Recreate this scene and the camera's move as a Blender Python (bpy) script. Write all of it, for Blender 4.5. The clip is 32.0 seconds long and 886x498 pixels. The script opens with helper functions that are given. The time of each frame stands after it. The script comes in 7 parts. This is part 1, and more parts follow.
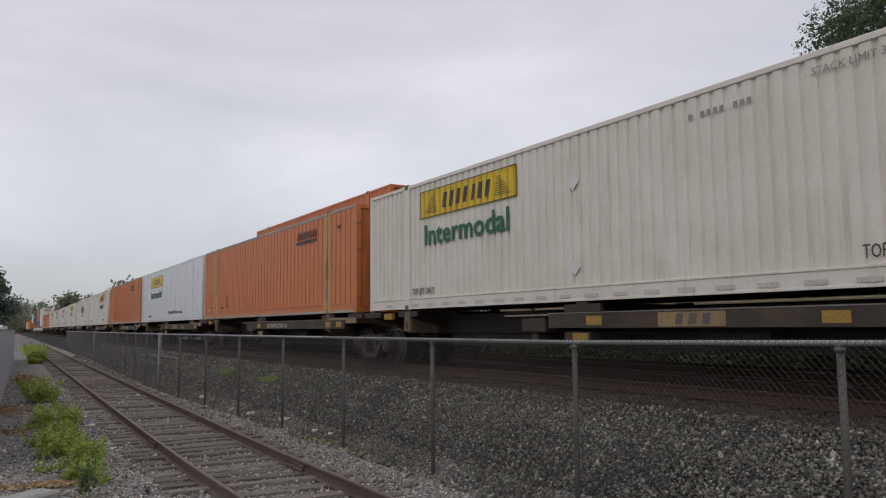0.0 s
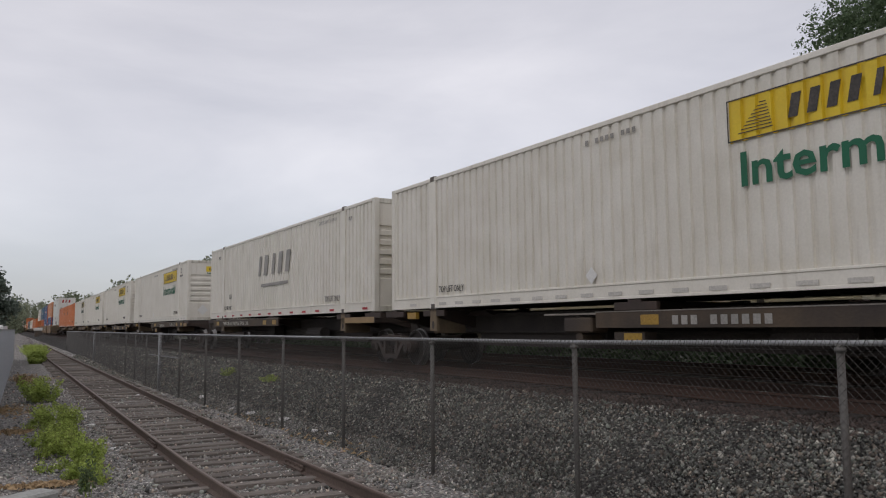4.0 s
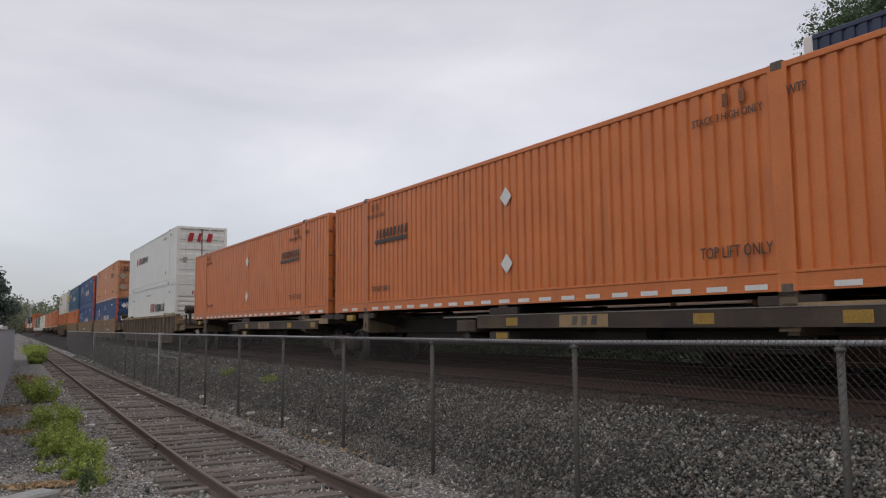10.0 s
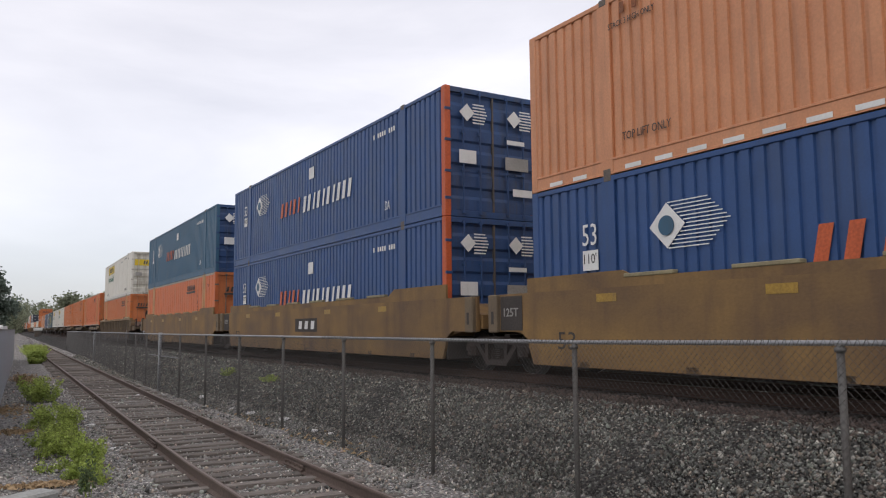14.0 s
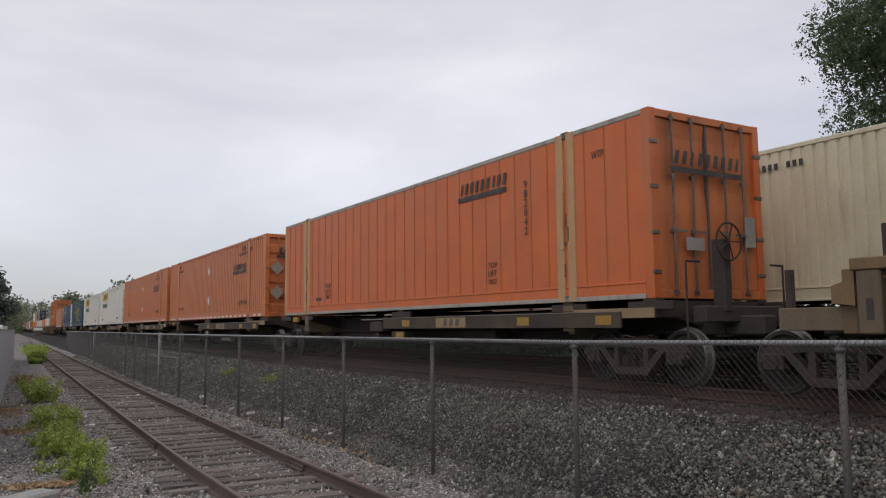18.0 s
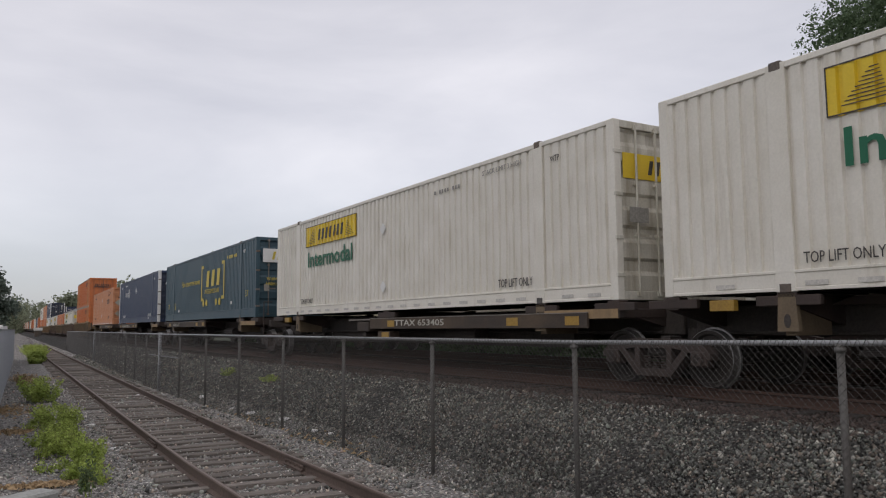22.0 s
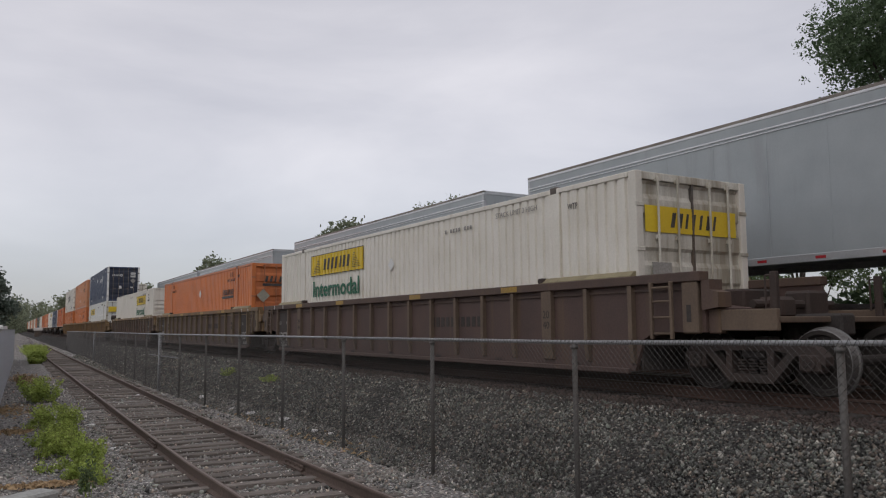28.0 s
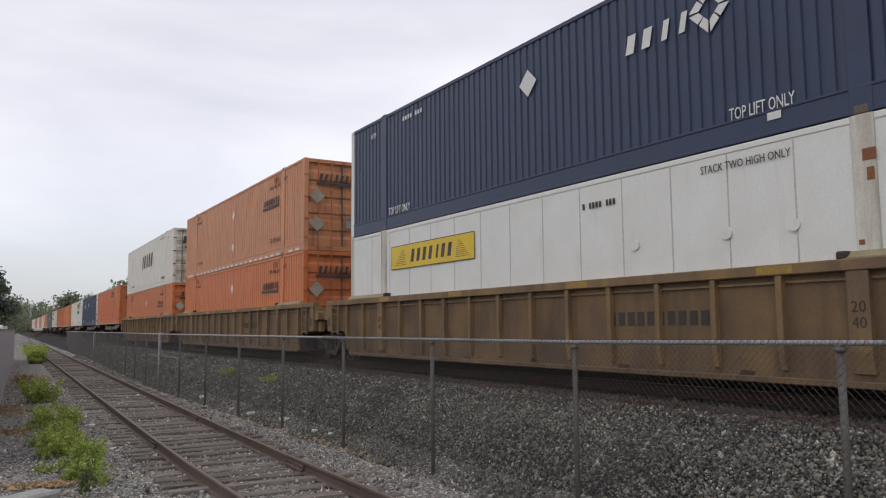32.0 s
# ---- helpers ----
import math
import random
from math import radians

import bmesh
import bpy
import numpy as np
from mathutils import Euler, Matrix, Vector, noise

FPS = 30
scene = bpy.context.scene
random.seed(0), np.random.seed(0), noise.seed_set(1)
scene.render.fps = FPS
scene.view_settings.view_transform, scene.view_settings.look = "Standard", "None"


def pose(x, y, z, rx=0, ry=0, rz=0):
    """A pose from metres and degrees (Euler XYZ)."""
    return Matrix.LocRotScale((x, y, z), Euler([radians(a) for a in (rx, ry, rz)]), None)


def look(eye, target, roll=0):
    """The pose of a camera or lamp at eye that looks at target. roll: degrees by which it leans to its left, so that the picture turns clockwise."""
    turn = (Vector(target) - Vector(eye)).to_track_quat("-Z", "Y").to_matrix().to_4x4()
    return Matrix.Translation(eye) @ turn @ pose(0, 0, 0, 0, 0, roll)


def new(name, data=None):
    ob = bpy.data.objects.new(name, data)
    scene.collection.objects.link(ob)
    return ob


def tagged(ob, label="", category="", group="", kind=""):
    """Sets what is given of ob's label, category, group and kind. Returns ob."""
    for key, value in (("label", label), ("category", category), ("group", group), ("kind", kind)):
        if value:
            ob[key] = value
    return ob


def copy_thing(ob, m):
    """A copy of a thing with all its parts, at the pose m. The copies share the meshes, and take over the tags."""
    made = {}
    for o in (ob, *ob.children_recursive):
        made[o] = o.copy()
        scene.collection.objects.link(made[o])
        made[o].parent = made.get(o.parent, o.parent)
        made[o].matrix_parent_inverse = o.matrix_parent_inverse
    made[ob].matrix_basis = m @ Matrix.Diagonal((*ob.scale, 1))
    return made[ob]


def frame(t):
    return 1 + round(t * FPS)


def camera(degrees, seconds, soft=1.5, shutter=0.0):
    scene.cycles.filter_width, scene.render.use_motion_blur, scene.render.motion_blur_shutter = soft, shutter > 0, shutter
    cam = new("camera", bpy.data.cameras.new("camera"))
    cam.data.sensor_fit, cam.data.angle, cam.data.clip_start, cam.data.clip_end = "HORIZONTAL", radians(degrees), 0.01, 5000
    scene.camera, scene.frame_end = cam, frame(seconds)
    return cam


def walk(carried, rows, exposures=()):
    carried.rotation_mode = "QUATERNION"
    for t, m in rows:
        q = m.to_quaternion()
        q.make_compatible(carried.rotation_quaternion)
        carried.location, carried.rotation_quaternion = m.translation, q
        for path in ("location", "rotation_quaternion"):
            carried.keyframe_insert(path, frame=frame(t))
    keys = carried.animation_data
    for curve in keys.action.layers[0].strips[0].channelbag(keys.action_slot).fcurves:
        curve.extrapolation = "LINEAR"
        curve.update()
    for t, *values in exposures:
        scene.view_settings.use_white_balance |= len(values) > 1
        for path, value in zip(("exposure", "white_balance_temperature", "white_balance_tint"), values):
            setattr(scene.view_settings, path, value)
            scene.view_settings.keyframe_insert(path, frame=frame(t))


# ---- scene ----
# A static camera beside a siding; a container train runs towards it, a second train runs away behind.
cam = camera(59.86, 32.0, soft=1.15)
EYE = Vector((0.0, 0.0, 2.1))
YAW, PITCH = radians(31.1436), radians(5.735)
AIM = EYE + Vector((math.sin(YAW) * math.cos(PITCH), math.cos(YAW) * math.cos(PITCH), math.sin(PITCH)))
CAM_POSE = look(EYE, AIM, roll=-0.474)
STOPS = [(0.0, -0.02), (6.0, 0.0), (8.0, 0.0), (11.0, 0.04), (12.0, 0.2), (13.0, 0.27), (14.0, 0.4), (17.0, 0.17), (18.0, 0.1), (19.0, 0.15), (21.0, 0.1), (23.0, 0.05), (24.0, 0.14), (25.0, 0.16), (27.5, 0.1), (28.0, -0.06), (29.0, -0.08), (30.0, -0.06), (31.0, 0.0), (32.0, 0.3)]
walk(cam, [(0.0, CAM_POSE), (32.0, CAM_POSE)], [(t, e, 6500, 11.6) for t, e in STOPS])

# ---------------------------------------------------------------- light
SUN_EL, SUN_AZ = radians(48), radians(225)


def make_world():
    w = bpy.data.worlds.new("sky")
    scene.world = w
    w.use_nodes = True
    nt = w.node_tree
    nt.nodes.clear()
    out = nt.nodes.new("ShaderNodeOutputWorld")
    sky = nt.nodes.new("ShaderNodeTexSky")
    sky.sky_type = "NISHITA"
    sky.sun_disc = False
    sky.sun_elevation, sky.sun_rotation = SUN_EL, SUN_AZ
    bg = nt.nodes.new("ShaderNodeBackground")
    bg.inputs["Strength"].default_value = 0.03
    nt.links.new(sky.outputs[0], bg.inputs["Color"])
    # the cloud deck: soft grey sheets, a little brighter where it thins out
    tc = nt.nodes.new("ShaderNodeTexCoord")
    mp = nt.nodes.new("ShaderNodeMapping")
    mp.inputs["Scale"].default_value = (1.0, 1.0, 3.2)
    nt.links.new(tc.outputs["Generated"], mp.inputs["Vector"])
    n1 = nt.nodes.new("ShaderNodeTexNoise")
    n1.inputs["Scale"].default_value = 1.7
    n1.inputs["Detail"].default_value = 7
    n1.inputs["Roughness"].default_value = 0.52
    n1.inputs["Distortion"].default_value = 0.3
    nt.links.new(mp.outputs[0], n1.inputs["Vector"])
    ramp = nt.nodes.new("ShaderNodeValToRGB")
    e = ramp.color_ramp.elements
    e[0].position, e[0].color = 0.30, (0.50, 0.488, 0.515, 1)
    e[1].position, e[1].color = 0.72, (0.80, 0.77, 0.775, 1)
    nt.links.new(n1.outputs["Fac"], ramp.inputs["Fac"])
    # towards the horizon the deck turns a bluish grey
    sep = nt.nodes.new("ShaderNodeSeparateXYZ")
    nt.links.new(tc.outputs["Generated"], sep.inputs[0])
    hr = nt.nodes.new("ShaderNodeValToRGB")
    h = hr.color_ramp.elements
    h[0].position, h[0].color = 0.0, (0.55, 0.585, 0.635, 1)
    h[1].position, h[1].color = 0.22, (1.0, 1.0, 1.0, 1)
    nt.links.new(sep.outputs["Z"], hr.inputs["Fac"])
    mul = nt.nodes.new("ShaderNodeMixRGB")
    mul.blend_type = "MULTIPLY"
    mul.inputs["Fac"].default_value = 1.0
    nt.links.new(ramp.outputs[0], mul.inputs[1])
    nt.links.new(hr.outputs[0], mul.inputs[2])
    cl = nt.nodes.new("ShaderNodeBackground")
    cl.inputs["Strength"].default_value = 0.92
    nt.links.new(mul.outputs[0], cl.inputs["Color"])
    add = nt.nodes.new("ShaderNodeAddShader")
    nt.links.new(bg.outputs[0], add.inputs[0])
    nt.links.new(cl.outputs[0], add.inputs[1])
    nt.links.new(add.outputs[0], out.inputs["Surface"])


make_world()
sun_data = bpy.data.lights.new("sun", "SUN")
sun_data.energy, sun_data.angle, sun_data.color = 0.4, radians(28), (1.0, 0.97, 0.92)
sun_lamp = new("sun", sun_data)
sun_lamp.matrix_world = look((-60, -40, 90), (0, 0, 0))

# ---------------------------------------------------------------- line of the railway
RAIL = 1.185         # top of the running rails of both main tracks
BALLAST = 0.985
DECK = 1.27          # datum of the car bodies and their loads
SINK = RAIL - DECK   # bogies stand this much lower
GROUND = -0.10
NEAR_X, FAR_X = 9.915, 14.1
LONG, WIDE, TALL = 16.154, 2.591, 2.93
CURVE, BEND_FROM, BEND_SLOPE = 3.461e-4, 23.59, 0.03085
BEND_LEN = BEND_SLOPE / (2 * CURVE)


def bend(y):
    d = max(0.0, y - BEND_FROM)
    return CURVE * d * d if d < BEND_LEN else CURVE * BEND_LEN ** 2 + BEND_SLOPE * (d - BEND_LEN)


def bend_slope(y):
    d = max(0.0, y - BEND_FROM)
    return 2 * CURVE * d if d < BEND_LEN else BEND_SLOPE


def siding_x(y):
    drift = 0.0026 * max(0.0, 15 - y) ** 2 if y > 5 else 0.26 + 0.052 * (5 - y)
    return 3.155 + 0.0323 * y + drift + 0.00008 * max(0.0, min(y, 200) - 55) ** 2


def fence_x(y):
    return 5.92 - 0.0118 * y if y < 28 else 5.59 + 0.035 * (y - 28)


NEAR_RUN = [(0, 0), (1.5, 26.32), (3.5, 61.26), (6, 104.66), (9, 156.62), (14, 243.01), (19, 328.98), (24, 414.67), (28, 482.85), (31, 534.12), (32, 550.94)]


def near_run(t):
    for (t0, d0), (t1, d1) in zip(NEAR_RUN, NEAR_RUN[1:]):
        if t <= t1:
            return d0 + (d1 - d0) * (t - t0) / (t1 - t0)
    return NEAR_RUN[-1][1]


def far_run(t):
    return 16.2 * t + 0.028 * t * t


# ---------------------------------------------------------------- mesh helpers
class Form:
    """Collects corners and faces of one mesh."""

    def __init__(self):
        self.v, self.f = [], []

    def add(self, vs, fs):
        n = len(self.v)
        self.v += [tuple(p) for p in vs]
        self.f += [tuple(i + n for i in q) for q in fs]
        return self

    def box(self, x0, x1, y0, y1, z0, z1, c=0.0):
        x0, x1 = min(x0, x1), max(x0, x1)
        y0, y1 = min(y0, y1), max(y0, y1)
        z0, z1 = min(z0, z1), max(z0, z1)
        if c <= 0:
            vs = [(x, y, z) for z in (z0, z1) for y in (y0, y1) for x in (x0, x1)]
            return self.add(vs, [(0, 2, 3, 1), (4, 5, 7, 6), (0, 1, 5, 4), (2, 6, 7, 3), (0, 4, 6, 2), (1, 3, 7, 5)])
        c = min(c, (x1 - x0) * 0.45, (y1 - y0) * 0.45, (z1 - z0) * 0.45)
        vs, key = [], {}
        for i, x in enumerate((x0, x1)):
            for j, y in enumerate((y0, y1)):
                for k, z in enumerate((z0, z1)):
                    xi, yi, zi = x + (c if i == 0 else -c), y + (c if j == 0 else -c), z + (c if k == 0 else -c)
                    for a, p in enumerate(((x, yi, zi), (xi, y, zi), (xi, yi, z))):
                        key[i, j, k, a] = len(vs)
                        vs.append(p)
        fs = []
        for s in (0, 1):
            fs.append([key[s, 0, 0, 0], key[s, 1, 0, 0], key[s, 1, 1, 0], key[s, 0, 1, 0]][::1 if s else -1])
            fs.append([key[0, s, 0, 1], key[0, s, 1, 1], key[1, s, 1, 1], key[1, s, 0, 1]][::1 if s else -1])
            fs.append([key[0, 0, s, 2], key[1, 0, s, 2], key[1, 1, s, 2], key[0, 1, s, 2]][::1 if s else -1])
        for p in (0, 1):
            for q in (0, 1):
                flip = 1 if (p + q) % 2 == 0 else -1
                fs.append([key[p, q, 0, 0], key[p, q, 0, 1], key[p, q, 1, 1], key[p, q, 1, 0]][::-flip])
                fs.append([key[p, 0, q, 0], key[p, 1, q, 0], key[p, 1, q, 2], key[p, 0, q, 2]][::-flip])
                fs.append([key[0, p, q, 1], key[1, p, q, 1], key[1, p, q, 2], key[0, p, q, 2]][::flip])
                for r in (0, 1):
                    fl = 1 if (p + q + r) % 2 else -1
                    fs.append([key[p, q, r, 0], key[p, q, r, 1], key[p, q, r, 2]][::fl])
        return self.add(vs, fs)

    def tube(self, p0, p1, r, n=8, r1=None, caps=True):
        p0, p1 = Vector(p0), Vector(p1)
        d = (p1 - p0).normalized()
        a = d.orthogonal().normalized()
        b = d.cross(a)
        r1 = r if r1 is None else r1
        ring = [(a * math.cos(2 * math.pi * i / n) + b * math.sin(2 * math.pi * i / n)) for i in range(n)]
        vs = [p0 + q * r for q in ring] + [p1 + q * r1 for q in ring]
        fs = [(i, (i + 1) % n, n + (i + 1) % n, n + i) for i in range(n)]
        if caps:
            fs += [tuple(range(n))[::-1], tuple(range(n, 2 * n))]
        return self.add(vs, fs)

    def prism(self, poly, axis, a0, a1):
        """A polygon drawn in the two other axes, pushed along axis from a0 to a1."""
        def put(p, a):
            q = list(p)
            q.insert(axis, a)
            return q
        n = len(poly)
        vs = [put(p, a0) for p in poly] + [put(p, a1) for p in poly]
        return self.add(vs, [(i, (i + 1) % n, n + (i + 1) % n, n + i) for i in range(n)] + [tuple(range(n))[::-1], tuple(range(n, 2 * n))])

    def sheet(self, pts_a, pts_b):
        n = len(pts_a)
        return self.add(list(pts_a) + list(pts_b), [(i, i + 1, n + i + 1, n + i) for i in range(n - 1)])

    def mesh(self, name, material=None, smooth=False):
        me = bpy.data.meshes.new(name)
        me.from_pydata(self.v, [], self.f)
        if material:
            me.materials.append(material)
        bm = bmesh.new()
        bm.from_mesh(me)
        bmesh.ops.recalc_face_normals(bm, faces=bm.faces)
        bm.to_mesh(me)
        bm.free()
        if smooth:
            me.polygons.foreach_set("use_smooth", [True] * len(me.polygons))
        return me


def part(name, form, material, parent, label="", at=None, smooth=False):
    me = form if isinstance(form, bpy.types.Mesh) else form.mesh(name, material, smooth)
    ob = new(name, me)
    ob.parent = parent
    if at is not None:
        ob.matrix_basis = at
    if label:
        ob["label"] = label
    return ob


def fast_mesh(name, verts, faces_n, size, material):
    """A mesh from arrays; all faces have the same number of corners."""
    me = bpy.data.meshes.new(name)
    verts = np.asarray(verts, np.float32)
    faces_n = np.asarray(faces_n, np.int32)
    me.vertices.add(len(verts))
    me.vertices.foreach_set("co", verts.ravel())
    me.loops.add(faces_n.size)
    me.loops.foreach_set("vertex_index", faces_n.ravel())
    me.polygons.add(len(faces_n))
    me.polygons.foreach_set("loop_start", np.arange(0, faces_n.size, size, dtype=np.int32))
    me.polygons.foreach_set("loop_total", np.full(len(faces_n), size, np.int32))
    me.update(calc_edges=True)
    me.validate()
    me.materials.append(material)
    return me


LETTERS = {}


def lettering(text, size, align="LEFT", spacing=1.0, bold=0.0):
    """A flat mesh of a line of text, in the built-in font."""
    key = (text, size, align, spacing, bold)
    if key not in LETTERS:
        cu = bpy.data.curves.new("lettering", "FONT")
        cu.body, cu.size, cu.align_x, cu.space_character, cu.offset = text, size, align, spacing, bold
        cu.extrude, cu.resolution_u = 0.002, 2
        ob = bpy.data.objects.new("lettering", cu)
        scene.collection.objects.link(ob)
        dg = bpy.context.evaluated_depsgraph_get()
        LETTERS[key] = bpy.data.meshes.new_from_object(ob.evaluated_get(dg))
        bpy.data.objects.remove(ob)
        bpy.data.curves.remove(cu)
    return LETTERS[key].copy()


# ---------------------------------------------------------------- materials
def surface(name, col, col2=None, rough=0.6, metal=0.0, scale=1.5, fine=30.0, stretch=(1, 1, 1), amount=0.5, bump=0.15, spread=0.0,
            gloss=0.4, dirt=None, dirt_scale=0.8, dirt_at=(0.52, 0.75), island=False, fine_amount=0.18, thin=0.0, hues=None):
    """Paint or stone with broad patches, fine grain, streaks of dirt and a little relief."""
    m = bpy.data.materials.new(name)
    m.use_nodes = True
    nt = m.node_tree
    bs = nt.nodes["Principled BSDF"]
    bs.inputs["Metallic"].default_value = metal
    bs.inputs["Specular IOR Level"].default_value = gloss
    tc = nt.nodes.new("ShaderNodeTexCoord")
    mp = nt.nodes.new("ShaderNodeMapping")
    mp.inputs["Scale"].default_value = stretch
    nt.links.new(tc.outputs["Object"], mp.inputs["Vector"])
    oi = nt.nodes.new("ShaderNodeObjectInfo")
    off = nt.nodes.new("ShaderNodeVectorMath")
    off.operation = "MULTIPLY_ADD"
    nt.links.new(oi.outputs["Random"], off.inputs[0])
    off.inputs[1].default_value = (37.0, 53.0, 19.0)
    nt.links.new(mp.outputs[0], off.inputs[2])
    n1 = nt.nodes.new("ShaderNodeTexNoise")
    n1.inputs["Scale"].default_value, n1.inputs["Detail"].default_value = scale, 5
    nt.links.new(off.outputs[0], n1.inputs["Vector"])
    n2 = nt.nodes.new("ShaderNodeTexNoise")
    n2.inputs["Scale"].default_value, n2.inputs["Detail"].default_value = fine, 3
    nt.links.new(off.outputs[0], n2.inputs["Vector"])
    ramp = nt.nodes.new("ShaderNodeValToRGB")
    e = ramp.color_ramp.elements
    col2 = col2 or tuple(c * 0.72 for c in col)
    e[0].position, e[1].position = 0.5 - 0.5 * (1 - amount) * 0.4 - 0.12, 0.5 + 0.22
    e[0].color, e[1].color = (*col2, 1), (*col, 1)
    nt.links.new(n1.outputs["Fac"], ramp.inputs["Fac"])
    grain = nt.nodes.new("ShaderNodeMapRange")
    grain.inputs["From Min"].default_value, grain.inputs["From Max"].default_value = 0.3, 0.7
    grain.inputs["To Min"].default_value, grain.inputs["To Max"].default_value = 1 - fine_amount, 1 + fine_amount
    nt.links.new(n2.outputs["Fac"], grain.inputs["Value"])
    mul = nt.nodes.new("ShaderNodeVectorMath")
    mul.operation = "SCALE"
    nt.links.new(ramp.outputs[0], mul.inputs[0])
    nt.links.new(grain.outputs[0], mul.inputs["Scale"])
    last = mul.outputs[0]
    if spread:
        src = nt.nodes.new("ShaderNodeNewGeometry").outputs["Random Per Island"] if island else oi.outputs["Random"]
        vary = nt.nodes.new("ShaderNodeMapRange")
        vary.inputs["To Min"].default_value, vary.inputs["To Max"].default_value = 1 - spread, 1 + spread
        nt.links.new(src, vary.inputs["Value"])
        m2 = nt.nodes.new("ShaderNodeVectorMath")
        m2.operation = "SCALE"
        nt.links.new(last, m2.inputs[0])
        nt.links.new(vary.outputs[0], m2.inputs["Scale"])
        last = m2.outputs[0]
    if hues:
        # single stones take one of several tints
        pick = nt.nodes.new("ShaderNodeValToRGB")
        pick.color_ramp.interpolation = "CONSTANT"
        while len(pick.color_ramp.elements) < len(hues):
            pick.color_ramp.elements.new(0.5)
        for i, (el, h) in enumerate(zip(pick.color_ramp.elements, hues)):
            el.position, el.color = i / len(hues), (*h, 1)
        jump = nt.nodes.new("ShaderNodeMath")
        jump.operation = "FRACT"
        wide = nt.nodes.new("ShaderNodeMath")
        wide.operation = "MULTIPLY"
        wide.inputs[1].default_value = 37.0
        nt.links.new(nt.nodes.new("ShaderNodeNewGeometry").outputs["Random Per Island"], wide.inputs[0])
        nt.links.new(wide.outputs[0], jump.inputs[0])
        nt.links.new(jump.outputs[0], pick.inputs["Fac"])
        tint = nt.nodes.new("ShaderNodeVectorMath")
        tint.operation = "MULTIPLY"
        nt.links.new(last, tint.inputs[0])
        nt.links.new(pick.outputs[0], tint.inputs[1])
        last = tint.outputs[0]
    if dirt:
        mp2 = nt.nodes.new("ShaderNodeMapping")
        mp2.inputs["Scale"].default_value = (3.2, 3.2, 0.35)
        nt.links.new(off.outputs[0], mp2.inputs["Vector"])
        n3 = nt.nodes.new("ShaderNodeTexNoise")
        n3.inputs["Scale"].default_value, n3.inputs["Detail"].default_value, n3.inputs["Roughness"].default_value = dirt_scale, 7, 0.62
        nt.links.new(mp2.outputs[0], n3.inputs["Vector"])
        mask = nt.nodes.new("ShaderNodeMapRange")
        mask.inputs["From Min"].default_value, mask.inputs["From Max"].default_value = dirt_at
        mask.inputs["To Max"].default_value = 0.75
        nt.links.new(n3.outputs["Fac"], mask.inputs["Value"])
        mix = nt.nodes.new("ShaderNodeMixRGB")
        nt.links.new(mask.outputs[0], mix.inputs["Fac"])
        nt.links.new(last, mix.inputs[1])
        mix.inputs[2].default_value = (*dirt, 1)
        last = mix.outputs[0]
    nt.links.new(last, bs.inputs["Base Color"])
    rr = nt.nodes.new("ShaderNodeMapRange")
    rr.inputs["To Min"].default_value, rr.inputs["To Max"].default_value = max(0.02, rough - 0.12), min(1, rough + 0.12)
    nt.links.new(n1.outputs["Fac"], rr.inputs["Value"])
    nt.links.new(rr.outputs[0], bs.inputs["Roughness"])
    if bump:
        bp = nt.nodes.new("ShaderNodeBump")
        bp.inputs["Strength"].default_value, bp.inputs["Distance"].default_value = bump, 0.02
        nt.links.new(n2.outputs["Fac"], bp.inputs["Height"])
        nt.links.new(bp.outputs[0], bs.inputs["Normal"])
    if thin:
        # leaves let part of the light through
        tr = nt.nodes.new("ShaderNodeBsdfTranslucent")
        nt.links.new(last, tr.inputs["Color"])
        both = nt.nodes.new("ShaderNodeMixShader")
        both.inputs["Fac"].default_value = thin
        nt.links.new(bs.outputs[0], both.inputs[1])
        nt.links.new(tr.outputs[0], both.inputs[2])
        nt.links.new(both.outputs[0], nt.nodes["Material Output"].inputs["Surface"])
    return m


GRIME = (0.16, 0.13, 0.10)
WHITE = surface("white_paint", (0.735, 0.70, 0.625), (0.645, 0.605, 0.52), 0.5, dirt=(0.38, 0.32, 0.23), dirt_at=(0.57, 0.90), dirt_scale=1.5, fine_amount=0.04, bump=0.03, spread=0.05)
CREAM = surface("cream_paint", (0.69, 0.635, 0.455), (0.60, 0.545, 0.38), 0.5, dirt=(0.38, 0.32, 0.23), dirt_at=(0.55, 0.85), dirt_scale=1.5, fine_amount=0.06, bump=0.03)
PLAIN_WHITE = surface("plain_white_paint", (0.73, 0.73, 0.69), (0.66, 0.655, 0.61), 0.45, dirt=(0.47, 0.44, 0.38), dirt_at=(0.60, 0.95), dirt_scale=1.5, fine_amount=0.04, bump=0.02)
DUSTY_TAN = surface("dusty_tan_paint", (0.34, 0.235, 0.12), (0.24, 0.16, 0.085), 0.7, dirt=(0.09, 0.065, 0.045), dirt_at=(0.5, 0.78), bump=0.1, fine_amount=0.08)
COOL_WHITE = surface("smooth_white_panel", (0.73, 0.74, 0.75), (0.66, 0.67, 0.69), 0.35, dirt=(0.46, 0.44, 0.41), dirt_at=(0.62, 0.95), dirt_scale=1.5, fine_amount=0.04, bump=0.015)
ORANGE = surface("orange_paint", (0.605, 0.182, 0.047), (0.505, 0.143, 0.036), 0.45, dirt=(0.34, 0.12, 0.045), dirt_at=(0.52, 0.84), dirt_scale=1.5, fine_amount=0.06, bump=0.02, spread=0.08, gloss=0.5)
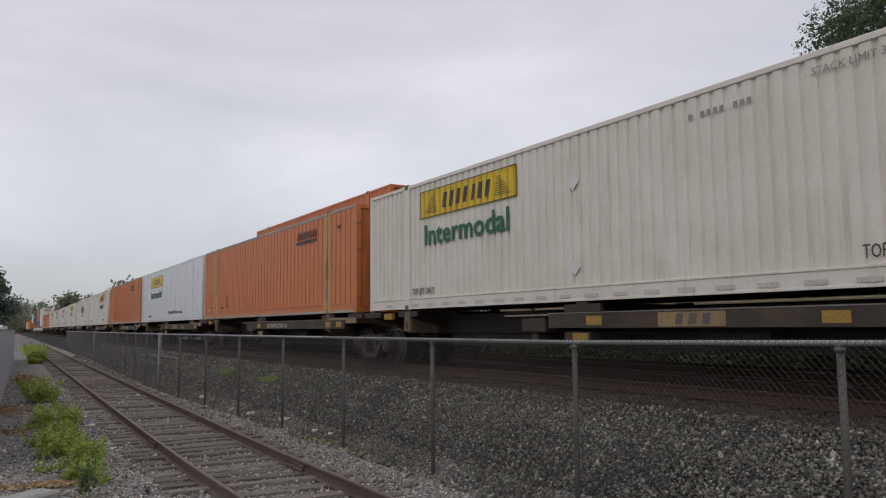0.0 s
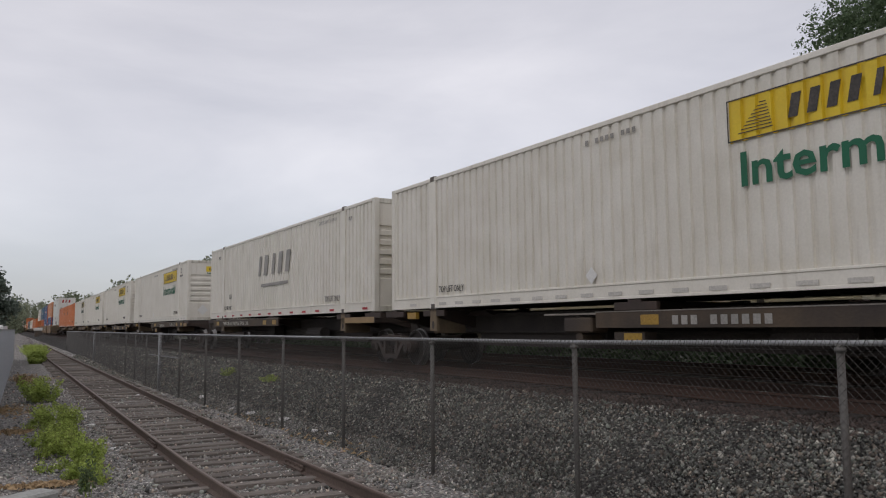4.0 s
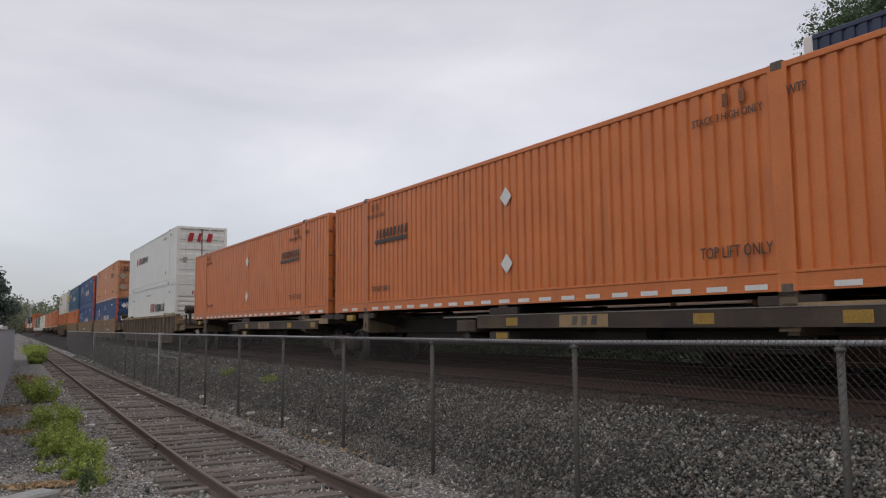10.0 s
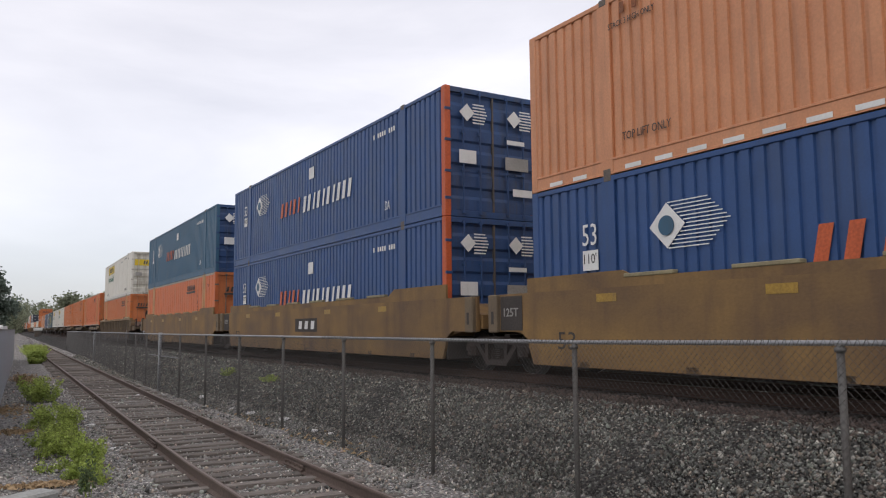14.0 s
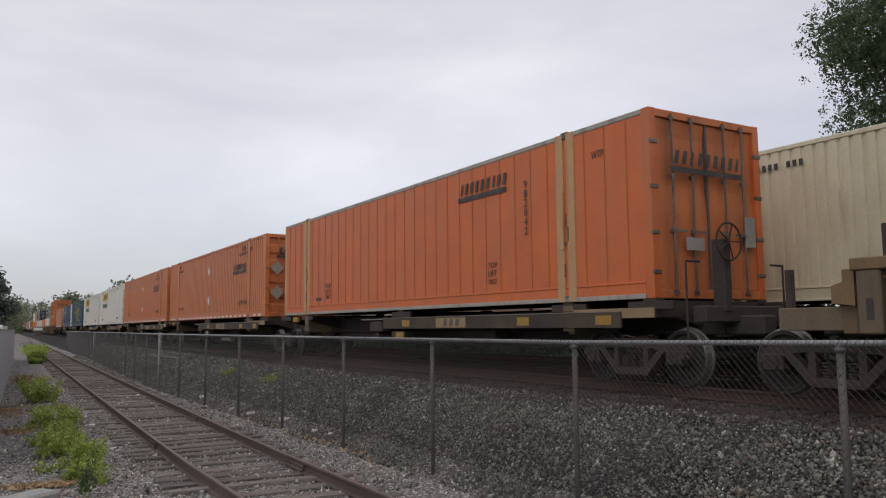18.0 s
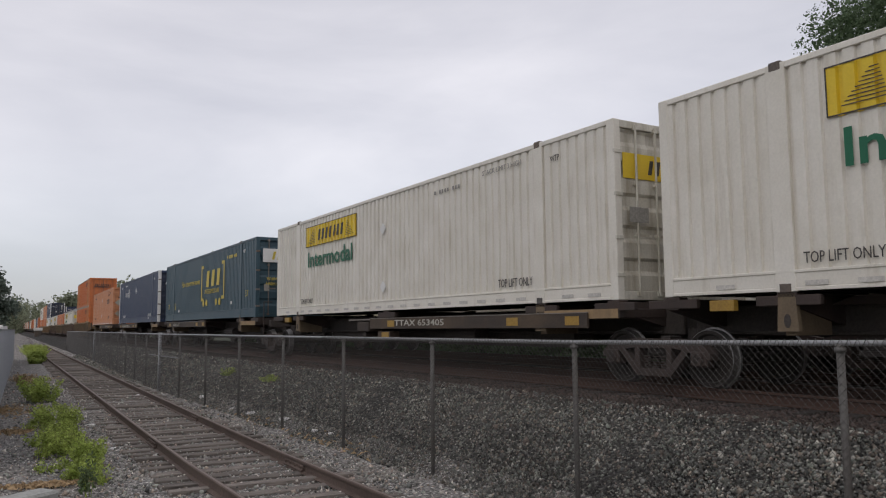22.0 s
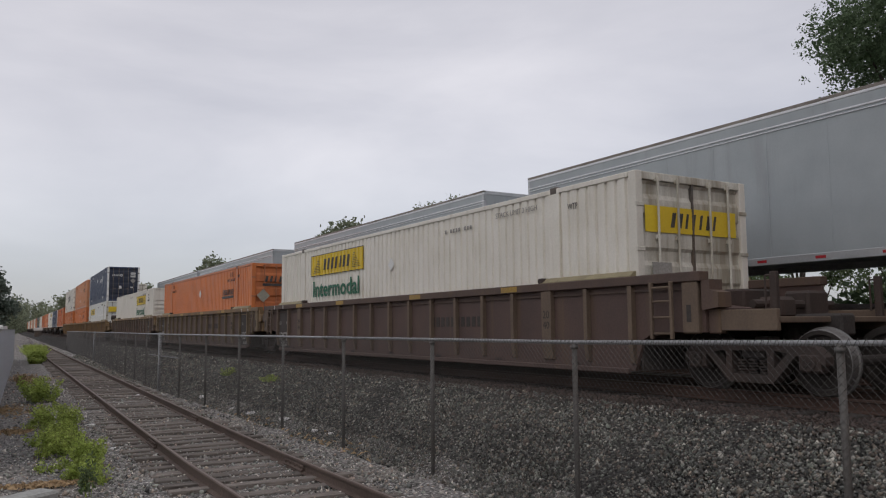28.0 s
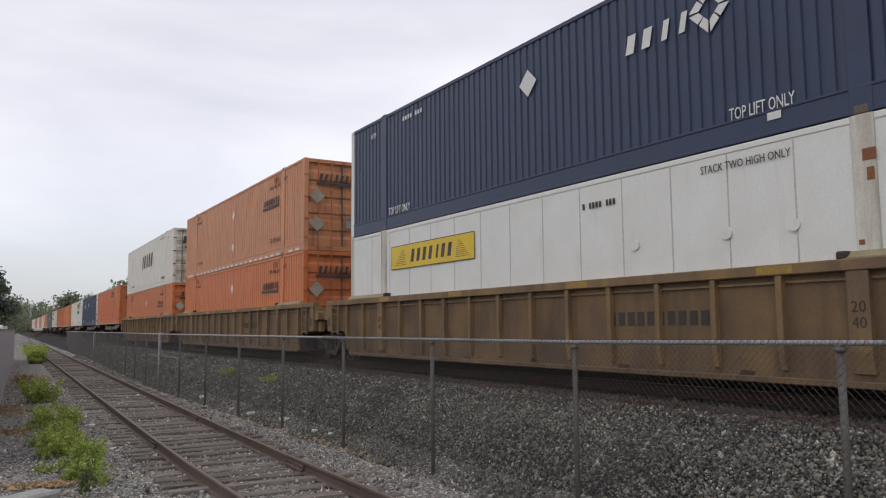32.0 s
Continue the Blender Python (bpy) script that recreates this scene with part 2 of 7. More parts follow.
FADED = surface("faded_orange_paint", (0.60, 0.265, 0.125), (0.50, 0.205, 0.09), 0.5, dirt=(0.32, 0.15, 0.08), dirt_at=(0.52, 0.84), dirt_scale=1.5, fine_amount=0.08, bump=0.03, gloss=0.6)
RED_ORANGE = surface("weathered_red_orange_paint", (0.64, 0.155, 0.038), (0.52, 0.118, 0.03), 0.5, dirt=(0.42, 0.20, 0.10), dirt_at=(0.52, 0.84), fine_amount=0.05, bump=0.03, spread=0.06, gloss=0.5)
TAN = surface("tan_post_paint", (0.56, 0.34, 0.165), (0.46, 0.265, 0.125), 0.6, dirt=(0.22, 0.12, 0.065), dirt_at=(0.52, 0.82), dirt_scale=1.6, fine_amount=0.06, bump=0.04)
BLUE = surface("blue_paint", (0.030, 0.078, 0.215), (0.022, 0.06, 0.165), 0.45, dirt=(0.05, 0.07, 0.12), dirt_at=(0.5, 0.85), fine_amount=0.05, bump=0.03)
TEAL = surface("grey_blue_paint", (0.04, 0.115, 0.19), (0.03, 0.09, 0.15), 0.5, dirt=(0.07, 0.08, 0.09), dirt_at=(0.5, 0.85), fine_amount=0.05, bump=0.03)
NAVY = surface("dark_navy_paint", (0.039, 0.055, 0.105), (0.031, 0.044, 0.084), 0.42, dirt=(0.055, 0.062, 0.075), dirt_at=(0.55, 0.9), fine_amount=0.05, bump=0.03)
GREENBLUE = surface("dark_green_blue_paint", (0.043, 0.084, 0.106), (0.034, 0.067, 0.085), 0.45, dirt=(0.045, 0.055, 0.06), dirt_at=(0.55, 0.9), fine_amount=0.05, bump=0.03)
TRAILER_GREY = surface("grey_trailer_skin", (0.37, 0.40, 0.41), (0.315, 0.345, 0.355), 0.38, dirt=(0.22, 0.22, 0.22), dirt_at=(0.55, 0.9), fine_amount=0.02, bump=0.015)
ALU = surface("brushed_aluminium", (0.55, 0.56, 0.57), (0.42, 0.43, 0.44), 0.42, metal=0.6, bump=0.03, fine_amount=0.05)
YELLOW = surface("yellow_sign", (0.72, 0.52, 0.03), (0.66, 0.45, 0.03), 0.45, dirt=(0.35, 0.27, 0.08), dirt_at=(0.6, 0.9), fine_amount=0.04, bump=0.02)
GREEN = surface("green_lettering", (0.012, 0.13, 0.065), (0.01, 0.10, 0.05), 0.5, fine_amount=0.05, bump=0)
WORN_GREEN = surface("worn_dark_green_lettering", (0.035, 0.07, 0.052), (0.05, 0.075, 0.06), 0.55, fine_amount=0.15, bump=0)
DARK = surface("dark_lettering", (0.036, 0.033, 0.032), (0.085, 0.072, 0.062), 0.6, scale=5, bump=0, fine_amount=0.3)
DIMMARK = surface("faint_grey_lettering", (0.12, 0.108, 0.094), (0.085, 0.075, 0.066), 0.7, bump=0)
DULL_PLACARD = surface("dull_grey_green_placard", (0.36, 0.345, 0.28), (0.27, 0.255, 0.20), 0.65, dirt=(0.20, 0.11, 0.06), dirt_at=(0.5, 0.8), bump=0)
DUSTMARK = surface("dusty_pale_lettering", (0.50, 0.48, 0.42), (0.36, 0.335, 0.285), 0.6, bump=0, fine_amount=0.2)
REFLECT = surface("pale_reflective_strip", (0.47, 0.445, 0.405), (0.55, 0.52, 0.47), 0.5, bump=0)
GREYMARK = surface("worn_grey_lettering", (0.24, 0.23, 0.21), (0.34, 0.32, 0.29), 0.6, bump=0)
REDMARK = surface("red_mark", (0.42, 0.018, 0.025), None, 0.5, bump=0)
WHITEMARK = surface("white_mark", (0.74, 0.73, 0.70), (0.62, 0.61, 0.58), 0.5, bump=0, dirt=(0.4, 0.37, 0.33), dirt_at=(0.6, 0.95), fine_amount=0.05)
YELLOWMARK = surface("yellow_mark", (0.60, 0.47, 0.06), (0.52, 0.40, 0.05), 0.5, bump=0)
RUSTED = surface("rusty_slot", (0.30, 0.11, 0.05), (0.18, 0.075, 0.04), 0.75, bump=0.1)
ORANGEMARK = surface("orange_mark", (0.55, 0.11, 0.035), None, 0.5, bump=0)
CASTING = surface("dark_steel_casting", (0.10, 0.095, 0.09), (0.16, 0.12, 0.09), 0.6, metal=0.3)
STEEL = surface("worn_steel", (0.22, 0.20, 0.18), (0.14, 0.10, 0.075), 0.5, metal=0.5)
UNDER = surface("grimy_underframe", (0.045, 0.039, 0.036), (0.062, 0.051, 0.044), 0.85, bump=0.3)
SPINE = surface("grimy_brown_steel", (0.062, 0.042, 0.034), (0.04, 0.029, 0.025), 0.75, dirt=(0.035, 0.03, 0.026), dirt_at=(0.45, 0.7), bump=0.2, fine_amount=0.09)
BROWN = surface("brown_car_paint", (0.112, 0.073, 0.055), (0.076, 0.051, 0.042), 0.7, dirt=(0.15, 0.098, 0.05), dirt_at=(0.55, 0.82), bump=0.12, spread=0.08, fine_amount=0.09)
OCHRE = surface("ochre_car_paint", (0.20, 0.124, 0.055), (0.095, 0.062, 0.038), 0.7, scale=1.1, dirt=(0.06, 0.042, 0.032), dirt_at=(0.46, 0.72), bump=0.12, fine_amount=0.09)
MAROON = surface("maroon_car_paint", (0.105, 0.067, 0.055), (0.074, 0.048, 0.041), 0.7, dirt=(0.15, 0.10, 0.05), dirt_at=(0.56, 0.84), bump=0.12, fine_amount=0.09)
RIB = surface("dusty_olive_brown_rib", (0.175, 0.13, 0.08), (0.128, 0.095, 0.062), 0.75, dirt=(0.08, 0.06, 0.045), dirt_at=(0.5, 0.78), bump=0.12, fine_amount=0.09)
RIB_DULL = surface("dusty_brown_rib", (0.155, 0.112, 0.078), (0.115, 0.082, 0.06), 0.75, dirt=(0.07, 0.05, 0.042), dirt_at=(0.5, 0.78), bump=0.12, fine_amount=0.09)
GUIDE = surface("pale_olive_guide_rail", (0.30, 0.26, 0.15), (0.22, 0.185, 0.11), 0.7, dirt=(0.10, 0.08, 0.055), dirt_at=(0.5, 0.78), bump=0.1, fine_amount=0.09)
SEAM_ORANGE = surface("orange_lapped_seam", (0.53, 0.155, 0.042), (0.45, 0.125, 0.034), 0.6, fine_amount=0.06, bump=0.03)
SEAM_PALE = surface("grimy_white_seam", (0.50, 0.49, 0.46), (0.40, 0.39, 0.365), 0.6, bump=0.05)
EDGE = surface("dusty_lit_edge", (0.26, 0.235, 0.205), (0.17, 0.15, 0.13), 0.8, bump=0.1)
ROD_ORANGE = surface("orange_lock_rod", (0.42, 0.165, 0.075), (0.32, 0.12, 0.06), 0.6, bump=0.05, fine_amount=0.08)
PALE_RAIL = surface("dull_alloy_rail", (0.43, 0.40, 0.35), (0.33, 0.295, 0.25), 0.6, metal=0.1, dirt=(0.13, 0.10, 0.08), dirt_at=(0.5, 0.78), dirt_scale=1.8, bump=0.05, fine_amount=0.08)
SIDE_STEEL = surface("dusty_patched_car_side", (0.10, 0.071, 0.045), (0.036, 0.028, 0.025), 0.75, scale=1.5, stretch=(1, 0.6, 1), dirt=(0.04, 0.032, 0.028), dirt_at=(0.45, 0.70), bump=0.15, fine_amount=0.09)
RUST_STONE = surface("rust_stained_stone", (0.088, 0.064, 0.053), (0.055, 0.041, 0.036), 0.9, fine=60, bump=0.2, spread=0.5, island=True)
GLASS = surface("dark_window_glass", (0.02, 0.022, 0.025), None, 0.12, bump=0, gloss=0.6)
FADED_SIGN = surface("faded_olive_sign", (0.34, 0.29, 0.10), (0.28, 0.235, 0.075), 0.55, dirt=(0.20, 0.165, 0.08), dirt_at=(0.5, 0.85), fine_amount=0.05, bump=0.02)
GRIMY_ROD = surface("grimy_lock_rod", (0.24, 0.225, 0.20), (0.15, 0.135, 0.115), 0.6, metal=0.2, bump=0.05)
MUSTARD = surface("dirty_mustard_paint", (0.26, 0.152, 0.05), (0.118, 0.07, 0.036), 0.65, scale=1.0, stretch=(1, 0.6, 1), dirt=(0.085, 0.05, 0.033), dirt_at=(0.48, 0.72), bump=0.1, fine_amount=0.08)
CHORD = surface("dirty_yellow_chord", (0.25, 0.155, 0.062), (0.135, 0.088, 0.055), 0.65, dirt=(0.075, 0.055, 0.04), dirt_at=(0.48, 0.75), bump=0.1, fine_amount=0.09)
WARN = surface("yellow_reflective_patch", (0.38, 0.23, 0.035), (0.27, 0.16, 0.032), 0.45, dirt=GRIME, dirt_at=(0.55, 0.85))
WHEEL = surface("wheel_steel", (0.034, 0.028, 0.024), (0.024, 0.02, 0.017), 0.85, metal=0.0)
TREAD = surface("polished_tread", (0.62, 0.61, 0.60), (0.52, 0.51, 0.50), 0.15, metal=1.0, bump=0.0)
WORN_TREAD = surface("worn_wheel_tread", (0.24, 0.23, 0.22), (0.17, 0.16, 0.15), 0.42, metal=0.7, bump=0.02)
# rust of the siding rail heads, paler: the lit rail top is in the colour
RAILHEAD = surface("lit_rusty_rail_head", (0.19, 0.15, 0.125), (0.14, 0.105, 0.088), 0.6, bump=0.1)
RUBBER = surface("tyre_rubber", (0.02, 0.02, 0.02), (0.03, 0.03, 0.03), 0.85)
RAILSIDE = surface("rusty_rail", (0.118, 0.085, 0.068), (0.08, 0.056, 0.045), 0.8, bump=0.25)
SLEEPER = surface("weathered_sleeper_wood", (0.205, 0.178, 0.155), (0.11, 0.094, 0.081), 0.9, stretch=(0.35, 3, 3), scale=3, fine=14, bump=0.5, spread=0.25, fine_amount=0.3)
# main-line sleepers and rusty rails: shade under the trains is in their dark colours
SHADED_WOOD = surface("shaded_sleeper_wood", (0.045, 0.037, 0.031), (0.028, 0.023, 0.02), 0.9, stretch=(0.35, 3, 3), scale=3, fine=14, bump=0.4, spread=0.2)
RAILDARK = surface("shaded_rusty_rail", (0.065, 0.036, 0.026), (0.045, 0.027, 0.02), 0.8, bump=0.25)
ORANGE_DOOR = surface("grimy_orange_door", (0.58, 0.185, 0.062), (0.48, 0.145, 0.05), 0.6, dirt=(0.17, 0.075, 0.045), dirt_at=(0.48, 0.76), dirt_scale=1.1, fine_amount=0.08, bump=0.05)
FADED_DOOR = surface("grimy_faded_door", (0.54, 0.24, 0.115), (0.45, 0.185, 0.085), 0.62, dirt=(0.14, 0.075, 0.05), dirt_at=(0.48, 0.70), dirt_scale=1.1, fine_amount=0.1, bump=0.05)
WHITE_DOOR = surface("grimy_white_door", (0.64, 0.615, 0.54), (0.53, 0.50, 0.42), 0.55, dirt=(0.24, 0.195, 0.13), dirt_at=(0.44, 0.66), dirt_scale=1.1, fine_amount=0.08, bump=0.05)
BLUE_DOOR = surface("grimy_blue_door", (0.032, 0.075, 0.19), (0.025, 0.056, 0.14), 0.5, dirt=(0.055, 0.06, 0.075), dirt_at=(0.48, 0.72), dirt_scale=1.1, fine_amount=0.1, bump=0.05)
NAVY_DOOR = surface("grimy_navy_door", (0.026, 0.034, 0.06), (0.02, 0.027, 0.047), 0.5, dirt=(0.05, 0.05, 0.055), dirt_at=(0.46, 0.68), dirt_scale=1.1, fine_amount=0.1, bump=0.05)
# leaf of the far trees and woods, paled: distance haze is in the colour
LEAF_FAR = surface("pale_hazed_leaf", (0.255, 0.275, 0.185), (0.195, 0.22, 0.145), 0.6, spread=0.35, island=True, bump=0, thin=0.5, gloss=0.3)
GALV = surface("weathered_galvanised_steel", (0.33, 0.335, 0.34), (0.24, 0.24, 0.24), 0.55, metal=0.35, bump=0.05)
POSTMAT = surface("dull_fence_post", (0.135, 0.13, 0.122), (0.10, 0.09, 0.08), 0.65, metal=0.2, bump=0.08)
WIRE = surface("dull_chain_link_wire", (0.088, 0.083, 0.077), (0.066, 0.062, 0.057), 0.6, metal=0.3, bump=0)
CONCRETE = surface("pale_concrete", (0.36, 0.37, 0.34), (0.29, 0.29, 0.27), 0.85, bump=0.25)
BOARD = surface("blue_grey_fence_board", (0.42, 0.44, 0.47), (0.35, 0.37, 0.40), 0.7, stretch=(4, 4, 0.4))
STONE_HUES = [(1.0, 1.0, 0.98), (0.86, 0.95, 0.86), (0.62, 0.63, 0.62), (1.15, 1.0, 0.86), (0.8, 0.86, 0.84), (1.85, 1.8, 1.7), (0.45, 0.46, 0.46), (1.05, 1.08, 1.0), (0.95, 0.78, 0.70)]
STONE = surface("ballast_stone", (0.195, 0.19, 0.174), (0.112, 0.11, 0.102), 0.85, fine=60, bump=0.2, spread=0.7, island=True, hues=STONE_HUES, dirt=None)
GRAVELSTONE = surface("grey_gravel_stone", (0.37, 0.355, 0.335), (0.22, 0.21, 0.197), 0.9, fine=60, bump=0.2, spread=0.55, island=True, hues=STONE_HUES)
LITTER = surface("white_litter", (0.75, 0.74, 0.72), (0.6, 0.59, 0.57), 0.7)
BARK = surface("tree_bark", (0.085, 0.068, 0.052), (0.05, 0.04, 0.032), 0.9, stretch=(4, 4, 0.8), bump=0.6)
LEAF = surface("tree_leaf", (0.165, 0.225, 0.125), (0.115, 0.165, 0.09), 0.6, spread=0.45, island=True, bump=0, thin=0.5, gloss=0.3)
# trees by the panel fence: leaf colour lifted to hold the haze
LEAF_HAZED = surface("hazed_tree_leaf", (0.17, 0.205, 0.165), (0.125, 0.155, 0.125), 0.65, spread=0.4, island=True, bump=0, thin=0.5, gloss=0.25)
# undergrowth leaf, with the shade beneath the trains put into its dark colour
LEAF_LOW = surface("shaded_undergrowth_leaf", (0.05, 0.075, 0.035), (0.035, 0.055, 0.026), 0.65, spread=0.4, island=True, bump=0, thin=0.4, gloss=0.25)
LEAF_YOUNG = surface("young_weed_leaf", (0.43, 0.50, 0.14), (0.32, 0.40, 0.10), 0.6, spread=0.5, island=True, bump=0, thin=0.5, gloss=0.3)
LEAF_VINE = surface("vine_leaf", (0.165, 0.215, 0.10), (0.12, 0.165, 0.078), 0.6, spread=0.45, island=True, bump=0, thin=0.5, gloss=0.3)
DRY = surface("dry_grass", (0.46, 0.33, 0.19), (0.36, 0.25, 0.14), 0.85, spread=0.35, island=True, bump=0)


def gravel(name, col, col2, cell, gap=0.35, patch=0.5, patch_col=None, bump=0.8):
    """Loose stones: cells with a colour each, crevice shade painted dark between them, broad patches of soil."""
    m = bpy.data.materials.new(name)
    m.use_nodes = True
    nt = m.node_tree
    bs = nt.nodes["Principled BSDF"]
    bs.inputs["Roughness"].default_value = 0.92
    bs.inputs["Specular IOR Level"].default_value = 0.2
    tc = nt.nodes.new("ShaderNodeTexCoord")
    warp = nt.nodes.new("ShaderNodeTexNoise")
    warp.inputs["Scale"].default_value = cell * 1.7
    nt.links.new(tc.outputs["Object"], warp.inputs["Vector"])
    mixv = nt.nodes.new("ShaderNodeVectorMath")
    mixv.operation = "MULTIPLY_ADD"
    nt.links.new(warp.outputs["Color"], mixv.inputs[0])
    mixv.inputs[1].default_value = (0.6 / cell,) * 3
    nt.links.new(tc.outputs["Object"], mixv.inputs[2])
    vo = nt.nodes.new("ShaderNodeTexVoronoi")
    vo.inputs["Scale"].default_value = cell
    nt.links.new(mixv.outputs[0], vo.inputs["Vector"])
    bw = nt.nodes.new("ShaderNodeSeparateXYZ")
    nt.links.new(vo.outputs["Color"], bw.inputs[0])
    ramp = nt.nodes.new("ShaderNodeValToRGB")
    e = ramp.color_ramp.elements
    e[0].position, e[0].color = 0.05, (*col2, 1)
    e[1].position, e[1].color = 0.82, (*col, 1)
    top = ramp.color_ramp.elements.new(1.0)
    top.color = (*[min(1, c * 1.9) for c in col], 1)
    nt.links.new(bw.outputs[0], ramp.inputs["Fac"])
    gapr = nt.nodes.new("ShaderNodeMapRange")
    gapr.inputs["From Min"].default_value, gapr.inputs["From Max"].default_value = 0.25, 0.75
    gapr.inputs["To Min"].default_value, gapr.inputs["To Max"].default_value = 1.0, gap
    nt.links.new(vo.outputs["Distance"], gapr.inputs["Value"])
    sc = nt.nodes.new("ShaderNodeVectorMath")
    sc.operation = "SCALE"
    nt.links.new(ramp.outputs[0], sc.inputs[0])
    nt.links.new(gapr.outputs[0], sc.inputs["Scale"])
    last = sc.outputs[0]
    big = nt.nodes.new("ShaderNodeTexNoise")
    big.inputs["Scale"].default_value, big.inputs["Detail"].default_value = 0.7, 6
    nt.links.new(tc.outputs["Object"], big.inputs["Vector"])
    if patch_col:
        mk = nt.nodes.new("ShaderNodeMapRange")
        mk.inputs["From Min"].default_value, mk.inputs["From Max"].default_value = 0.5, 0.68
        mk.inputs["To Max"].default_value = patch
        nt.links.new(big.outputs["Fac"], mk.inputs["Value"])
        mx = nt.nodes.new("ShaderNodeMixRGB")
        nt.links.new(mk.outputs[0], mx.inputs["Fac"])
        nt.links.new(last, mx.inputs[1])
        mx.inputs[2].default_value = (*patch_col, 1)
        last = mx.outputs[0]
    nt.links.new(last, bs.inputs["Base Color"])
    bp = nt.nodes.new("ShaderNodeBump")
    bp.inputs["Strength"].default_value, bp.inputs["Distance"].default_value = bump, 0.03
    bp.invert = True
    nt.links.new(vo.outputs["Distance"], bp.inputs["Height"])
    nt.links.new(bp.outputs[0], bs.inputs["Normal"])
    return m


# bank bed darker than its stones: shade in the gaps is part of the colour
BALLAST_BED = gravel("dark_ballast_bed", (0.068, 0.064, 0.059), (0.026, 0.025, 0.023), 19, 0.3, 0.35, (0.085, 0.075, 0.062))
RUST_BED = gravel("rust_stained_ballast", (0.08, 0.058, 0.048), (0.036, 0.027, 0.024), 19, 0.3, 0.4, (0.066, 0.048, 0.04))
GRAVEL_BED = gravel("siding_gravel_bed", (0.42, 0.40, 0.375), (0.18, 0.17, 0.16), 24, 0.3, 0.5, (0.30, 0.26, 0.215))
SOIL = gravel("scrubby_soil", (0.06, 0.064, 0.036), (0.032, 0.04, 0.022), 6, 0.5, 0.7, (0.042, 0.058, 0.024))

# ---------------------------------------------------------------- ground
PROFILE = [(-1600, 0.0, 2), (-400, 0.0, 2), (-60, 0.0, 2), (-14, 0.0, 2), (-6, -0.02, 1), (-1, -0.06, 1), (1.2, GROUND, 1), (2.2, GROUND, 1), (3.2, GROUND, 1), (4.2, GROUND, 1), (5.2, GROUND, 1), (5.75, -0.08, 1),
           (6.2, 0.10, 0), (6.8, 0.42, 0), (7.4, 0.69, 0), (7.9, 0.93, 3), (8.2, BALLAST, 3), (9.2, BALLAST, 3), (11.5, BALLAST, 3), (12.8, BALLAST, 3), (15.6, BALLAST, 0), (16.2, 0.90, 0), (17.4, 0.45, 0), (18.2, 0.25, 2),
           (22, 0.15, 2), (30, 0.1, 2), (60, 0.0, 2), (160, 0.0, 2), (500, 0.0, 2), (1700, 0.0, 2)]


def height(x):
    for (a, za, _), (b, zb, _) in zip(PROFILE, PROFILE[1:]):
        if x <= b:
            return za + (zb - za) * (x - a) / (b - a)
    return 0.0


def build_ground():
    ys = [-1500, -700, -300, -120, -60, -30] + [round(-15 + 1.0 * i, 2) for i in range(60)] + [45 + 3.0 * i for i in range(40)] + [180, 220, 280, 360, 480, 650, 900, 1300, 1900, 2800]
    xs = [p[0] for p in PROFILE]
    mats = [p[2] for p in PROFILE]
    fine = []
    for i in range(len(xs) - 1):
        steps = max(1, int((xs[i + 1] - xs[i]) / 0.35)) if 0 < xs[i] < 9 else 1
        fine += [(xs[i] + (xs[i + 1] - xs[i]) * k / steps, mats[i]) for k in range(steps)]
    fine.append((xs[-1], 2))
    f = Form()
    for y in ys:
        b = bend(y)
        for x, _ in fine:
            z = height(x)
            if 0 < x < 9 and -15 < y < 60:
                z += 0.035 * noise.noise((x * 0.9, y * 0.9, 0)) + 0.02 * noise.noise((x * 3.1, y * 3.1, 4))
            f.v.append((x + b, y, z))
    n = len(fine)
    idx = []
    for j in range(len(ys) - 1):
        for i in range(n - 1):
            f.f.append((j * n + i, j * n + i + 1, (j + 1) * n + i + 1, (j + 1) * n + i))
            idx.append(fine[i][1])
    me = bpy.data.meshes.new("ground")
    me.from_pydata(f.v, [], f.f)
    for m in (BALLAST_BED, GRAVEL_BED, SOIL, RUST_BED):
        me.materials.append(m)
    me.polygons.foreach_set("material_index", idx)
    me.polygons.foreach_set("use_smooth", [True] * len(idx))
    tagged(new("ground", me), "gravel strip, dark ballast bank and scrubby soil under the tracks", "ground", kind="structure")


build_ground()


def stones(name, count, spot, size, material, label, seed):
    """Loose broken stones scattered over the ground."""
    rng = np.random.default_rng(seed)
    base = np.array([(1, 0, 0), (-1, 0, 0), (0, 1, 0), (0, -1, 0), (0, 0, 1), (0, 0, -1)], float)
    tri = np.array([(0, 2, 4), (2, 1, 4), (1, 3, 4), (3, 0, 4), (2, 0, 5), (1, 2, 5), (3, 1, 5), (0, 3, 5)])
    vs, fs = [], []
    for k in range(count):
        x, y, z = spot(rng)
        r = size * rng.lognormal(0, 0.35)
        p = base * rng.uniform(0.55, 1.15, (6, 1)) * r * rng.uniform(0.6, 1.2, 3)
        q, _ = np.linalg.qr(rng.normal(size=(3, 3)))
        vs.append(p @ q + (x, y, z + r * 0.25))
        fs.append(tri + 6 * k)
    tagged(new(name, fast_mesh(name, np.concatenate(vs), np.concatenate(fs), 3, material)), label, "stones", kind="stuff")


def bank_spot(rng):
    y = 2.0 + 26 * rng.random() ** 1.5
    x = min(rng.uniform(5.6, 8.1), rng.uniform(7.2, 9.5))
    return x + bend(y), y, height(x)


def far_bank_spot(rng):
    y = 26.5 + 40 * rng.random() ** 1.3
    x = min(rng.uniform(5.6, 8.1), rng.uniform(7.2, 9.5))
    return x + bend(y), y, height(x)


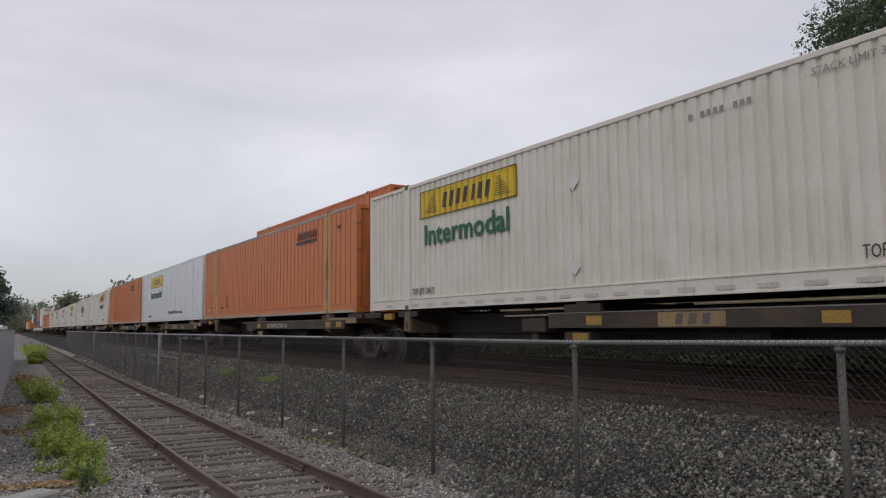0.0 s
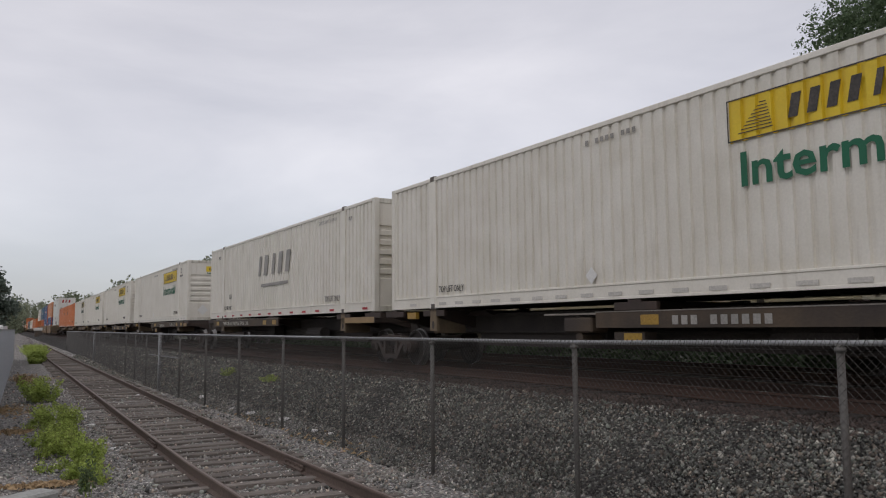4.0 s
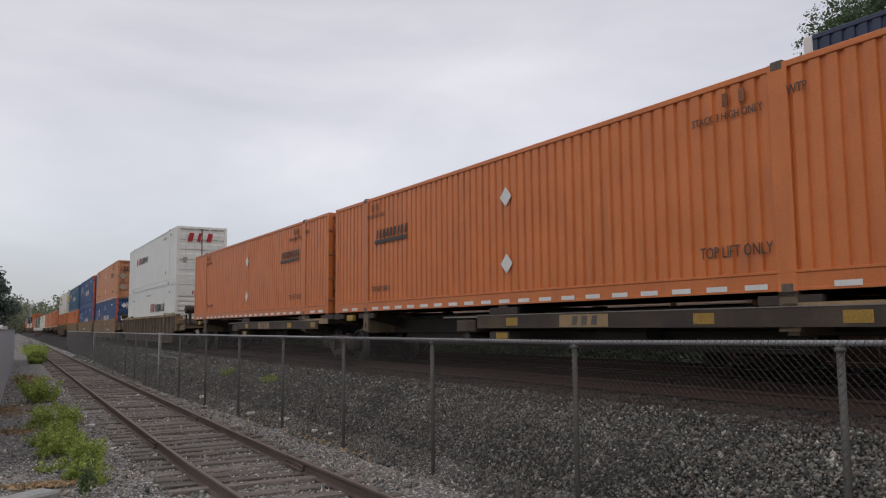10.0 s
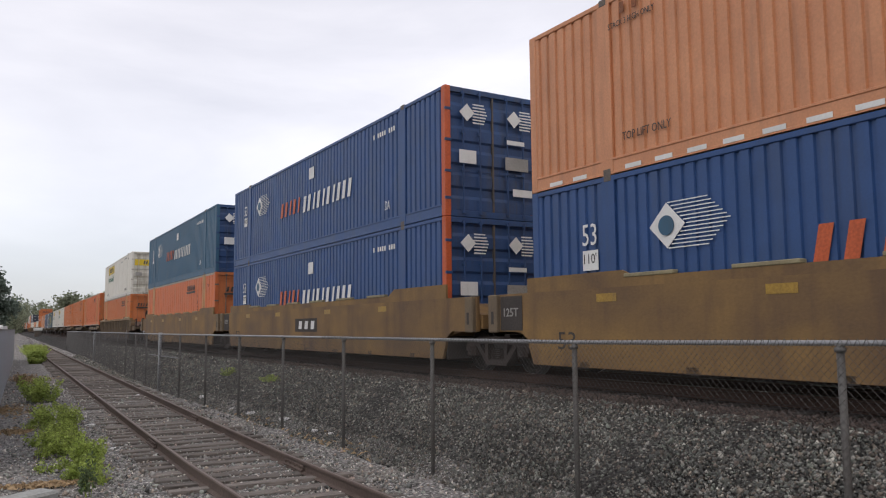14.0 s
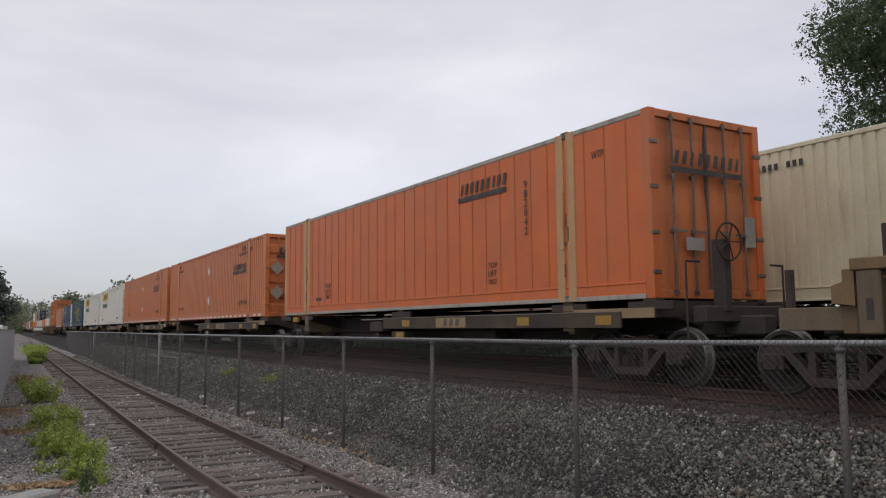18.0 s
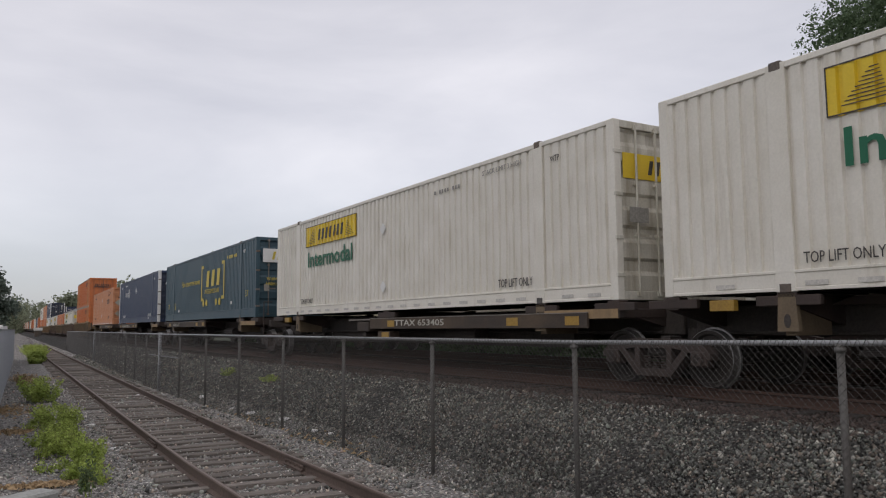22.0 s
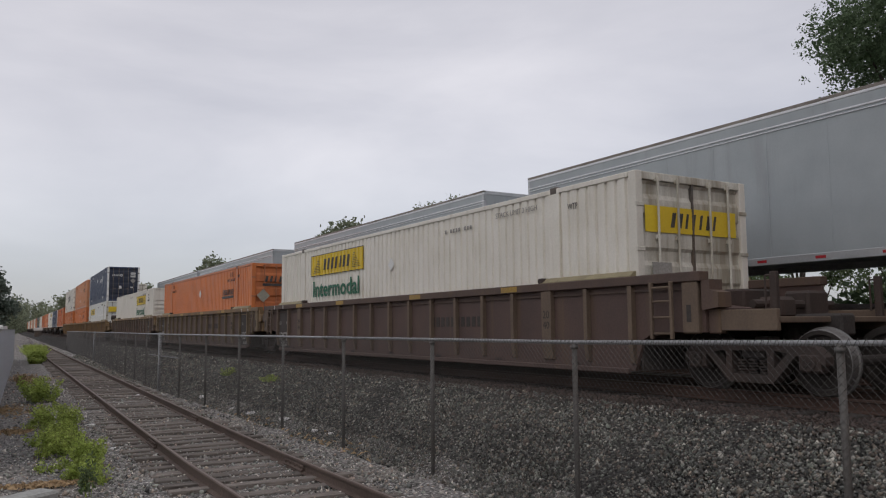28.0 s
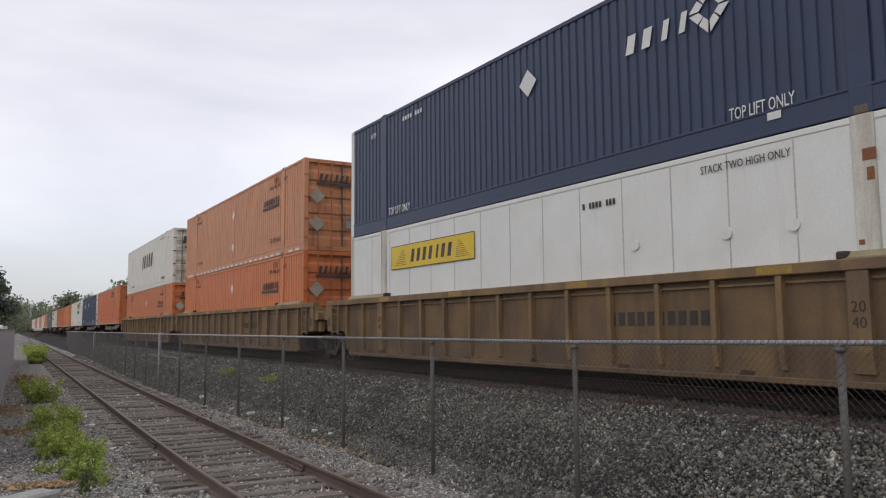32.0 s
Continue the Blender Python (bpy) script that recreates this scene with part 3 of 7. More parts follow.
def shoulder_spot(rng):
    y = 2.0 + 26 * rng.random() ** 1.5
    x = rng.uniform(7.85, 9.15)
    return x + bend(y), y, height(x)


def gravel_spot(rng):
    y = 6.0 + 34 * rng.random() ** 1.6
    x = rng.uniform(-1.2, 6.0) + 0.02 * y
    return x, y, GROUND + (0.03 if rng.random() < 0.12 else 0.0)


stones("ballast_stones", 78000, bank_spot, 0.0195, STONE, "broken grey ballast stones on the bank of the main line", 3)
stones("distant_bank_stones", 30000, far_bank_spot, 0.031, STONE, "broken grey ballast stones on the distant bank", 12)
stones("shoulder_stones", 15000, shoulder_spot, 0.019, RUST_STONE, "rust-brown ballast stones beside the running rail", 6)
stones("gravel_stones", 46000, gravel_spot, 0.021, GRAVELSTONE, "small grey and brown gravel stones round the siding", 4)


# ---------------------------------------------------------------- tracks
def rail_mesh(name, line, top, ys, side):
    """A flat-bottomed rail that follows line(y)."""
    sec = [(-0.07, -0.171), (0.07, -0.171), (0.07, -0.158), (0.012, -0.14), (0.010, -0.045), (0.034, -0.035), (0.036, -0.006), (0.028, 0.0), (-0.028, 0.0), (-0.036, -0.006), (-0.034, -0.035), (-0.010, -0.045), (-0.012, -0.14), (-0.07, -0.158)]
    n = len(sec)
    f = Form()
    for y in ys:
        f.v += [(line(y) + a, y, top + b) for a, b in sec]
    for j in range(len(ys) - 1):
        for i in range(n):
            f.f.append((j * n + i, j * n + (i + 1) % n, (j + 1) * n + (i + 1) % n, (j + 1) * n + i))
    me = f.mesh(name, side)
    return me


def sleeper_mesh(seed, material, half=1.29):
    rng = random.Random(seed)
    f = Form()
    f.box(-half + rng.uniform(-.03, .03), half + rng.uniform(-.03, .03), -0.11, 0.11, -0.17, 0.0, 0.012)
    f.v = [(x, y + rng.uniform(-.008, .008), z + rng.uniform(-.006, .006)) for x, y, z in f.v]
    return f.mesh("sleeper", material)


SLEEPERS = [sleeper_mesh(i, SLEEPER) for i in range(6)]
SHADED_SLEEPERS = [sleeper_mesh(i, SHADED_WOOD) for i in range(6)]
RAIL_YS = [-700, -300, -120, -60] + [-40 + 4 * i for i in range(60)] + [210, 250, 300, 370, 450, 560, 700, 900]


def build_track(name, centre, top, label, first, count, pitch, shine, woods=SHADED_SLEEPERS, side=None, sunk=0.172, loose=0.0):
    root = tagged(new(name), label, "railway track", kind="structure")
    for s in (-1, 1):
        part("rail", rail_mesh("rail", lambda y: centre(y) + s * 0.7525, top, RAIL_YS, side or RAILDARK), None, root)
        tr = Form()
        for a, b in zip(RAIL_YS, RAIL_YS[1:]):
            tr.sheet([(centre(y) + s * 0.7525 - shine, y, top + 0.0015) for y in (a, b)], [(centre(y) + s * 0.7525 + shine, y, top + 0.0015) for y in (a, b)])
        part("running_band", tr, TREAD if shine > 0.02 else RAILHEAD, root, "worn band on the rail top, pale as lit on the siding")
    rng = random.Random(name)
    for i in range(count):
        y = first + pitch * i + rng.uniform(-.04, .04) * (1 + loose)
        slope = (centre(y + 0.5) - centre(y - 0.5))
        part("sleeper", woods[i % 6], None, root, at=pose(centre(y) + rng.uniform(-.05, .05), y, top - sunk + rng.uniform(-.012, .004) * (1 + 1.5 * loose), rng.uniform(-2, 2) * loose, rng.uniform(-.5, .5) * loose, math.degrees(-slope) + rng.uniform(-1.2, 1.2) * (1 + loose)))
    return root


build_track("siding_track", siding_x, 0.095, "disused siding with rusty rails and weathered sleepers", 5.0, 190, 0.52, 0.019, SLEEPERS, RAILSIDE, 0.146, 1.0)
build_track("main_track", lambda y: NEAR_X + bend(y), RAIL, "main line track with rusty sided rails on dark ballast", -2.0, 110, 0.53, 0.024)
build_track("second_main_track", lambda y: FAR_X + bend(y), RAIL, "second main line track behind the train", -2.0, 60, 0.53, 0.024)


# ---------------------------------------------------------------- chain-link fence
def build_fence():
    top, foot, pitch, y0 = 1.906, -0.06, 3.146, 3.644
    root = tagged(new("chain_link_fence"), "tall grey chain-link fence with steel posts along the ballast bank", "fence")
    post = Form()
    post.tube((0, 0, foot - 0.3), (0, 0, top - 0.005), 0.031, 10)
    pm = post.mesh("post", POSTMAT, True)
    capf = Form()
    capf.tube((0, 0, top - 0.07), (0, 0, top - 0.035), 0.045, 10)
    capm = capf.mesh("rail_loop", POSTMAT, True)
    heavy = Form()
    heavy.tube((0, 0, foot - 0.3), (0, 0, top + 0.05), 0.055, 12)

    def rise(y):
        return 0.036 * max(0.0, (y0 + pitch - y) / pitch)
    for i in range(-4, 26):
        y = y0 + pitch * i
        corner = i in (8, 16)
        p = part("post", heavy.mesh("post", GALV, True) if corner else pm, None, root, "thick terminal post" if corner else "", pose(fence_x(y), y, rise(y)))
        part("rail_loop", capm, None, p)
    ys = [y0 + pitch * i for i in range(-4, 26)]
    for a, b in zip(ys, ys[1:]):
        f = Form()
        f.tube((fence_x(a), a, top + rise(a)), (fence_x(b), b, top + rise(b)), 0.0225, 10, caps=False)
        part("top_rail", f, GALV, root, smooth=True)
    # a braced panel beside the terminal post
    yb = y0 + pitch * 8
    f = Form()
    f.tube((fence_x(yb - pitch), yb - pitch, 1.15), (fence_x(yb + pitch * .7), yb + pitch * .7, 1.12), 0.02, 8)
    part("brace_rail", f, GALV, root)
    # wires: two families of slanting strands
    f = Form()
    step, h = 0.070, top - 0.02 - foot
    lean = h * 1.0
    y = ys[0]
    while y < ys[-1]:
        for s in (-1, 1):
            ya, yb2 = y, y + s * lean
            if ys[0] < yb2 < ys[-1]:
                off = 0.037 + 0.003 * s
                f.tube((fence_x(ya) - off, ya, foot), (fence_x(yb2) - off, yb2, top - 0.01 + rise(yb2)), 0.002, 3, caps=False)
        y += step
    tagged(part("wire_mesh", f, WIRE, root, "diamond wire mesh"), kind="stuff")
    f = Form()
    for i in range(int((ys[-1] - ys[0]) / step)):
        y = ys[0] + step * i
        if y < 14:
            x = fence_x(y) - 0.037
            u = top + rise(y)
            f.tube((x - .004, y, u - 0.03), (x + 0.012, y + 0.034, u + 0.036), 0.0026, 3)
            f.tube((x + .004, y + .068, u - 0.03), (x + 0.012, y + 0.034, u + 0.036), 0.0026, 3)
    tagged(part("wire_edge", f, WIRE, root, "twisted wire ends along the top rail"), kind="stuff")


build_fence()


def build_board_fence():
    """A solid fence of sheet panels on the other side of the siding."""
    root = tagged(new("panel_fence"), "blue-grey panel fence with a pale capping rail", "fence")
    pts = [(0.78 + 0.045 * (y - 28.35), y) for y in range(14, 68, 3)]
    for (xa, ya), (xb, yb) in zip(pts, pts[1:]):
        f = Form()
        f.prism([(xa, ya), (xb, yb - .03), (xb - .04, yb - .03), (xa - .04, ya)], 2, -0.1, 2.08)
        part("panel", f, BOARD, root)
        f = Form()
        f.prism([(xa + .012, ya), (xb + .012, yb), (xb - .052, yb), (xa - .052, ya)], 2, 2.08, 2.125)
        part("capping_rail", f, GALV, root)
        f = Form()
        f.box(xa - .13, xa - .05, ya - .05, ya + .05, -0.1, 2.06, 0.008)
        part("post", f, POSTMAT, root)


build_board_fence()


def loose_stuff():
    f = Form()
    f.box(-0.6, 0.62, -0.16, 0.16, 0, 0.42, 0.03)
    ob = tagged(new("concrete_barrier", f.mesh("concrete_barrier", CONCRETE)), "pale concrete block at the edge of the gravel", "barrier")
    ob.matrix_basis = pose(0.29, 9.54, GROUND, 0, 0, 36)
    rng = random.Random(5)
    for x, y, s in ((6.0, 16.9, .15), (5.95, 14.9, .09), (6.0, 14.2, .07), (3.3, 25.8, .13), (4.35, 16.0, .10), (2.3, 19.4, .12), (2.25, 15.5, .07), (1.7, 20.0, .10), (5.9, 19.0, .15), (5.85, 20.5, .12), (4.6, 27.0, .12), (5.95, 24, .13)):
        f = Form()
        f.box(-s * .8, s * .8, -s * .5, s * .5, -0.02, s * .45, s * .2)
        f.v = [(a * rng.uniform(.6, 1.2), b * rng.uniform(.6, 1.2), c * rng.uniform(.5, 1.2)) for a, b, c in f.v]
        ob = tagged(new("litter", f.mesh("litter", LITTER)), "crumpled scrap of white litter lying on the gravel", "litter", group="litter by the track")
        ob.matrix_basis = pose(x, y, max(GROUND, height(x)) + 0.01, 0, 0, rng.uniform(0, 180))
    # a white equipment cabinet far down the line
    f = Form()
    f.box(-.7, .7, -.4, .4, 0, 1.35, .03)
    root = tagged(new("equipment_cabinet"), "dark trackside cabinet with a white roof far down the line", "cabinet")
    root.matrix_basis = pose(11.5, 190, height(7.06))
    part("body", f, CASTING, root)
    f = Form()
    f.box(-.85, .85, -.55, .55, 1.35, 1.95, .05)
    part("roof", f, WHITEMARK, root)


loose_stuff()


def joint_bar(y, side):
    """A bolted fishplate on a rail of the siding."""
    x = siding_x(y) + side * 0.7525
    turn = math.degrees(-(siding_x(y + .5) - siding_x(y - .5)))
    f = Form()
    for s in (-1, 1):
        f.prism([(s * .014, -.125), (s * .06, -.14), (s * .06, -.125), (s * .034, -.10), (s * .034, -.062), (s * .014, -.052)], 1, -.42, .42)
        for k in (-.33, -.11, .11, .33):
            f.tube((s * .03, k, -.082), (s * .062, k, -.082), .017, 6)
    tagged(new("joint_bar", f.mesh("joint_bar", RAILSIDE)), "rusty bolted joint bar on a siding rail", "joint bar", group="joint bars of the siding").matrix_basis = pose(x, y, 0.095, 0, 0, turn)


for jy, js in ((11.6, 1), (18.9, 1), (15.2, -1), (26.5, -1)):
    joint_bar(jy, js)


def parked_van(x, y, turn, paint, label):
    root = tagged(new("parked_van"), label, "van", group="vans parked behind the panel fence")
    root.matrix_basis = pose(x, y, 0, 0, 0, turn)
    f = Form()
    f.prism([(-2.5, .35), (-2.5, 2.45), (-2.3, 2.65), (1.0, 2.65), (1.75, 1.45), (2.45, 1.15), (2.55, .35)], 0, -.95, .95)
    body = part("body", f, paint, root)
    f = Form()
    f.prism([(1.20, 2.36), (1.72, 1.47), (1.75, 1.50), (1.24, 2.40)], 0, -.8, .8)
    part("windscreen", f, GLASS, body)
    for s in (-1, 1):
        f = Form()
        f.prism([(.35, 1.45), (.35, 2.05), (1.0, 2.05), (1.4, 1.45)], 0, s * .952, s * .957)
        part("side_window", f, GLASS, body)
        for q in (-1.6, 1.65):
            f = Form()
            f.tube((s * .72, q, .34), (s * .97, q, .34), .34, 16)
            part("wheel", f, RUBBER, root)


parked_van(1.2, 101.0, 8, WHITEMARK, "white van parked behind the panel fence")
parked_van(2.7, 128.0, -12, COOL_WHITE, "pale van parked beyond the panel fence")


# ---------------------------------------------------------------- plants
def leaf_cloud(rng, centres, radii, count, leaf, flat=0.8, clump=12, slim=0.6):
    """Small leaves gathered in clumps on the outside of several lobes."""
    centres, radii = np.asarray(centres, float), np.asarray(radii, float)
    twigs = max(4, count // clump)
    pick = rng.choice(len(centres), twigs, p=radii ** 2 / np.sum(radii ** 2))
    d = rng.normal(size=(twigs, 3))
    d /= np.linalg.norm(d, axis=1, keepdims=True)
    rad = radii[pick] * (1 - 0.55 * rng.random(twigs) ** 2.2) * (1 + 0.22 * rng.normal(size=twigs) * 0.6)
    tip = centres[pick] + d * rad[:, None] * (1, 1, flat)
    p = tip[rng.integers(0, twigs, count)] + rng.normal(size=(count, 3)) * leaf * (1.7 if clump > 1 else 0.0)
    a = rng.normal(size=(count, 3))
    a /= np.linalg.norm(a, axis=1, keepdims=True)
    b = np.cross(a, rng.normal(size=(count, 3)))
    b /= np.linalg.norm(b, axis=1, keepdims=True)
    s = leaf * rng.uniform(0.6, 1.4, count)[:, None]
    v = np.stack([p - a * s, p + b * s * slim, p + a * s, p - b * s * slim], 1).reshape(-1, 3)
    return v, np.arange(count * 4).reshape(-1, 4)


def tree(x, y, z, tall, spread, seed, leaves=6000, leaf=0.14, crown_from=0.35, material=None, label="", lobes=14, name="tree"):
    rng = np.random.default_rng(seed)
    root = tagged(new(name), label or "leafy green tree behind the railway", "tree", group="trees along the line")
    root.matrix_basis = pose(x, y, z)
    f = Form()
    r0 = tall * 0.022
    path = [(0, 0, -0.3)]
    for k in range(1, 6):
        path.append((path[-1][0] + rng.normal() * spread * .04, path[-1][1] + rng.normal() * spread * .04, tall * .82 * k / 5))
    for k in range(5):
        f.tube(path[k], path[k + 1], r0 * (1 - k / 6), 8, r0 * (1 - (k + 1) / 6), caps=False)
    part("trunk", f, BARK, root, smooth=True)
    cs, rs = [], []
    for i in range(lobes):
        u = crown_from + (1 - crown_from) * (i + .5) / lobes
        w = math.sin(math.pi * min(1, max(.12, (u - crown_from) / (1 - crown_from) * .85 + .12))) ** .7
        an = i * 2.4 + rng.uniform(-.5, .5)
        rad = spread * w * rng.uniform(.35, .8)
        cs.append((math.cos(an) * rad, math.sin(an) * rad, tall * u * .94))
        rs.append(spread * rng.uniform(.24, .42))
    f = Form()
    for c in cs:
        k = min(4, int(c[2] / (tall * .82) * 4.2))
        a = Vector(path[max(0, k - 1)])
        b = Vector(c)
        mid = a.lerp(b, .5) + Vector((0, 0, -.03 * tall))
        f.tube(a, mid, r0 * .35, 5, r0 * .22, caps=False)
        f.tube(mid, b, r0 * .22, 5, r0 * .06, caps=False)
    part("limbs", f, BARK, root)
    v, q = leaf_cloud(rng, cs, rs, leaves, leaf)
    if leaves > 50000:
        # the shaded inside of a dense crown
        v2, q2 = leaf_cloud(rng, cs, [r * .78 for r in rs], 16000, leaf * 2.0)
        v, q = np.concatenate([v, v2]), np.concatenate([q, q2 + len(v)])
    part("crown", fast_mesh("crown", v, q, 4, material or LEAF), None, root, "loose crown of many small leaves")
    return root


def plant_trees():
    tree(26.62, 11.25, 0.1, 17.6, 5.6, 21, 150000, .052, .44, LEAF, "large spreading broad-leaved tree behind the far track", 22)
    tree(22.5, 15.2, 0.1, 7.6, 1.6, 22, 11000, .055, .1, LEAF_VINE, "slender vine-covered tree behind the far track", 12)
    tree(23.5, 18.6, 0.1, 5.0, 2.3, 23, 12000, .055, .05, LEAF_VINE, "bushy green shrub behind the far track", 12)
    tree(23.0, 21.8, 0.1, 7.4, 1.3, 24, 10000, .055, .1, LEAF_VINE, "upright vine-covered tree behind the far track", 12)
    tree(23.0, 24.4, 0.1, 6.8, 1.5, 25, 10000, .055, .1, LEAF, "upright vine-covered tree behind the far track", 12)
    tree(25.5, 13.3, 0.1, 6.5, 2.6, 26, 13000, .06, .05, LEAF_VINE, "yellow-green bushy tree behind the far track", 13)
    tree(27.0, 27.5, 0.1, 3.8, 2.4, 27, 9000, .06, .03, LEAF, "low leafy shrub behind the far track", 12)
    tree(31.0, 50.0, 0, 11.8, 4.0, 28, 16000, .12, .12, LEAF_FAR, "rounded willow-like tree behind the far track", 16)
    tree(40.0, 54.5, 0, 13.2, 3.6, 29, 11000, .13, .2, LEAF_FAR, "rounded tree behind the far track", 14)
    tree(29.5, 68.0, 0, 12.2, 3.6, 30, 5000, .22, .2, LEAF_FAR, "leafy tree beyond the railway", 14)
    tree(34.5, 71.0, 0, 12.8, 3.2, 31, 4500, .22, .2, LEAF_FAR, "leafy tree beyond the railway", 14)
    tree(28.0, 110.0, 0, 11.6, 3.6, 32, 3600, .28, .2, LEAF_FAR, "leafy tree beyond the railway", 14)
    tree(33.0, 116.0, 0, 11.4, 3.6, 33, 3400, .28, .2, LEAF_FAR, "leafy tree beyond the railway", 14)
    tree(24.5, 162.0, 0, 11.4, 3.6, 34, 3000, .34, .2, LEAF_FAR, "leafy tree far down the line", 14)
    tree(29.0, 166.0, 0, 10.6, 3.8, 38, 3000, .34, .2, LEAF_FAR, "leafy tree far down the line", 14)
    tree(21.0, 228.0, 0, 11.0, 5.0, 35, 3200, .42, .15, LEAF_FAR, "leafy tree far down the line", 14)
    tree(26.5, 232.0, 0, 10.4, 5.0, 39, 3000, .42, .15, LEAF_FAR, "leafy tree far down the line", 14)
    tree(1.2, 140.0, 0, 12.0, 3.7, 36, 11000, .26, .05, LEAF_HAZED, "leafy tree beside the end of the panel fence", 18)
    tree(-6.5, 150.0, 0, 12.2, 5.2, 37, 7000, .32, .05, LEAF_HAZED, "leafy tree beside the end of the panel fence", 18)
    # low undergrowth behind the far track, dense and dark to close the view under the trains
    rng = np.random.default_rng(51)
    cs, rs = [], []
    for i in range(150):
        y = rng.uniform(-4, 66)
        cs.append((rng.uniform(18.6, 21.5) + bend(y), y, rng.uniform(.5, 2.1)))
        rs.append(rng.uniform(.8, 1.5))
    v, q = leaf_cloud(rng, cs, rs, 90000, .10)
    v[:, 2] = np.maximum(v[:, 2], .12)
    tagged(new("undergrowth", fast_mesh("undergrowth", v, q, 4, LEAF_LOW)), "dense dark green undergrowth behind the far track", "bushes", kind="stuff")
    # wooded rise at the end of the view
    rng = np.random.default_rng(50)
    cs, rs = [], []
    for i in range(260):
        y = rng.uniform(430, 720)
        x = rng.uniform(-60, 190)
        top = 5 + 4 * rng.random() + (y - 430) * 0.01 + 8 * max(0.0, 1 - abs(x - 22) / 40)
        for k in range(2):
            cs.append((x + rng.normal() * 3, y, top * (.35 + .5 * k)))
            rs.append(rng.uniform(4, 7))
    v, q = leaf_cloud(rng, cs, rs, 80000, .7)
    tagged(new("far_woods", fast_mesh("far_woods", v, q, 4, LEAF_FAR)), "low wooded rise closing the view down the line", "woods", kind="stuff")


plant_trees()


def weed(x, y, spread, tall, seed, count, material, label, leaf=0.045, stems=16, z=GROUND):
    rng = np.random.default_rng(seed)
    root = tagged(new("weed"), label, "weed", group="weeds beside the siding")
    root.matrix_basis = pose(x, y, z)
    f = Form()
    tips = []
    for i in range(stems):
        a, r = rng.uniform(0, 6.28), spread * rng.random() ** .6
        b = (math.cos(a) * r * .55, math.sin(a) * r * .8, 0)
        t = (math.cos(a) * r * 1.15, math.sin(a) * r * 1.7, tall * rng.uniform(.3, .9))
        f.tube(b, t, .006, 4, .002, caps=False)
        tips += [tuple(Vector(b).lerp(Vector(t), u)) for u in (.35, .6, .8, 1.0)]
    part("stems", f, LEAF_YOUNG, root)
    v, q = leaf_cloud(rng, tips, [max(.06, spread * .26)] * len(tips), count * 2, leaf * .7, .8, 1, .5)
    v[:, 2] = np.maximum(v[:, 2], 0.01)
    part("leaves", fast_mesh("leaves", v, q, 4, material), None, root)
    if spread < .7:
        return
    blades = []
    for _ in range(int(count * .3)):
        a, r = rng.uniform(0, 6.28), spread * 1.2 * rng.random() ** .7
        bx, by = math.cos(a) * r * .8, math.sin(a) * r * 1.5
        lean, h, w = rng.normal(size=2) * tall * .5, tall * rng.uniform(.45, 1.1), .13 * leaf * rng.uniform(.5, 1)
        ca, sa = math.cos(a * 7) * w, math.sin(a * 7) * w
        blades += [(bx - ca, by - sa, 0), (bx + ca, by + sa, 0), (bx + lean[0] * .5 + ca * .7, by + lean[1] * .5 + sa * .7, h * .6), (bx + lean[0], by + lean[1], h)]
    tagged(part("grass_tuft", fast_mesh("grass_tuft", np.array(blades), np.arange(len(blades)).reshape(-1, 4), 4, material), None, root), kind="stuff")


weed(1.55, 13.6, .30, .50, 1, 1600, LEAF_YOUNG, "bright green leafy weed growing in the gravel", .035, 26)
weed(1.42, 12.6, .24, .34, 9, 1300, LEAF_YOUNG, "bright green leafy weed growing in the gravel", .035, 24)
weed(1.45, 15.4, .36, .48, 2, 1500, LEAF_YOUNG, "bright green leafy weed growing in the gravel", .04, 26)
weed(1.55, 17.6, .40, .36, 3, 1300, LEAF_YOUNG, "low green weed growing in the gravel", .04, 24)
weed(1.72, 19.9, .46, .46, 4, 1400, LEAF_YOUNG, "low green weed growing in the gravel", .045, 24)
weed(1.72, 26.6, .50, .85, 5, 1600, LEAF_YOUNG, "bushy green weed beside the panel fence", .055, 26)
weed(3.65, 59.0, .42, .8, 6, 2200, LEAF_YOUNG, "patch of tall grass and weeds beside the siding", .09, 28)
weed(4.2, 68.0, .55, .6, 7, 2000, LEAF_YOUNG, "patch of tall grass and weeds beside the siding", .09, 26)
for wx, wy, ws, wh, wn in ((3.35, 56.5, .38, .4, 22), (3.75, 63.0, .5, .6, 23), (4.5, 77.0, 1.0, .6, 24), (5.2, 90.0, 1.1, .7, 25)):
    weed(wx, wy, ws, wh, wn, 1500, LEAF_YOUNG, "strip of rough green grass beside the siding", .08, 24)
weed(1.75, 35.0, .4, .55, 26, 420, DRY, "dry brown brush beside the panel fence", .06, 20)
weed(7.1, 25.4, .35, .25, 10, 260, LEAF_YOUNG, "small yellow-green weed on the ballast bank", .04, 12, height(7.1))
weed(7.15, 21.4, .3, .2, 11, 220, LEAF_YOUNG, "small yellow-green weed on the ballast bank", .04, 12, height(7.15))
wrng = random.Random(77)
for i in range(9):
    wy = 12.2 + i * 1.4
    weed(1.45 + .02 * (wy - 12) + wrng.uniform(-.55, .35), wy + wrng.uniform(-.3, .3), wrng.uniform(.12, .22), wrng.uniform(.14, .30), 40 + i, 150, LEAF_YOUNG, "small green weed among the gravel", .035, 10)
weed(1.36, 11.3, .12, .70, 8, 160, LEAF_VINE, "thin sapling growing in the gravel", .045, 5)


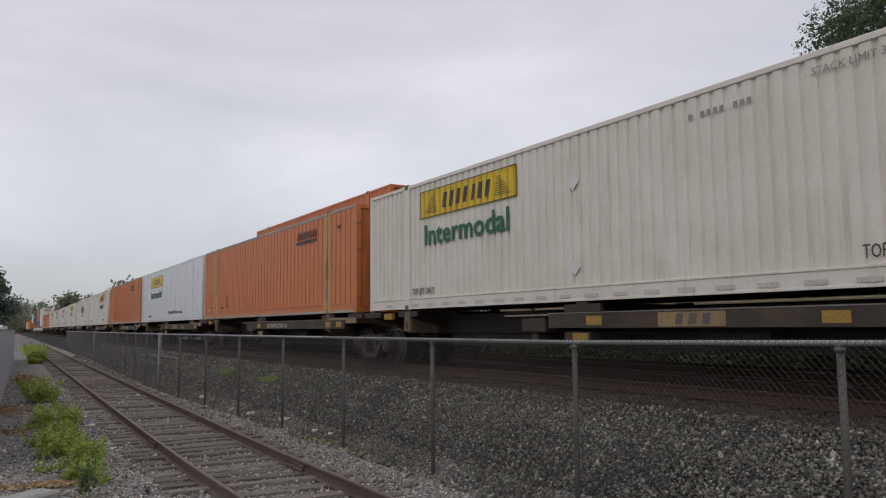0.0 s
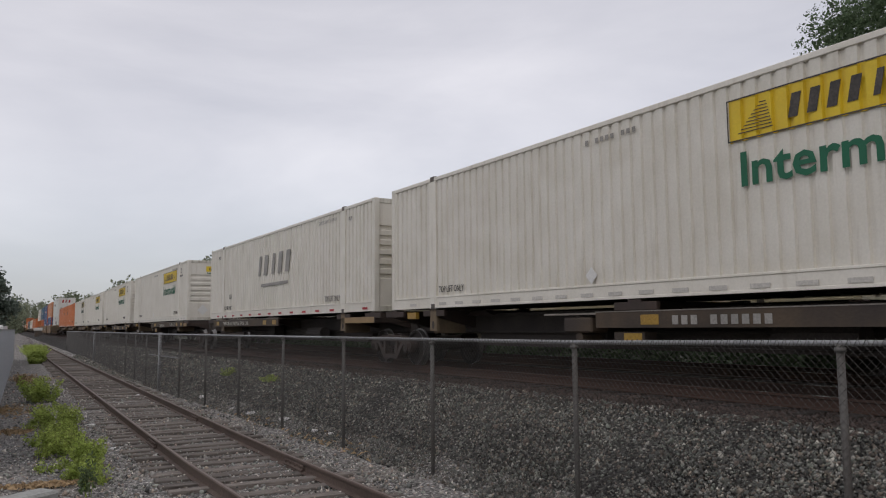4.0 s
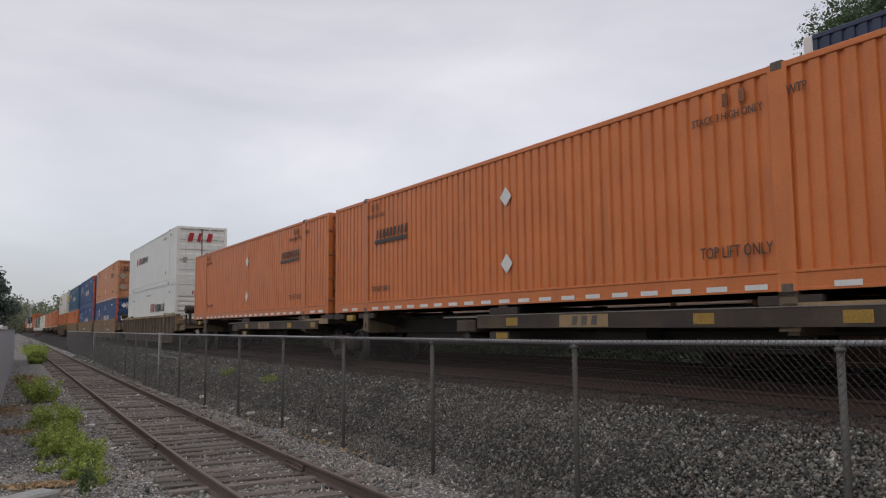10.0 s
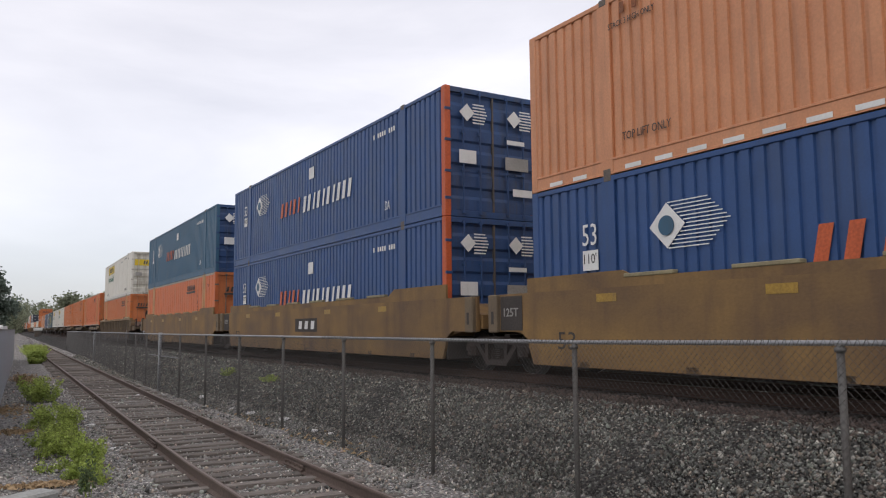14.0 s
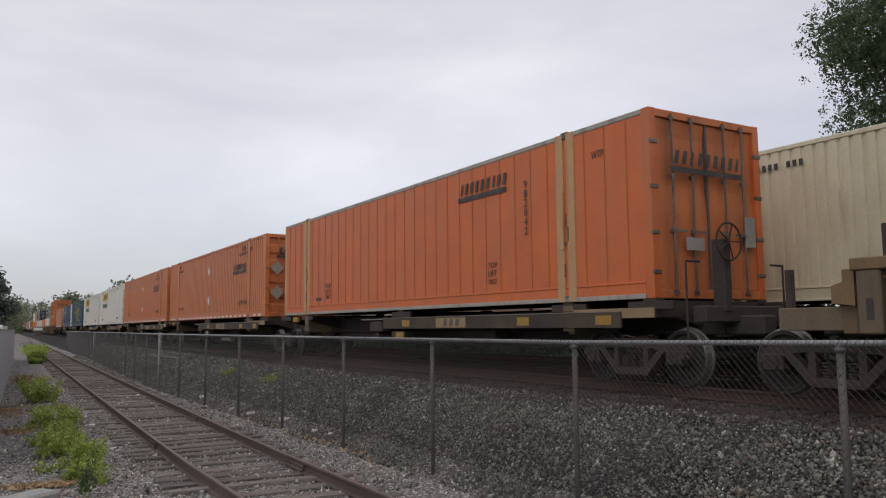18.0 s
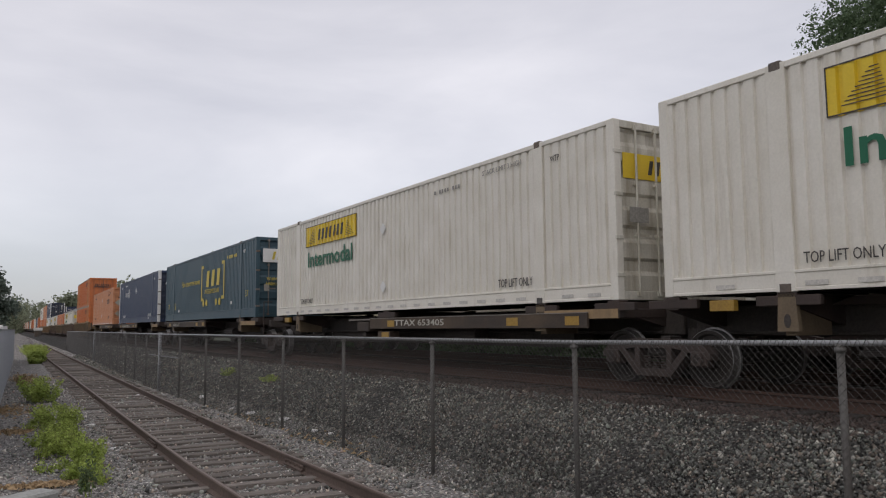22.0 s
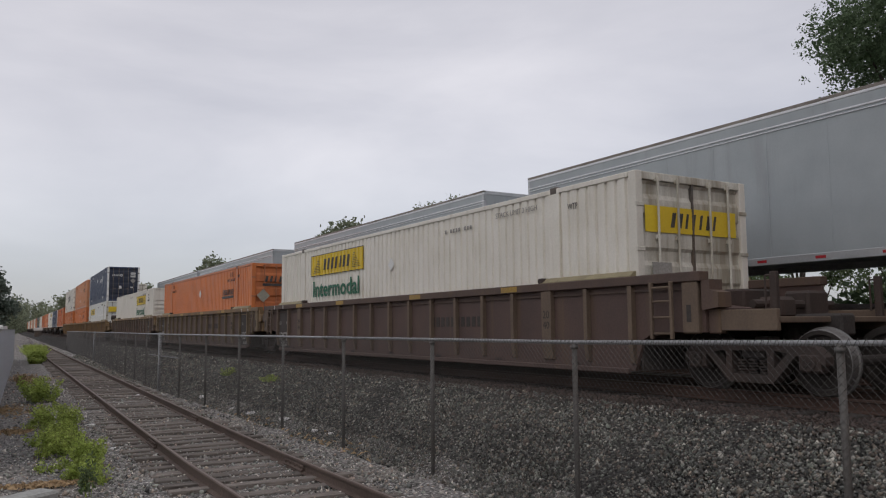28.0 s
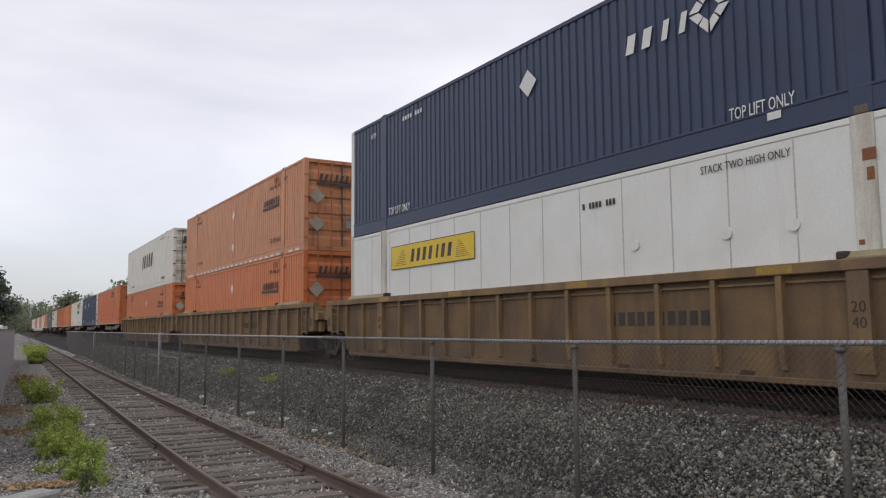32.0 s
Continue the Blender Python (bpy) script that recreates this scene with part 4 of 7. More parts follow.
def dry_patches():
    rng = np.random.default_rng(9)
    vs = []
    for cx, cy, sx, sy, n in ((0.95, 12.35, .55, .16, 500), (0.6, 24.0, .8, 1.6, 500), (0.8, 19, .3, .5, 200), (2.2, 39, 1.0, 3, 300), (5.75, 13.2, .25, 2.5, 45), (5.7, 18, .3, 4, 45)):
        for _ in range(n):
            x, y = cx + rng.normal() * sx * .5, cy + rng.normal() * sy * .5
            a, l = rng.uniform(0, 6.28), rng.uniform(.05, .14)
            dx, dy = math.cos(a) * l, math.sin(a) * l
            z = max(GROUND, height(x)) + .015
            w = .006
            vs += [(x - dy / l * w, y + dx / l * w, z), (x + dy / l * w, y - dx / l * w, z), (x + dx, y + dy, z + rng.uniform(.01, .06)), (x + dx * .5, y + dy * .5, z + .05)]
    tagged(new("dry_grass", fast_mesh("dry_grass", np.array(vs), np.arange(len(vs)).reshape(-1, 4), 4, DRY)), "brown dry grass and debris lying on the gravel", "grass", kind="stuff")


dry_patches()


# ---------------------------------------------------------------- rolling stock: shared pieces
MOVERS = []          # (thing, 'near' or 'far', place of its middle along the train, height)
HALF = WIDE / 2
MESHES = {}


def shared(key, build):
    if key not in MESHES:
        MESHES[key] = build()
    return MESHES[key]


SIDE = Matrix(((0, 0, -1, 0), (-1, 0, 0, 0), (0, 1, 0, 0), (0, 0, 0, 1)))      # writing on the side that faces the lane
FRONT = Matrix(((1, 0, 0, 0), (0, 0, -1, 0), (0, 1, 0, 0), (0, 0, 0, 1)))      # writing on the leading end


def fitted_text(text, width, tall, material):
    def build():
        me = lettering(text, 1.0, bold=0.018 if text == "Intermodal" else 0.012 if "TTX" in text or "TTAX" in text or text == "125T" else 0.0)
        co = np.empty(len(me.vertices) * 3, np.float32)
        me.vertices.foreach_get("co", co)
        co = co.reshape(-1, 3)
        lo, hi = co.min(0), co.max(0)
        co[:, 0] = (co[:, 0] - lo[0]) * width / (hi[0] - lo[0])
        co[:, 1] = (co[:, 1] - lo[1]) * tall / (hi[1] - lo[1])
        me.vertices.foreach_set("co", co.ravel())
        me.update()
        me.materials.clear()
        me.materials.append(material)
        return me
    return shared(("text", text, width, tall, material.name), build)


def side_text(root, text, off, width, z, tall, material, proud=0.006, label="", half=HALF, length=LONG):
    """Writing on the side, starting off metres behind the leading end and running forward."""
    m = Matrix.Translation((-half - proud, -length / 2 + off, z)) @ SIDE
    return part("lettering", fitted_text(text, width, tall, material), None, root, label, m)


def front_text(root, text, x, width, z, tall, material, y=-LONG / 2 - 0.03, label=""):
    return part("lettering", fitted_text(text, width, tall, material), None, root, label, Matrix.Translation((x, y, z)) @ FRONT)


def side_plate(root, name, a, b, z0, z1, material, proud=0.004, thick=0.004, label="", half=HALF, length=LONG):
    """A thin plate on the side from a to b metres behind the leading end."""
    f = Form()
    f.box(-half - proud - thick, -half - proud, -length / 2 + a, -length / 2 + b, z0, z1)
    return part(name, f, material, root, label)


def front_plate(root, name, x0, x1, z0, z1, material, y=-LONG / 2 - 0.03, label=""):
    f = Form()
    f.box(x0, x1, y - 0.006, y, z0, z1)
    return part(name, f, material, root, label)


def blocks(root, name, a, b, z0, z1, n, material, front=False, label="", proud=0.010, seed=0, half=HALF, length=LONG, y=None):
    """A row of plain slanted bars in place of a trade mark."""
    rng = random.Random(seed * 31 + n)
    f = Form()
    step = (b - a) / n
    h = z1 - z0

    lean = h * .22
    for i in range(n):
        u0, u1 = a + step * (i + .18), a + step * (i + (.68 if rng.random() < .7 else .5))
        poly = [(u0, z0), (u1, z0), (u1, z1), (u0, z1)]
        if front:
            f.prism([(p + lean * (q - z0) / h, q) for p, q in poly], 1, y - .004, y)
        else:
            f.prism([(-length / 2 + p - lean * (q - z0) / h, q) for p, q in poly], 0, -half - proud, -half - proud + .004)
    return part(name, f, material, root, label)


def diamond(root, off, z, r, material, front=False, x=0.0, label="pale diamond placard", y=-LONG / 2 - 0.05):
    f = Form()
    if front:
        f.prism([(x - r, z), (x, z - r), (x + r, z), (x, z + r)], 1, y, y - .006)
    else:
        c = -LONG / 2 + off
        f.prism([(c - r, z), (c, z - r), (c + r, z), (c, z + r)], 0, -HALF - .014, -HALF - .008)
    return part("placard", f, material, root, label)


def corrugated(y0, y1, z0, z1, out, sign, pitch=0.23, deep=0.042, lift=0.0, phase=0.0):
    """A trapezoid-corrugated sheet standing on edge."""
    cuts = ((0, 0), (.62, 0), (.69, 1), (.93, 1), (1.0, 0))
    ys = {y0, y1}
    k = math.floor((y0 - phase) / pitch) - 1
    while phase + k * pitch < y1 + pitch:
        for u, _ in cuts:
            q = phase + (k + u) * pitch
            if y0 < q < y1:
                ys.add(round(q, 5))
        k += 1
    ys = sorted(ys)

    def depth(y):
        u = ((y - phase) / pitch) % 1.0
        for (a, p), (b, q) in zip(cuts, cuts[1:]):
            if u <= b:
                return p + (q - p) * (u - a) / (b - a)
        return 0
    f = Form()
    xs = [out - sign * deep * depth(y) + sign * lift for y in ys]
    f.sheet([(x, y, z0) for x, y in zip(xs, ys)], [(x, y, z1) for x, y in zip(xs, ys)])
    return f


def ribbed_end(z0, z1, y, x0, x1, count, deep, flip=1):
    """A sheet with horizontal ribs across an end."""
    step = (z1 - z0) / count
    pts = []
    for i in range(count):
        a = z0 + step * i
        pts += [(a, 0), (a + step * .45, 0), (a + step * .6, deep), (a + step * .9, deep)]
    pts.append((z1, 0))
    f = Form()
    f.sheet([(x0, y + flip * d, z) for z, d in pts], [(x1, y + flip * d, z) for z, d in pts])
    return f


GRIMY = {"orange_paint": ORANGE_DOOR, "weathered_red_orange_paint": ORANGE_DOOR, "faded_orange_paint": FADED_DOOR, "white_paint": WHITE_DOOR, "smooth_white_panel": WHITE_DOOR, "blue_paint": BLUE_DOOR, "grey_blue_paint": BLUE_DOOR}


def container(kind):
    """A 53-foot container in one of the liveries of the train."""
    k = KINDS[kind]
    paint, post = k["paint"], k.get("post", k["paint"])
    root = tagged(new("shipping_container"), k["label"], "shipping container", group=k.get("group", "containers on the train"))
    y0, y1 = -LONG / 2, LONG / 2
    style = k.get("side", "corr")

    def rail_b(s):
        f = Form()
        top = k.get("sill", .27)
        sec = [(.09, .012), (-.002, .012), (-.002, .046), (.008, .054), (.008, top - .042), (-.005, top - .032), (-.005, top - .004), (0, top), (.09, top)]
        f.prism([(s * (HALF - d), z) for d, z in sec], 1, y0 + .17, y1 - .17)
        return f.mesh("bottom_rail", paint)

    def rail_strip(s):
        f = Form()
        f.box(s * (HALF - .08), s * (HALF + .008), y0 + .17, y1 - .17, 0.0, .075, .006)
        for i in range(60):
            yy = y0 + .4 + i * (LONG - .8) / 59
            f.tube((s * (HALF + .004), yy, .038), (s * (HALF + .014), yy, .038), .012, 5)
        return f.mesh("rail_strip", PALE_RAIL)

    def rail_t(s):
        f = Form()
        f.box(s * (HALF - .07), s * HALF, y0 + .17, y1 - .17, TALL - .09, TALL - .004, .01)
        return f.mesh("top_rail", PALE_RAIL if style == "seam" else paint)
    for s in (-1, 1):
        br = part("bottom_rail", shared(("rb", kind, s), lambda: rail_b(s)), None, root)
        if style == "seam" and s < 0:
            part("rail_strip", shared(("rs", s), lambda: rail_strip(s)), None, br, "pale riveted alloy strip")
        part("top_rail", shared(("rt", kind, s), lambda: rail_t(s)), None, root)
        for e in (-1, 1):
            f = Form()
            ya = e * LONG / 2
            f.box(s * (HALF - .15), s * HALF, ya, ya - e * .17, 0.0, TALL, .012)
            cm = k.get("corner", post) if e < 0 or "white_mark" in k.get("corner", post).name else post
            part("corner_post", f, cm, root)
            f = Form()
            yc = e * 6.096
            wide = .14 if style != "seam" else .24
            if style == "seam":
                for p, q in ((-wide, -.045), (.045, wide)):
                    f.box(s * (HALF - .06), s * (HALF + .010), yc + p, yc + q, 0.0, TALL - .002, .008)
                f.box(s * (HALF - .06), s * (HALF - .022), yc - .05, yc + .05, 0.0, TALL - .004)
            else:
                f.box(s * (HALF - .06), s * (HALF + (.016 if style == "flat" else .004)), yc - wide, yc + wide, 0.0, TALL - .002, .008)
            lp = part("lift_post", f, post, root)
            if style == "seam" and s < 0:
                f = Form()
                for p, z in ((-.07, 1.05), (-.02, 1.28), (.03, .42)):
                    f.box(-HALF - .016, -HALF - .010, yc + p - .012, yc + p + .012, z, z + .24)
                f.box(-HALF - .016, -HALF - .010, yc - .02, yc + .04, .98, 1.03)
                part("slot", f, CASTING, lp, "dark worn slots in the post")
            f = Form()
            f.box(s * (HALF - .17), s * (HALF + .008), yc - .09, yc + .09, TALL - .10, TALL + .025, .012)
            f.box(s * (HALF - .17), s * (HALF + .008), yc - .09, yc + .09, -.012, .11, .012)
            part("casting", f, CASTING, lp, "dark steel lifting casting")
        a, b = y0 + .17, y1 - .17
        if style == "corr":
            f = corrugated(a, b, k.get("sill", .27) - .004, TALL - .086, s * (HALF - .018), s, k.get("pitch", .23), k.get("deep", .034))
            part("side_panel", f, paint, root)
        else:
            f = Form()
            f.box(s * (HALF - .05), s * (HALF - .012), a, b, .19, TALL - .09)
            part("side_panel", f, paint, root)
            f = Form()
            step = k.get("seam", .49)
            for i in range(int((b - a) / step)):
                yy = a + step * (i + .7)
                if abs(abs(yy) - 6.096) > .3:
                    f.box(s * (HALF - .014), s * (HALF - (.002 if style == "seam" else .008)), yy - .011, yy + .011, .2, TALL - .1)
            tagged(part("panel_seams", f, SEAM_ORANGE if style == "seam" else SEAM_PALE, root, "upright seams of the side sheets"), kind="stuff")
    # roof with cross ribs
    f = Form()
    f.box(-HALF + .07, HALF - .07, y0 + .15, y1 - .15, TALL - .05, TALL - .02)
    for i in range(26):
        yy = y0 + .5 + i * (LONG - 1) / 25
        f.box(-HALF + .1, HALF - .1, yy - .06, yy + .06, TALL - .021, TALL - .006)
    part("roof", f, paint, root)
    f = Form()
    zs, ws = [], []
    for i in range(54):
        ws += [y0 + .1 + i * (LONG - .2) / 54, y0 + .1 + (i + .999) * (LONG - .2) / 54]
        zs += [.02 if i % 2 else .13] * 2
    f.sheet([(-HALF + .06, w, z) for w, z in zip(ws, zs)], [(HALF - .06, w, z) for w, z in zip(ws, zs)])
    part("floor", f, UNDER, root, "dark underside with cross members")
    f = ribbed_end(.12, TALL - .1, y1 - .05, -HALF + .14, HALF - .14, 8, -.03)
    part("rear_panel", f, paint, root)
    # leading end
    f = Form()
    f.box(-HALF + .14, HALF - .14, y0 + .01, y0 + .10, .0, .15, .01)
    part("end_sill", f, GRIMY.get(paint.name, paint), root)
    f = Form()
    f.box(-HALF + .14, HALF - .14, y0 + .01, y0 + .10, TALL - .13, TALL - .004, .01)
    part("end_header", f, GRIMY.get(paint.name, paint), root)
    end = k.get("end", "doors")
    if end == "doors":
        f = Form()
        f.box(-.02, .02, y0 + .022, y0 + .09, .15, TALL - .13)
        part("door_seal", f, CASTING, root, "dark seal between the doors")
        for s in (-1, 1):
            f = ribbed_end(.16, TALL - .14, y0 + .045, min(s * .015, s * (HALF - .15)), max(s * .015, s * (HALF - .15)), k.get("door_ribs", 5), .035)
            d = part("door", f, k.get("door", GRIMY.get(paint.name, paint)), root)
            for q in (.33, .72):
                f = Form()
                xx = s * (HALF - .15) * q
                f.tube((xx, y0 - .012, .07), (xx, y0 - .012, TALL - .06), .019, 8)
                for zz in (.1, 1.05, 1.9, TALL - .12):
                    f.box(xx - .045, xx + .045, y0 - .02, y0 + .03, zz - .03, zz + .03)
                f.box(xx - .02, xx + .26 * (-s if q < .5 else s * -1), y0 - .05, y0 - .03, 1.02, 1.06)
                part("lock_rod", f, k.get("rod", STEEL), d)
            f = Form()
            for zz in (.4, 1.0, 1.7, 2.4):
                f.box(s * (HALF - .16), s * (HALF + .003), y0 - .014, y0 + .03, zz - .032, zz + .032, .006)
            part("hinges", f, k.get("rod", STEEL), d)
    elif end == "louvre":
        f = ribbed_end(.72, 2.22, y0 + .03, -HALF + .15, HALF - .15, 6, .05)
        f.box(-HALF + .15, HALF - .15, y0 + .03, y0 + .06, .15, .72)
        f.box(-HALF + .15, HALF - .15, y0 + .03, y0 + .06, 2.22, TALL - .13)
        part("end_panel", f, paint, root, "end wall with wide horizontal ribs")
    elif end == "cooler":
        f = Form()
        f.box(-HALF + .15, HALF - .15, y0 + .12, y0 + .16, .1, TALL - .1)
        part("end_panel", f, paint, root)
        f = Form()
        for zz in (.5, 1.3, 2.1):
            f.box(-HALF + .2, HALF - .2, y0 + .02, y0 + .12, zz, zz + .5, .02)
        part("cooling_unit", f, CASTING, root, "dark cooling unit set into the end frame")
    for fn in k["marks"]:
        fn(root)
    return root


def tiny_bars(root, a, b, z0, z1, n, material, proud=0.004):
    """A line of unreadable writing as short upright bars."""
    f = Form()
    step = (b - a) / n
    for i in range(n):
        if i % 5 != 3:
            f.box(-HALF - proud - .004, -HALF - proud, -LONG / 2 + a + step * (i + .15), -LONG / 2 + a + step * (i + .75), z0, z1)
    return tagged(part("marking_bar", f, material, root), kind="stuff")


def reflectors(root, material=None, z0=.07, z1=.13, step=.66, wide=.30, proud=0.003):
    f = Form()
    n = int((LONG - .6) / step)
    for i in range(n):
        a = -LONG / 2 + .4 + i * step
        if abs(abs(a + wide / 2) - 6.096) > .35:
            f.box(-HALF - proud - .004, -HALF - proud, a, a + wide, z0, z1)
    tagged(part("reflector_strip", f, material or REFLECT, root, "row of short reflective strips on the bottom rail"), kind="stuff")


def sign_panel(root, a, b, z0, z1, corr=True, seed=1, paint=None):
    """A yellow panel with a dark frame, scroll shapes at its ends and a row of dark blocks."""
    y0 = -LONG / 2
    if corr:
        f = corrugated(y0 + a, y0 + b, z0, z1, -HALF + .004, -1, lift=.004)
    else:
        f = Form()
        f.box(-HALF - .008, -HALF - .002, y0 + a, y0 + b, z0, z1)
    p = part("sign_panel", f, paint or YELLOW, root, "faded olive sign panel" if paint is FADED_SIGN else "yellow sign panel")
    ink = DIMMARK if paint is FADED_SIGN else DARK
    f = Form()
    t = .018
    for q in ((a, b, z0, z0 + t), (a, b, z1 - t, z1), (a, a + t, z0, z1), (b - t, b, z0, z1)):
        f.box(-HALF - .009, -HALF - .006, y0 + q[0], y0 + q[1], q[2], q[3])
    w = b - a
    h = z1 - z0
    for i in range(9):
        f.box(-HALF - .009, -HALF - .006, y0 + a + w * (.05 + .012 * i), y0 + a + w * (.20 - .003 * i), z0 + h * (.16 + .075 * i), z0 + h * (.18 + .075 * i))
        f.box(-HALF - .009, -HALF - .006, y0 + b - w * (.20 - .003 * i), y0 + b - w * (.05 + .012 * i), z0 + h * (.16 + .075 * i), z0 + h * (.18 + .075 * i))
    part("sign_frame", f, ink, p)
    blocks(p, "sign_blocks", a + w * .24, b - w * .24, z0 + h * .24, z1 - h * .24, 7, ink, seed=seed)


def lane_marks(root, top="STACK LIMIT 3 HIGH", material=None):
    m = material or DARK
    side_text(root, "TOP LIFT ONLY", 3.25, 1.08, .34, .16, m)
    side_text(root, "TOP LIFT ONLY", 13.9, 1.0, .34, .14, m)
    side_text(root, top, 3.75, 1.3, 2.62, .10, GREYMARK if m is DARK else m)
    side_text(root, "WTP", 1.60, .25, 2.50, .11, m)


def jb_front(root, sign=YELLOW):
    sign_panel(root, 2.75, 6.22, 2.04, 2.62, paint=sign)
    side_text(root, "Intermodal", 6.03, 3.12, 1.41, .47, GREEN if sign is YELLOW else WORN_GREEN, .012)
    lane_marks(root)
    side_text(root, "OR", 1.53, .14, 2.37, .08, DARK)
    tiny_bars(root, 1.15, 1.82, 2.20, 2.29, 10, DARK)
    tiny_bars(root, 7.9, 9.1, 2.60, 2.68, 10, GREYMARK)
    diamond(root, 9.0, .42, .14, WHITEMARK)
    reflectors(root)


def jb_rear(root):
    sign_panel(root, 9.8, 13.5, 2.05, 2.67)
    side_text(root, "Intermodal", 13.3, 3.25, 1.42, .47, GREEN, .012)
    lane_marks(root)
    for z in (.60, 2.05):
        diamond(root, 8.2, z, .16, WHITEMARK)
    tiny_bars(root, 4.6, 5.7, 2.52, 2.6, 10, GREYMARK)
    reflectors(root)


def jb_doors(root):
    p = front_plate(root, "sign_panel", -1.08, 1.05, 1.98, 2.40, YELLOW, y=-LONG / 2 + .036, label="yellow sign panel across both doors")
    blocks(p, "sign_blocks", -.55, .6, 2.07, 2.31, 7, DARK, True, y=-LONG / 2 + .030, seed=3)
    front_plate(root, "data_plate", -1.02, -.6, 1.25, 1.5, GREYMARK)
    front_plate(root, "data_plate", .72, .95, .75, 1.05, YELLOWMARK)
    front_plate(root, "data_plate", .32, .5, .72, .95, GREYMARK)


def jb_louvre_end(root):
    p = front_plate(root, "sign_panel", -.42, .42, 2.38, 2.64, YELLOW, y=-LONG / 2 + .024, label="small yellow sign panel")
    blocks(p, "sign_blocks", -.3, .3, 2.44, 2.57, 7, DARK, True, y=-LONG / 2 + .017, seed=4)
    front_text(root, "Intermodal", -.36, .72, 2.26, .09, GREEN, y=-LONG / 2 + .02)
    front_plate(root, "data_plate", .42, .56, .38, .64, GREYMARK, y=-LONG / 2 + .024)
    front_plate(root, "data_plate", -.12, .5, 1.9, 2.0, GREYMARK, y=-LONG / 2 + .024)
    diamond(root, 0, .5, .26, WHITEMARK, True, -.55, y=-LONG / 2 + .02)


def trade_bar(root, a, b, z0, z1, material=None, seed=5):
    h = z1 - z0
    p = blocks(root, "trade_mark", a, b, z0 + h * .38, z1, 9, material or DARK, seed=seed, label="dark trade mark")
    side_plate(p, "underline", a, b, z0, z0 + h * .26, material or DARK, .007)


def trade_front(root, z0=2.08, z1=2.45, x0=-.85, x1=.75, y=None):
    y = -LONG / 2 - .036 if y is None else y
    h = z1 - z0
    p = blocks(root, "trade_mark", x0, x1, z0 + h * .4, z1, 9, DARK, True, y=y, seed=5, label="dark trade mark")
    front_plate(p, "underline", x0 - .05, x1, z0, z0 + h * .26, DARK, y)


def orange_marks(off, doors=True):
    def fn(root):
        if off < 6:
            trade_bar(root, off, off + 1.72, 1.73, 2.08)
        else:
            trade_bar(root, off, off + 1.72, 1.70, 2.05)
        for z in (.79, 2.08):
            diamond(root, 7.9, z, .19, WHITEMARK)
        side_text(root, "TOP LIFT ONLY", 3.3, 1.15, .50, .16, DARK)
        side_text(root, "TOP LIFT ONLY", 13.8, 1.0, .50, .13, DARK)
        side_text(root, "STACK 3 HIGH ONLY", 3.35, 1.15, 2.38, .11, DARK)
        side_text(root, "STACK 3 HIGH ONLY", 14.05, 1.0, 2.38, .10, DARK)
        side_text(root, "WTP", 1.85, .28, 2.48, .12, DARK)
        for o in (2.45, 2.72, 13.4, 13.67):
            side_plate(root, "slot_plate", o, o + .09, 2.56, 2.74, RUSTED, .020, .012, "small rusty slot under the roof edge")
        reflectors(root, WHITEMARK, .04, .11, .62, .34)
        if doors:
            trade_front(root)
            diamond(root, 0, 1.72, .25, DULL_PLACARD, True, -.88)
            diamond(root, 0, .85, .25, DULL_PLACARD, True, -.88)
            front_plate(root, "data_plate", .12, .35, .75, 1.15, GREYMARK)
    return fn


def upright_text(root, word, off, z, pitch, material):
    """Single characters one below the other."""
    for i, c in enumerate(word):
        side_text(root, c, off, .045 if c in "I1" else .10, z - i * pitch, .15, material)


def plate_bright_marks(root):
    side_plate(root, "sticker", 15.1, 15.45, .35, .40, WHITEMARK)
    trade_bar(root, 2.85, 4.58, 2.19, 2.56)
    plate_common(root)


def plate_marks(root):
    upright_text(root, "982042", 3.15, 2.15, .175, DARK)
    trade_bar(root, 3.70, 5.43, 2.19, 2.56)
    for i, w in enumerate(("ONLY", "LIFT", "TOP")):
        side_text(root, w, 4.35, .30, .42 + .16 * i, .11, DARK)
    plate_common(root)


def plate_common(root):
    for i, w in enumerate(("ONLY", "LIFT", "TOP")):
        side_text(root, w, 12.65, .34, .42 + .16 * i, .12, DARK)
    side_text(root, "WTP", 1.3, .30, 2.35, .12, DARK)
    side_plate(root, "marking_bar", 13.0, 13.4, .4, .48, DARK)
    f = Form()
    f.box(-HALF - .03, -HALF, -LONG / 2 + 2.02, -LONG / 2 + 2.10, .9, 1.9, .006)
    part("vent_bar", f, TAN, root)
    trade_front(root, 1.95, 2.3)
    front_plate(root, "data_plate", .8, 1.05, .85, 1.35, GREYMARK)
    front_plate(root, "data_plate", -.6, -.2, .75, .95, GREYMARK)


def reefer_marks(root):
    for o in (15.70, 15.92):
        side_plate(root, "frame_gap", o, o + .025, .15, 2.75, CASTING)
    sign_panel(root, 9.38, 13.02, 1.98, 2.58, False)
    side_text(root, "Intermodal", 12.8, 3.2, 1.34, .44, GREEN)
    side_text(root, "30 Pallets (48\"X40\") Reefer Container", 7.65, 3.5, .32, .22, DARK)
    side_text(root, "TOP LIFT ONLY", 13.5, .9, .26, .13, DARK)
    reflectors(root)
    p = front_plate(root, "sign_panel", -1.0, 1.0, 2.0, 2.4, YELLOW, label="yellow sign panel")
    blocks(p, "sign_blocks", -.5, .6, 2.1, 2.3, 7, DARK, True, y=-LONG / 2 - .038, seed=3)


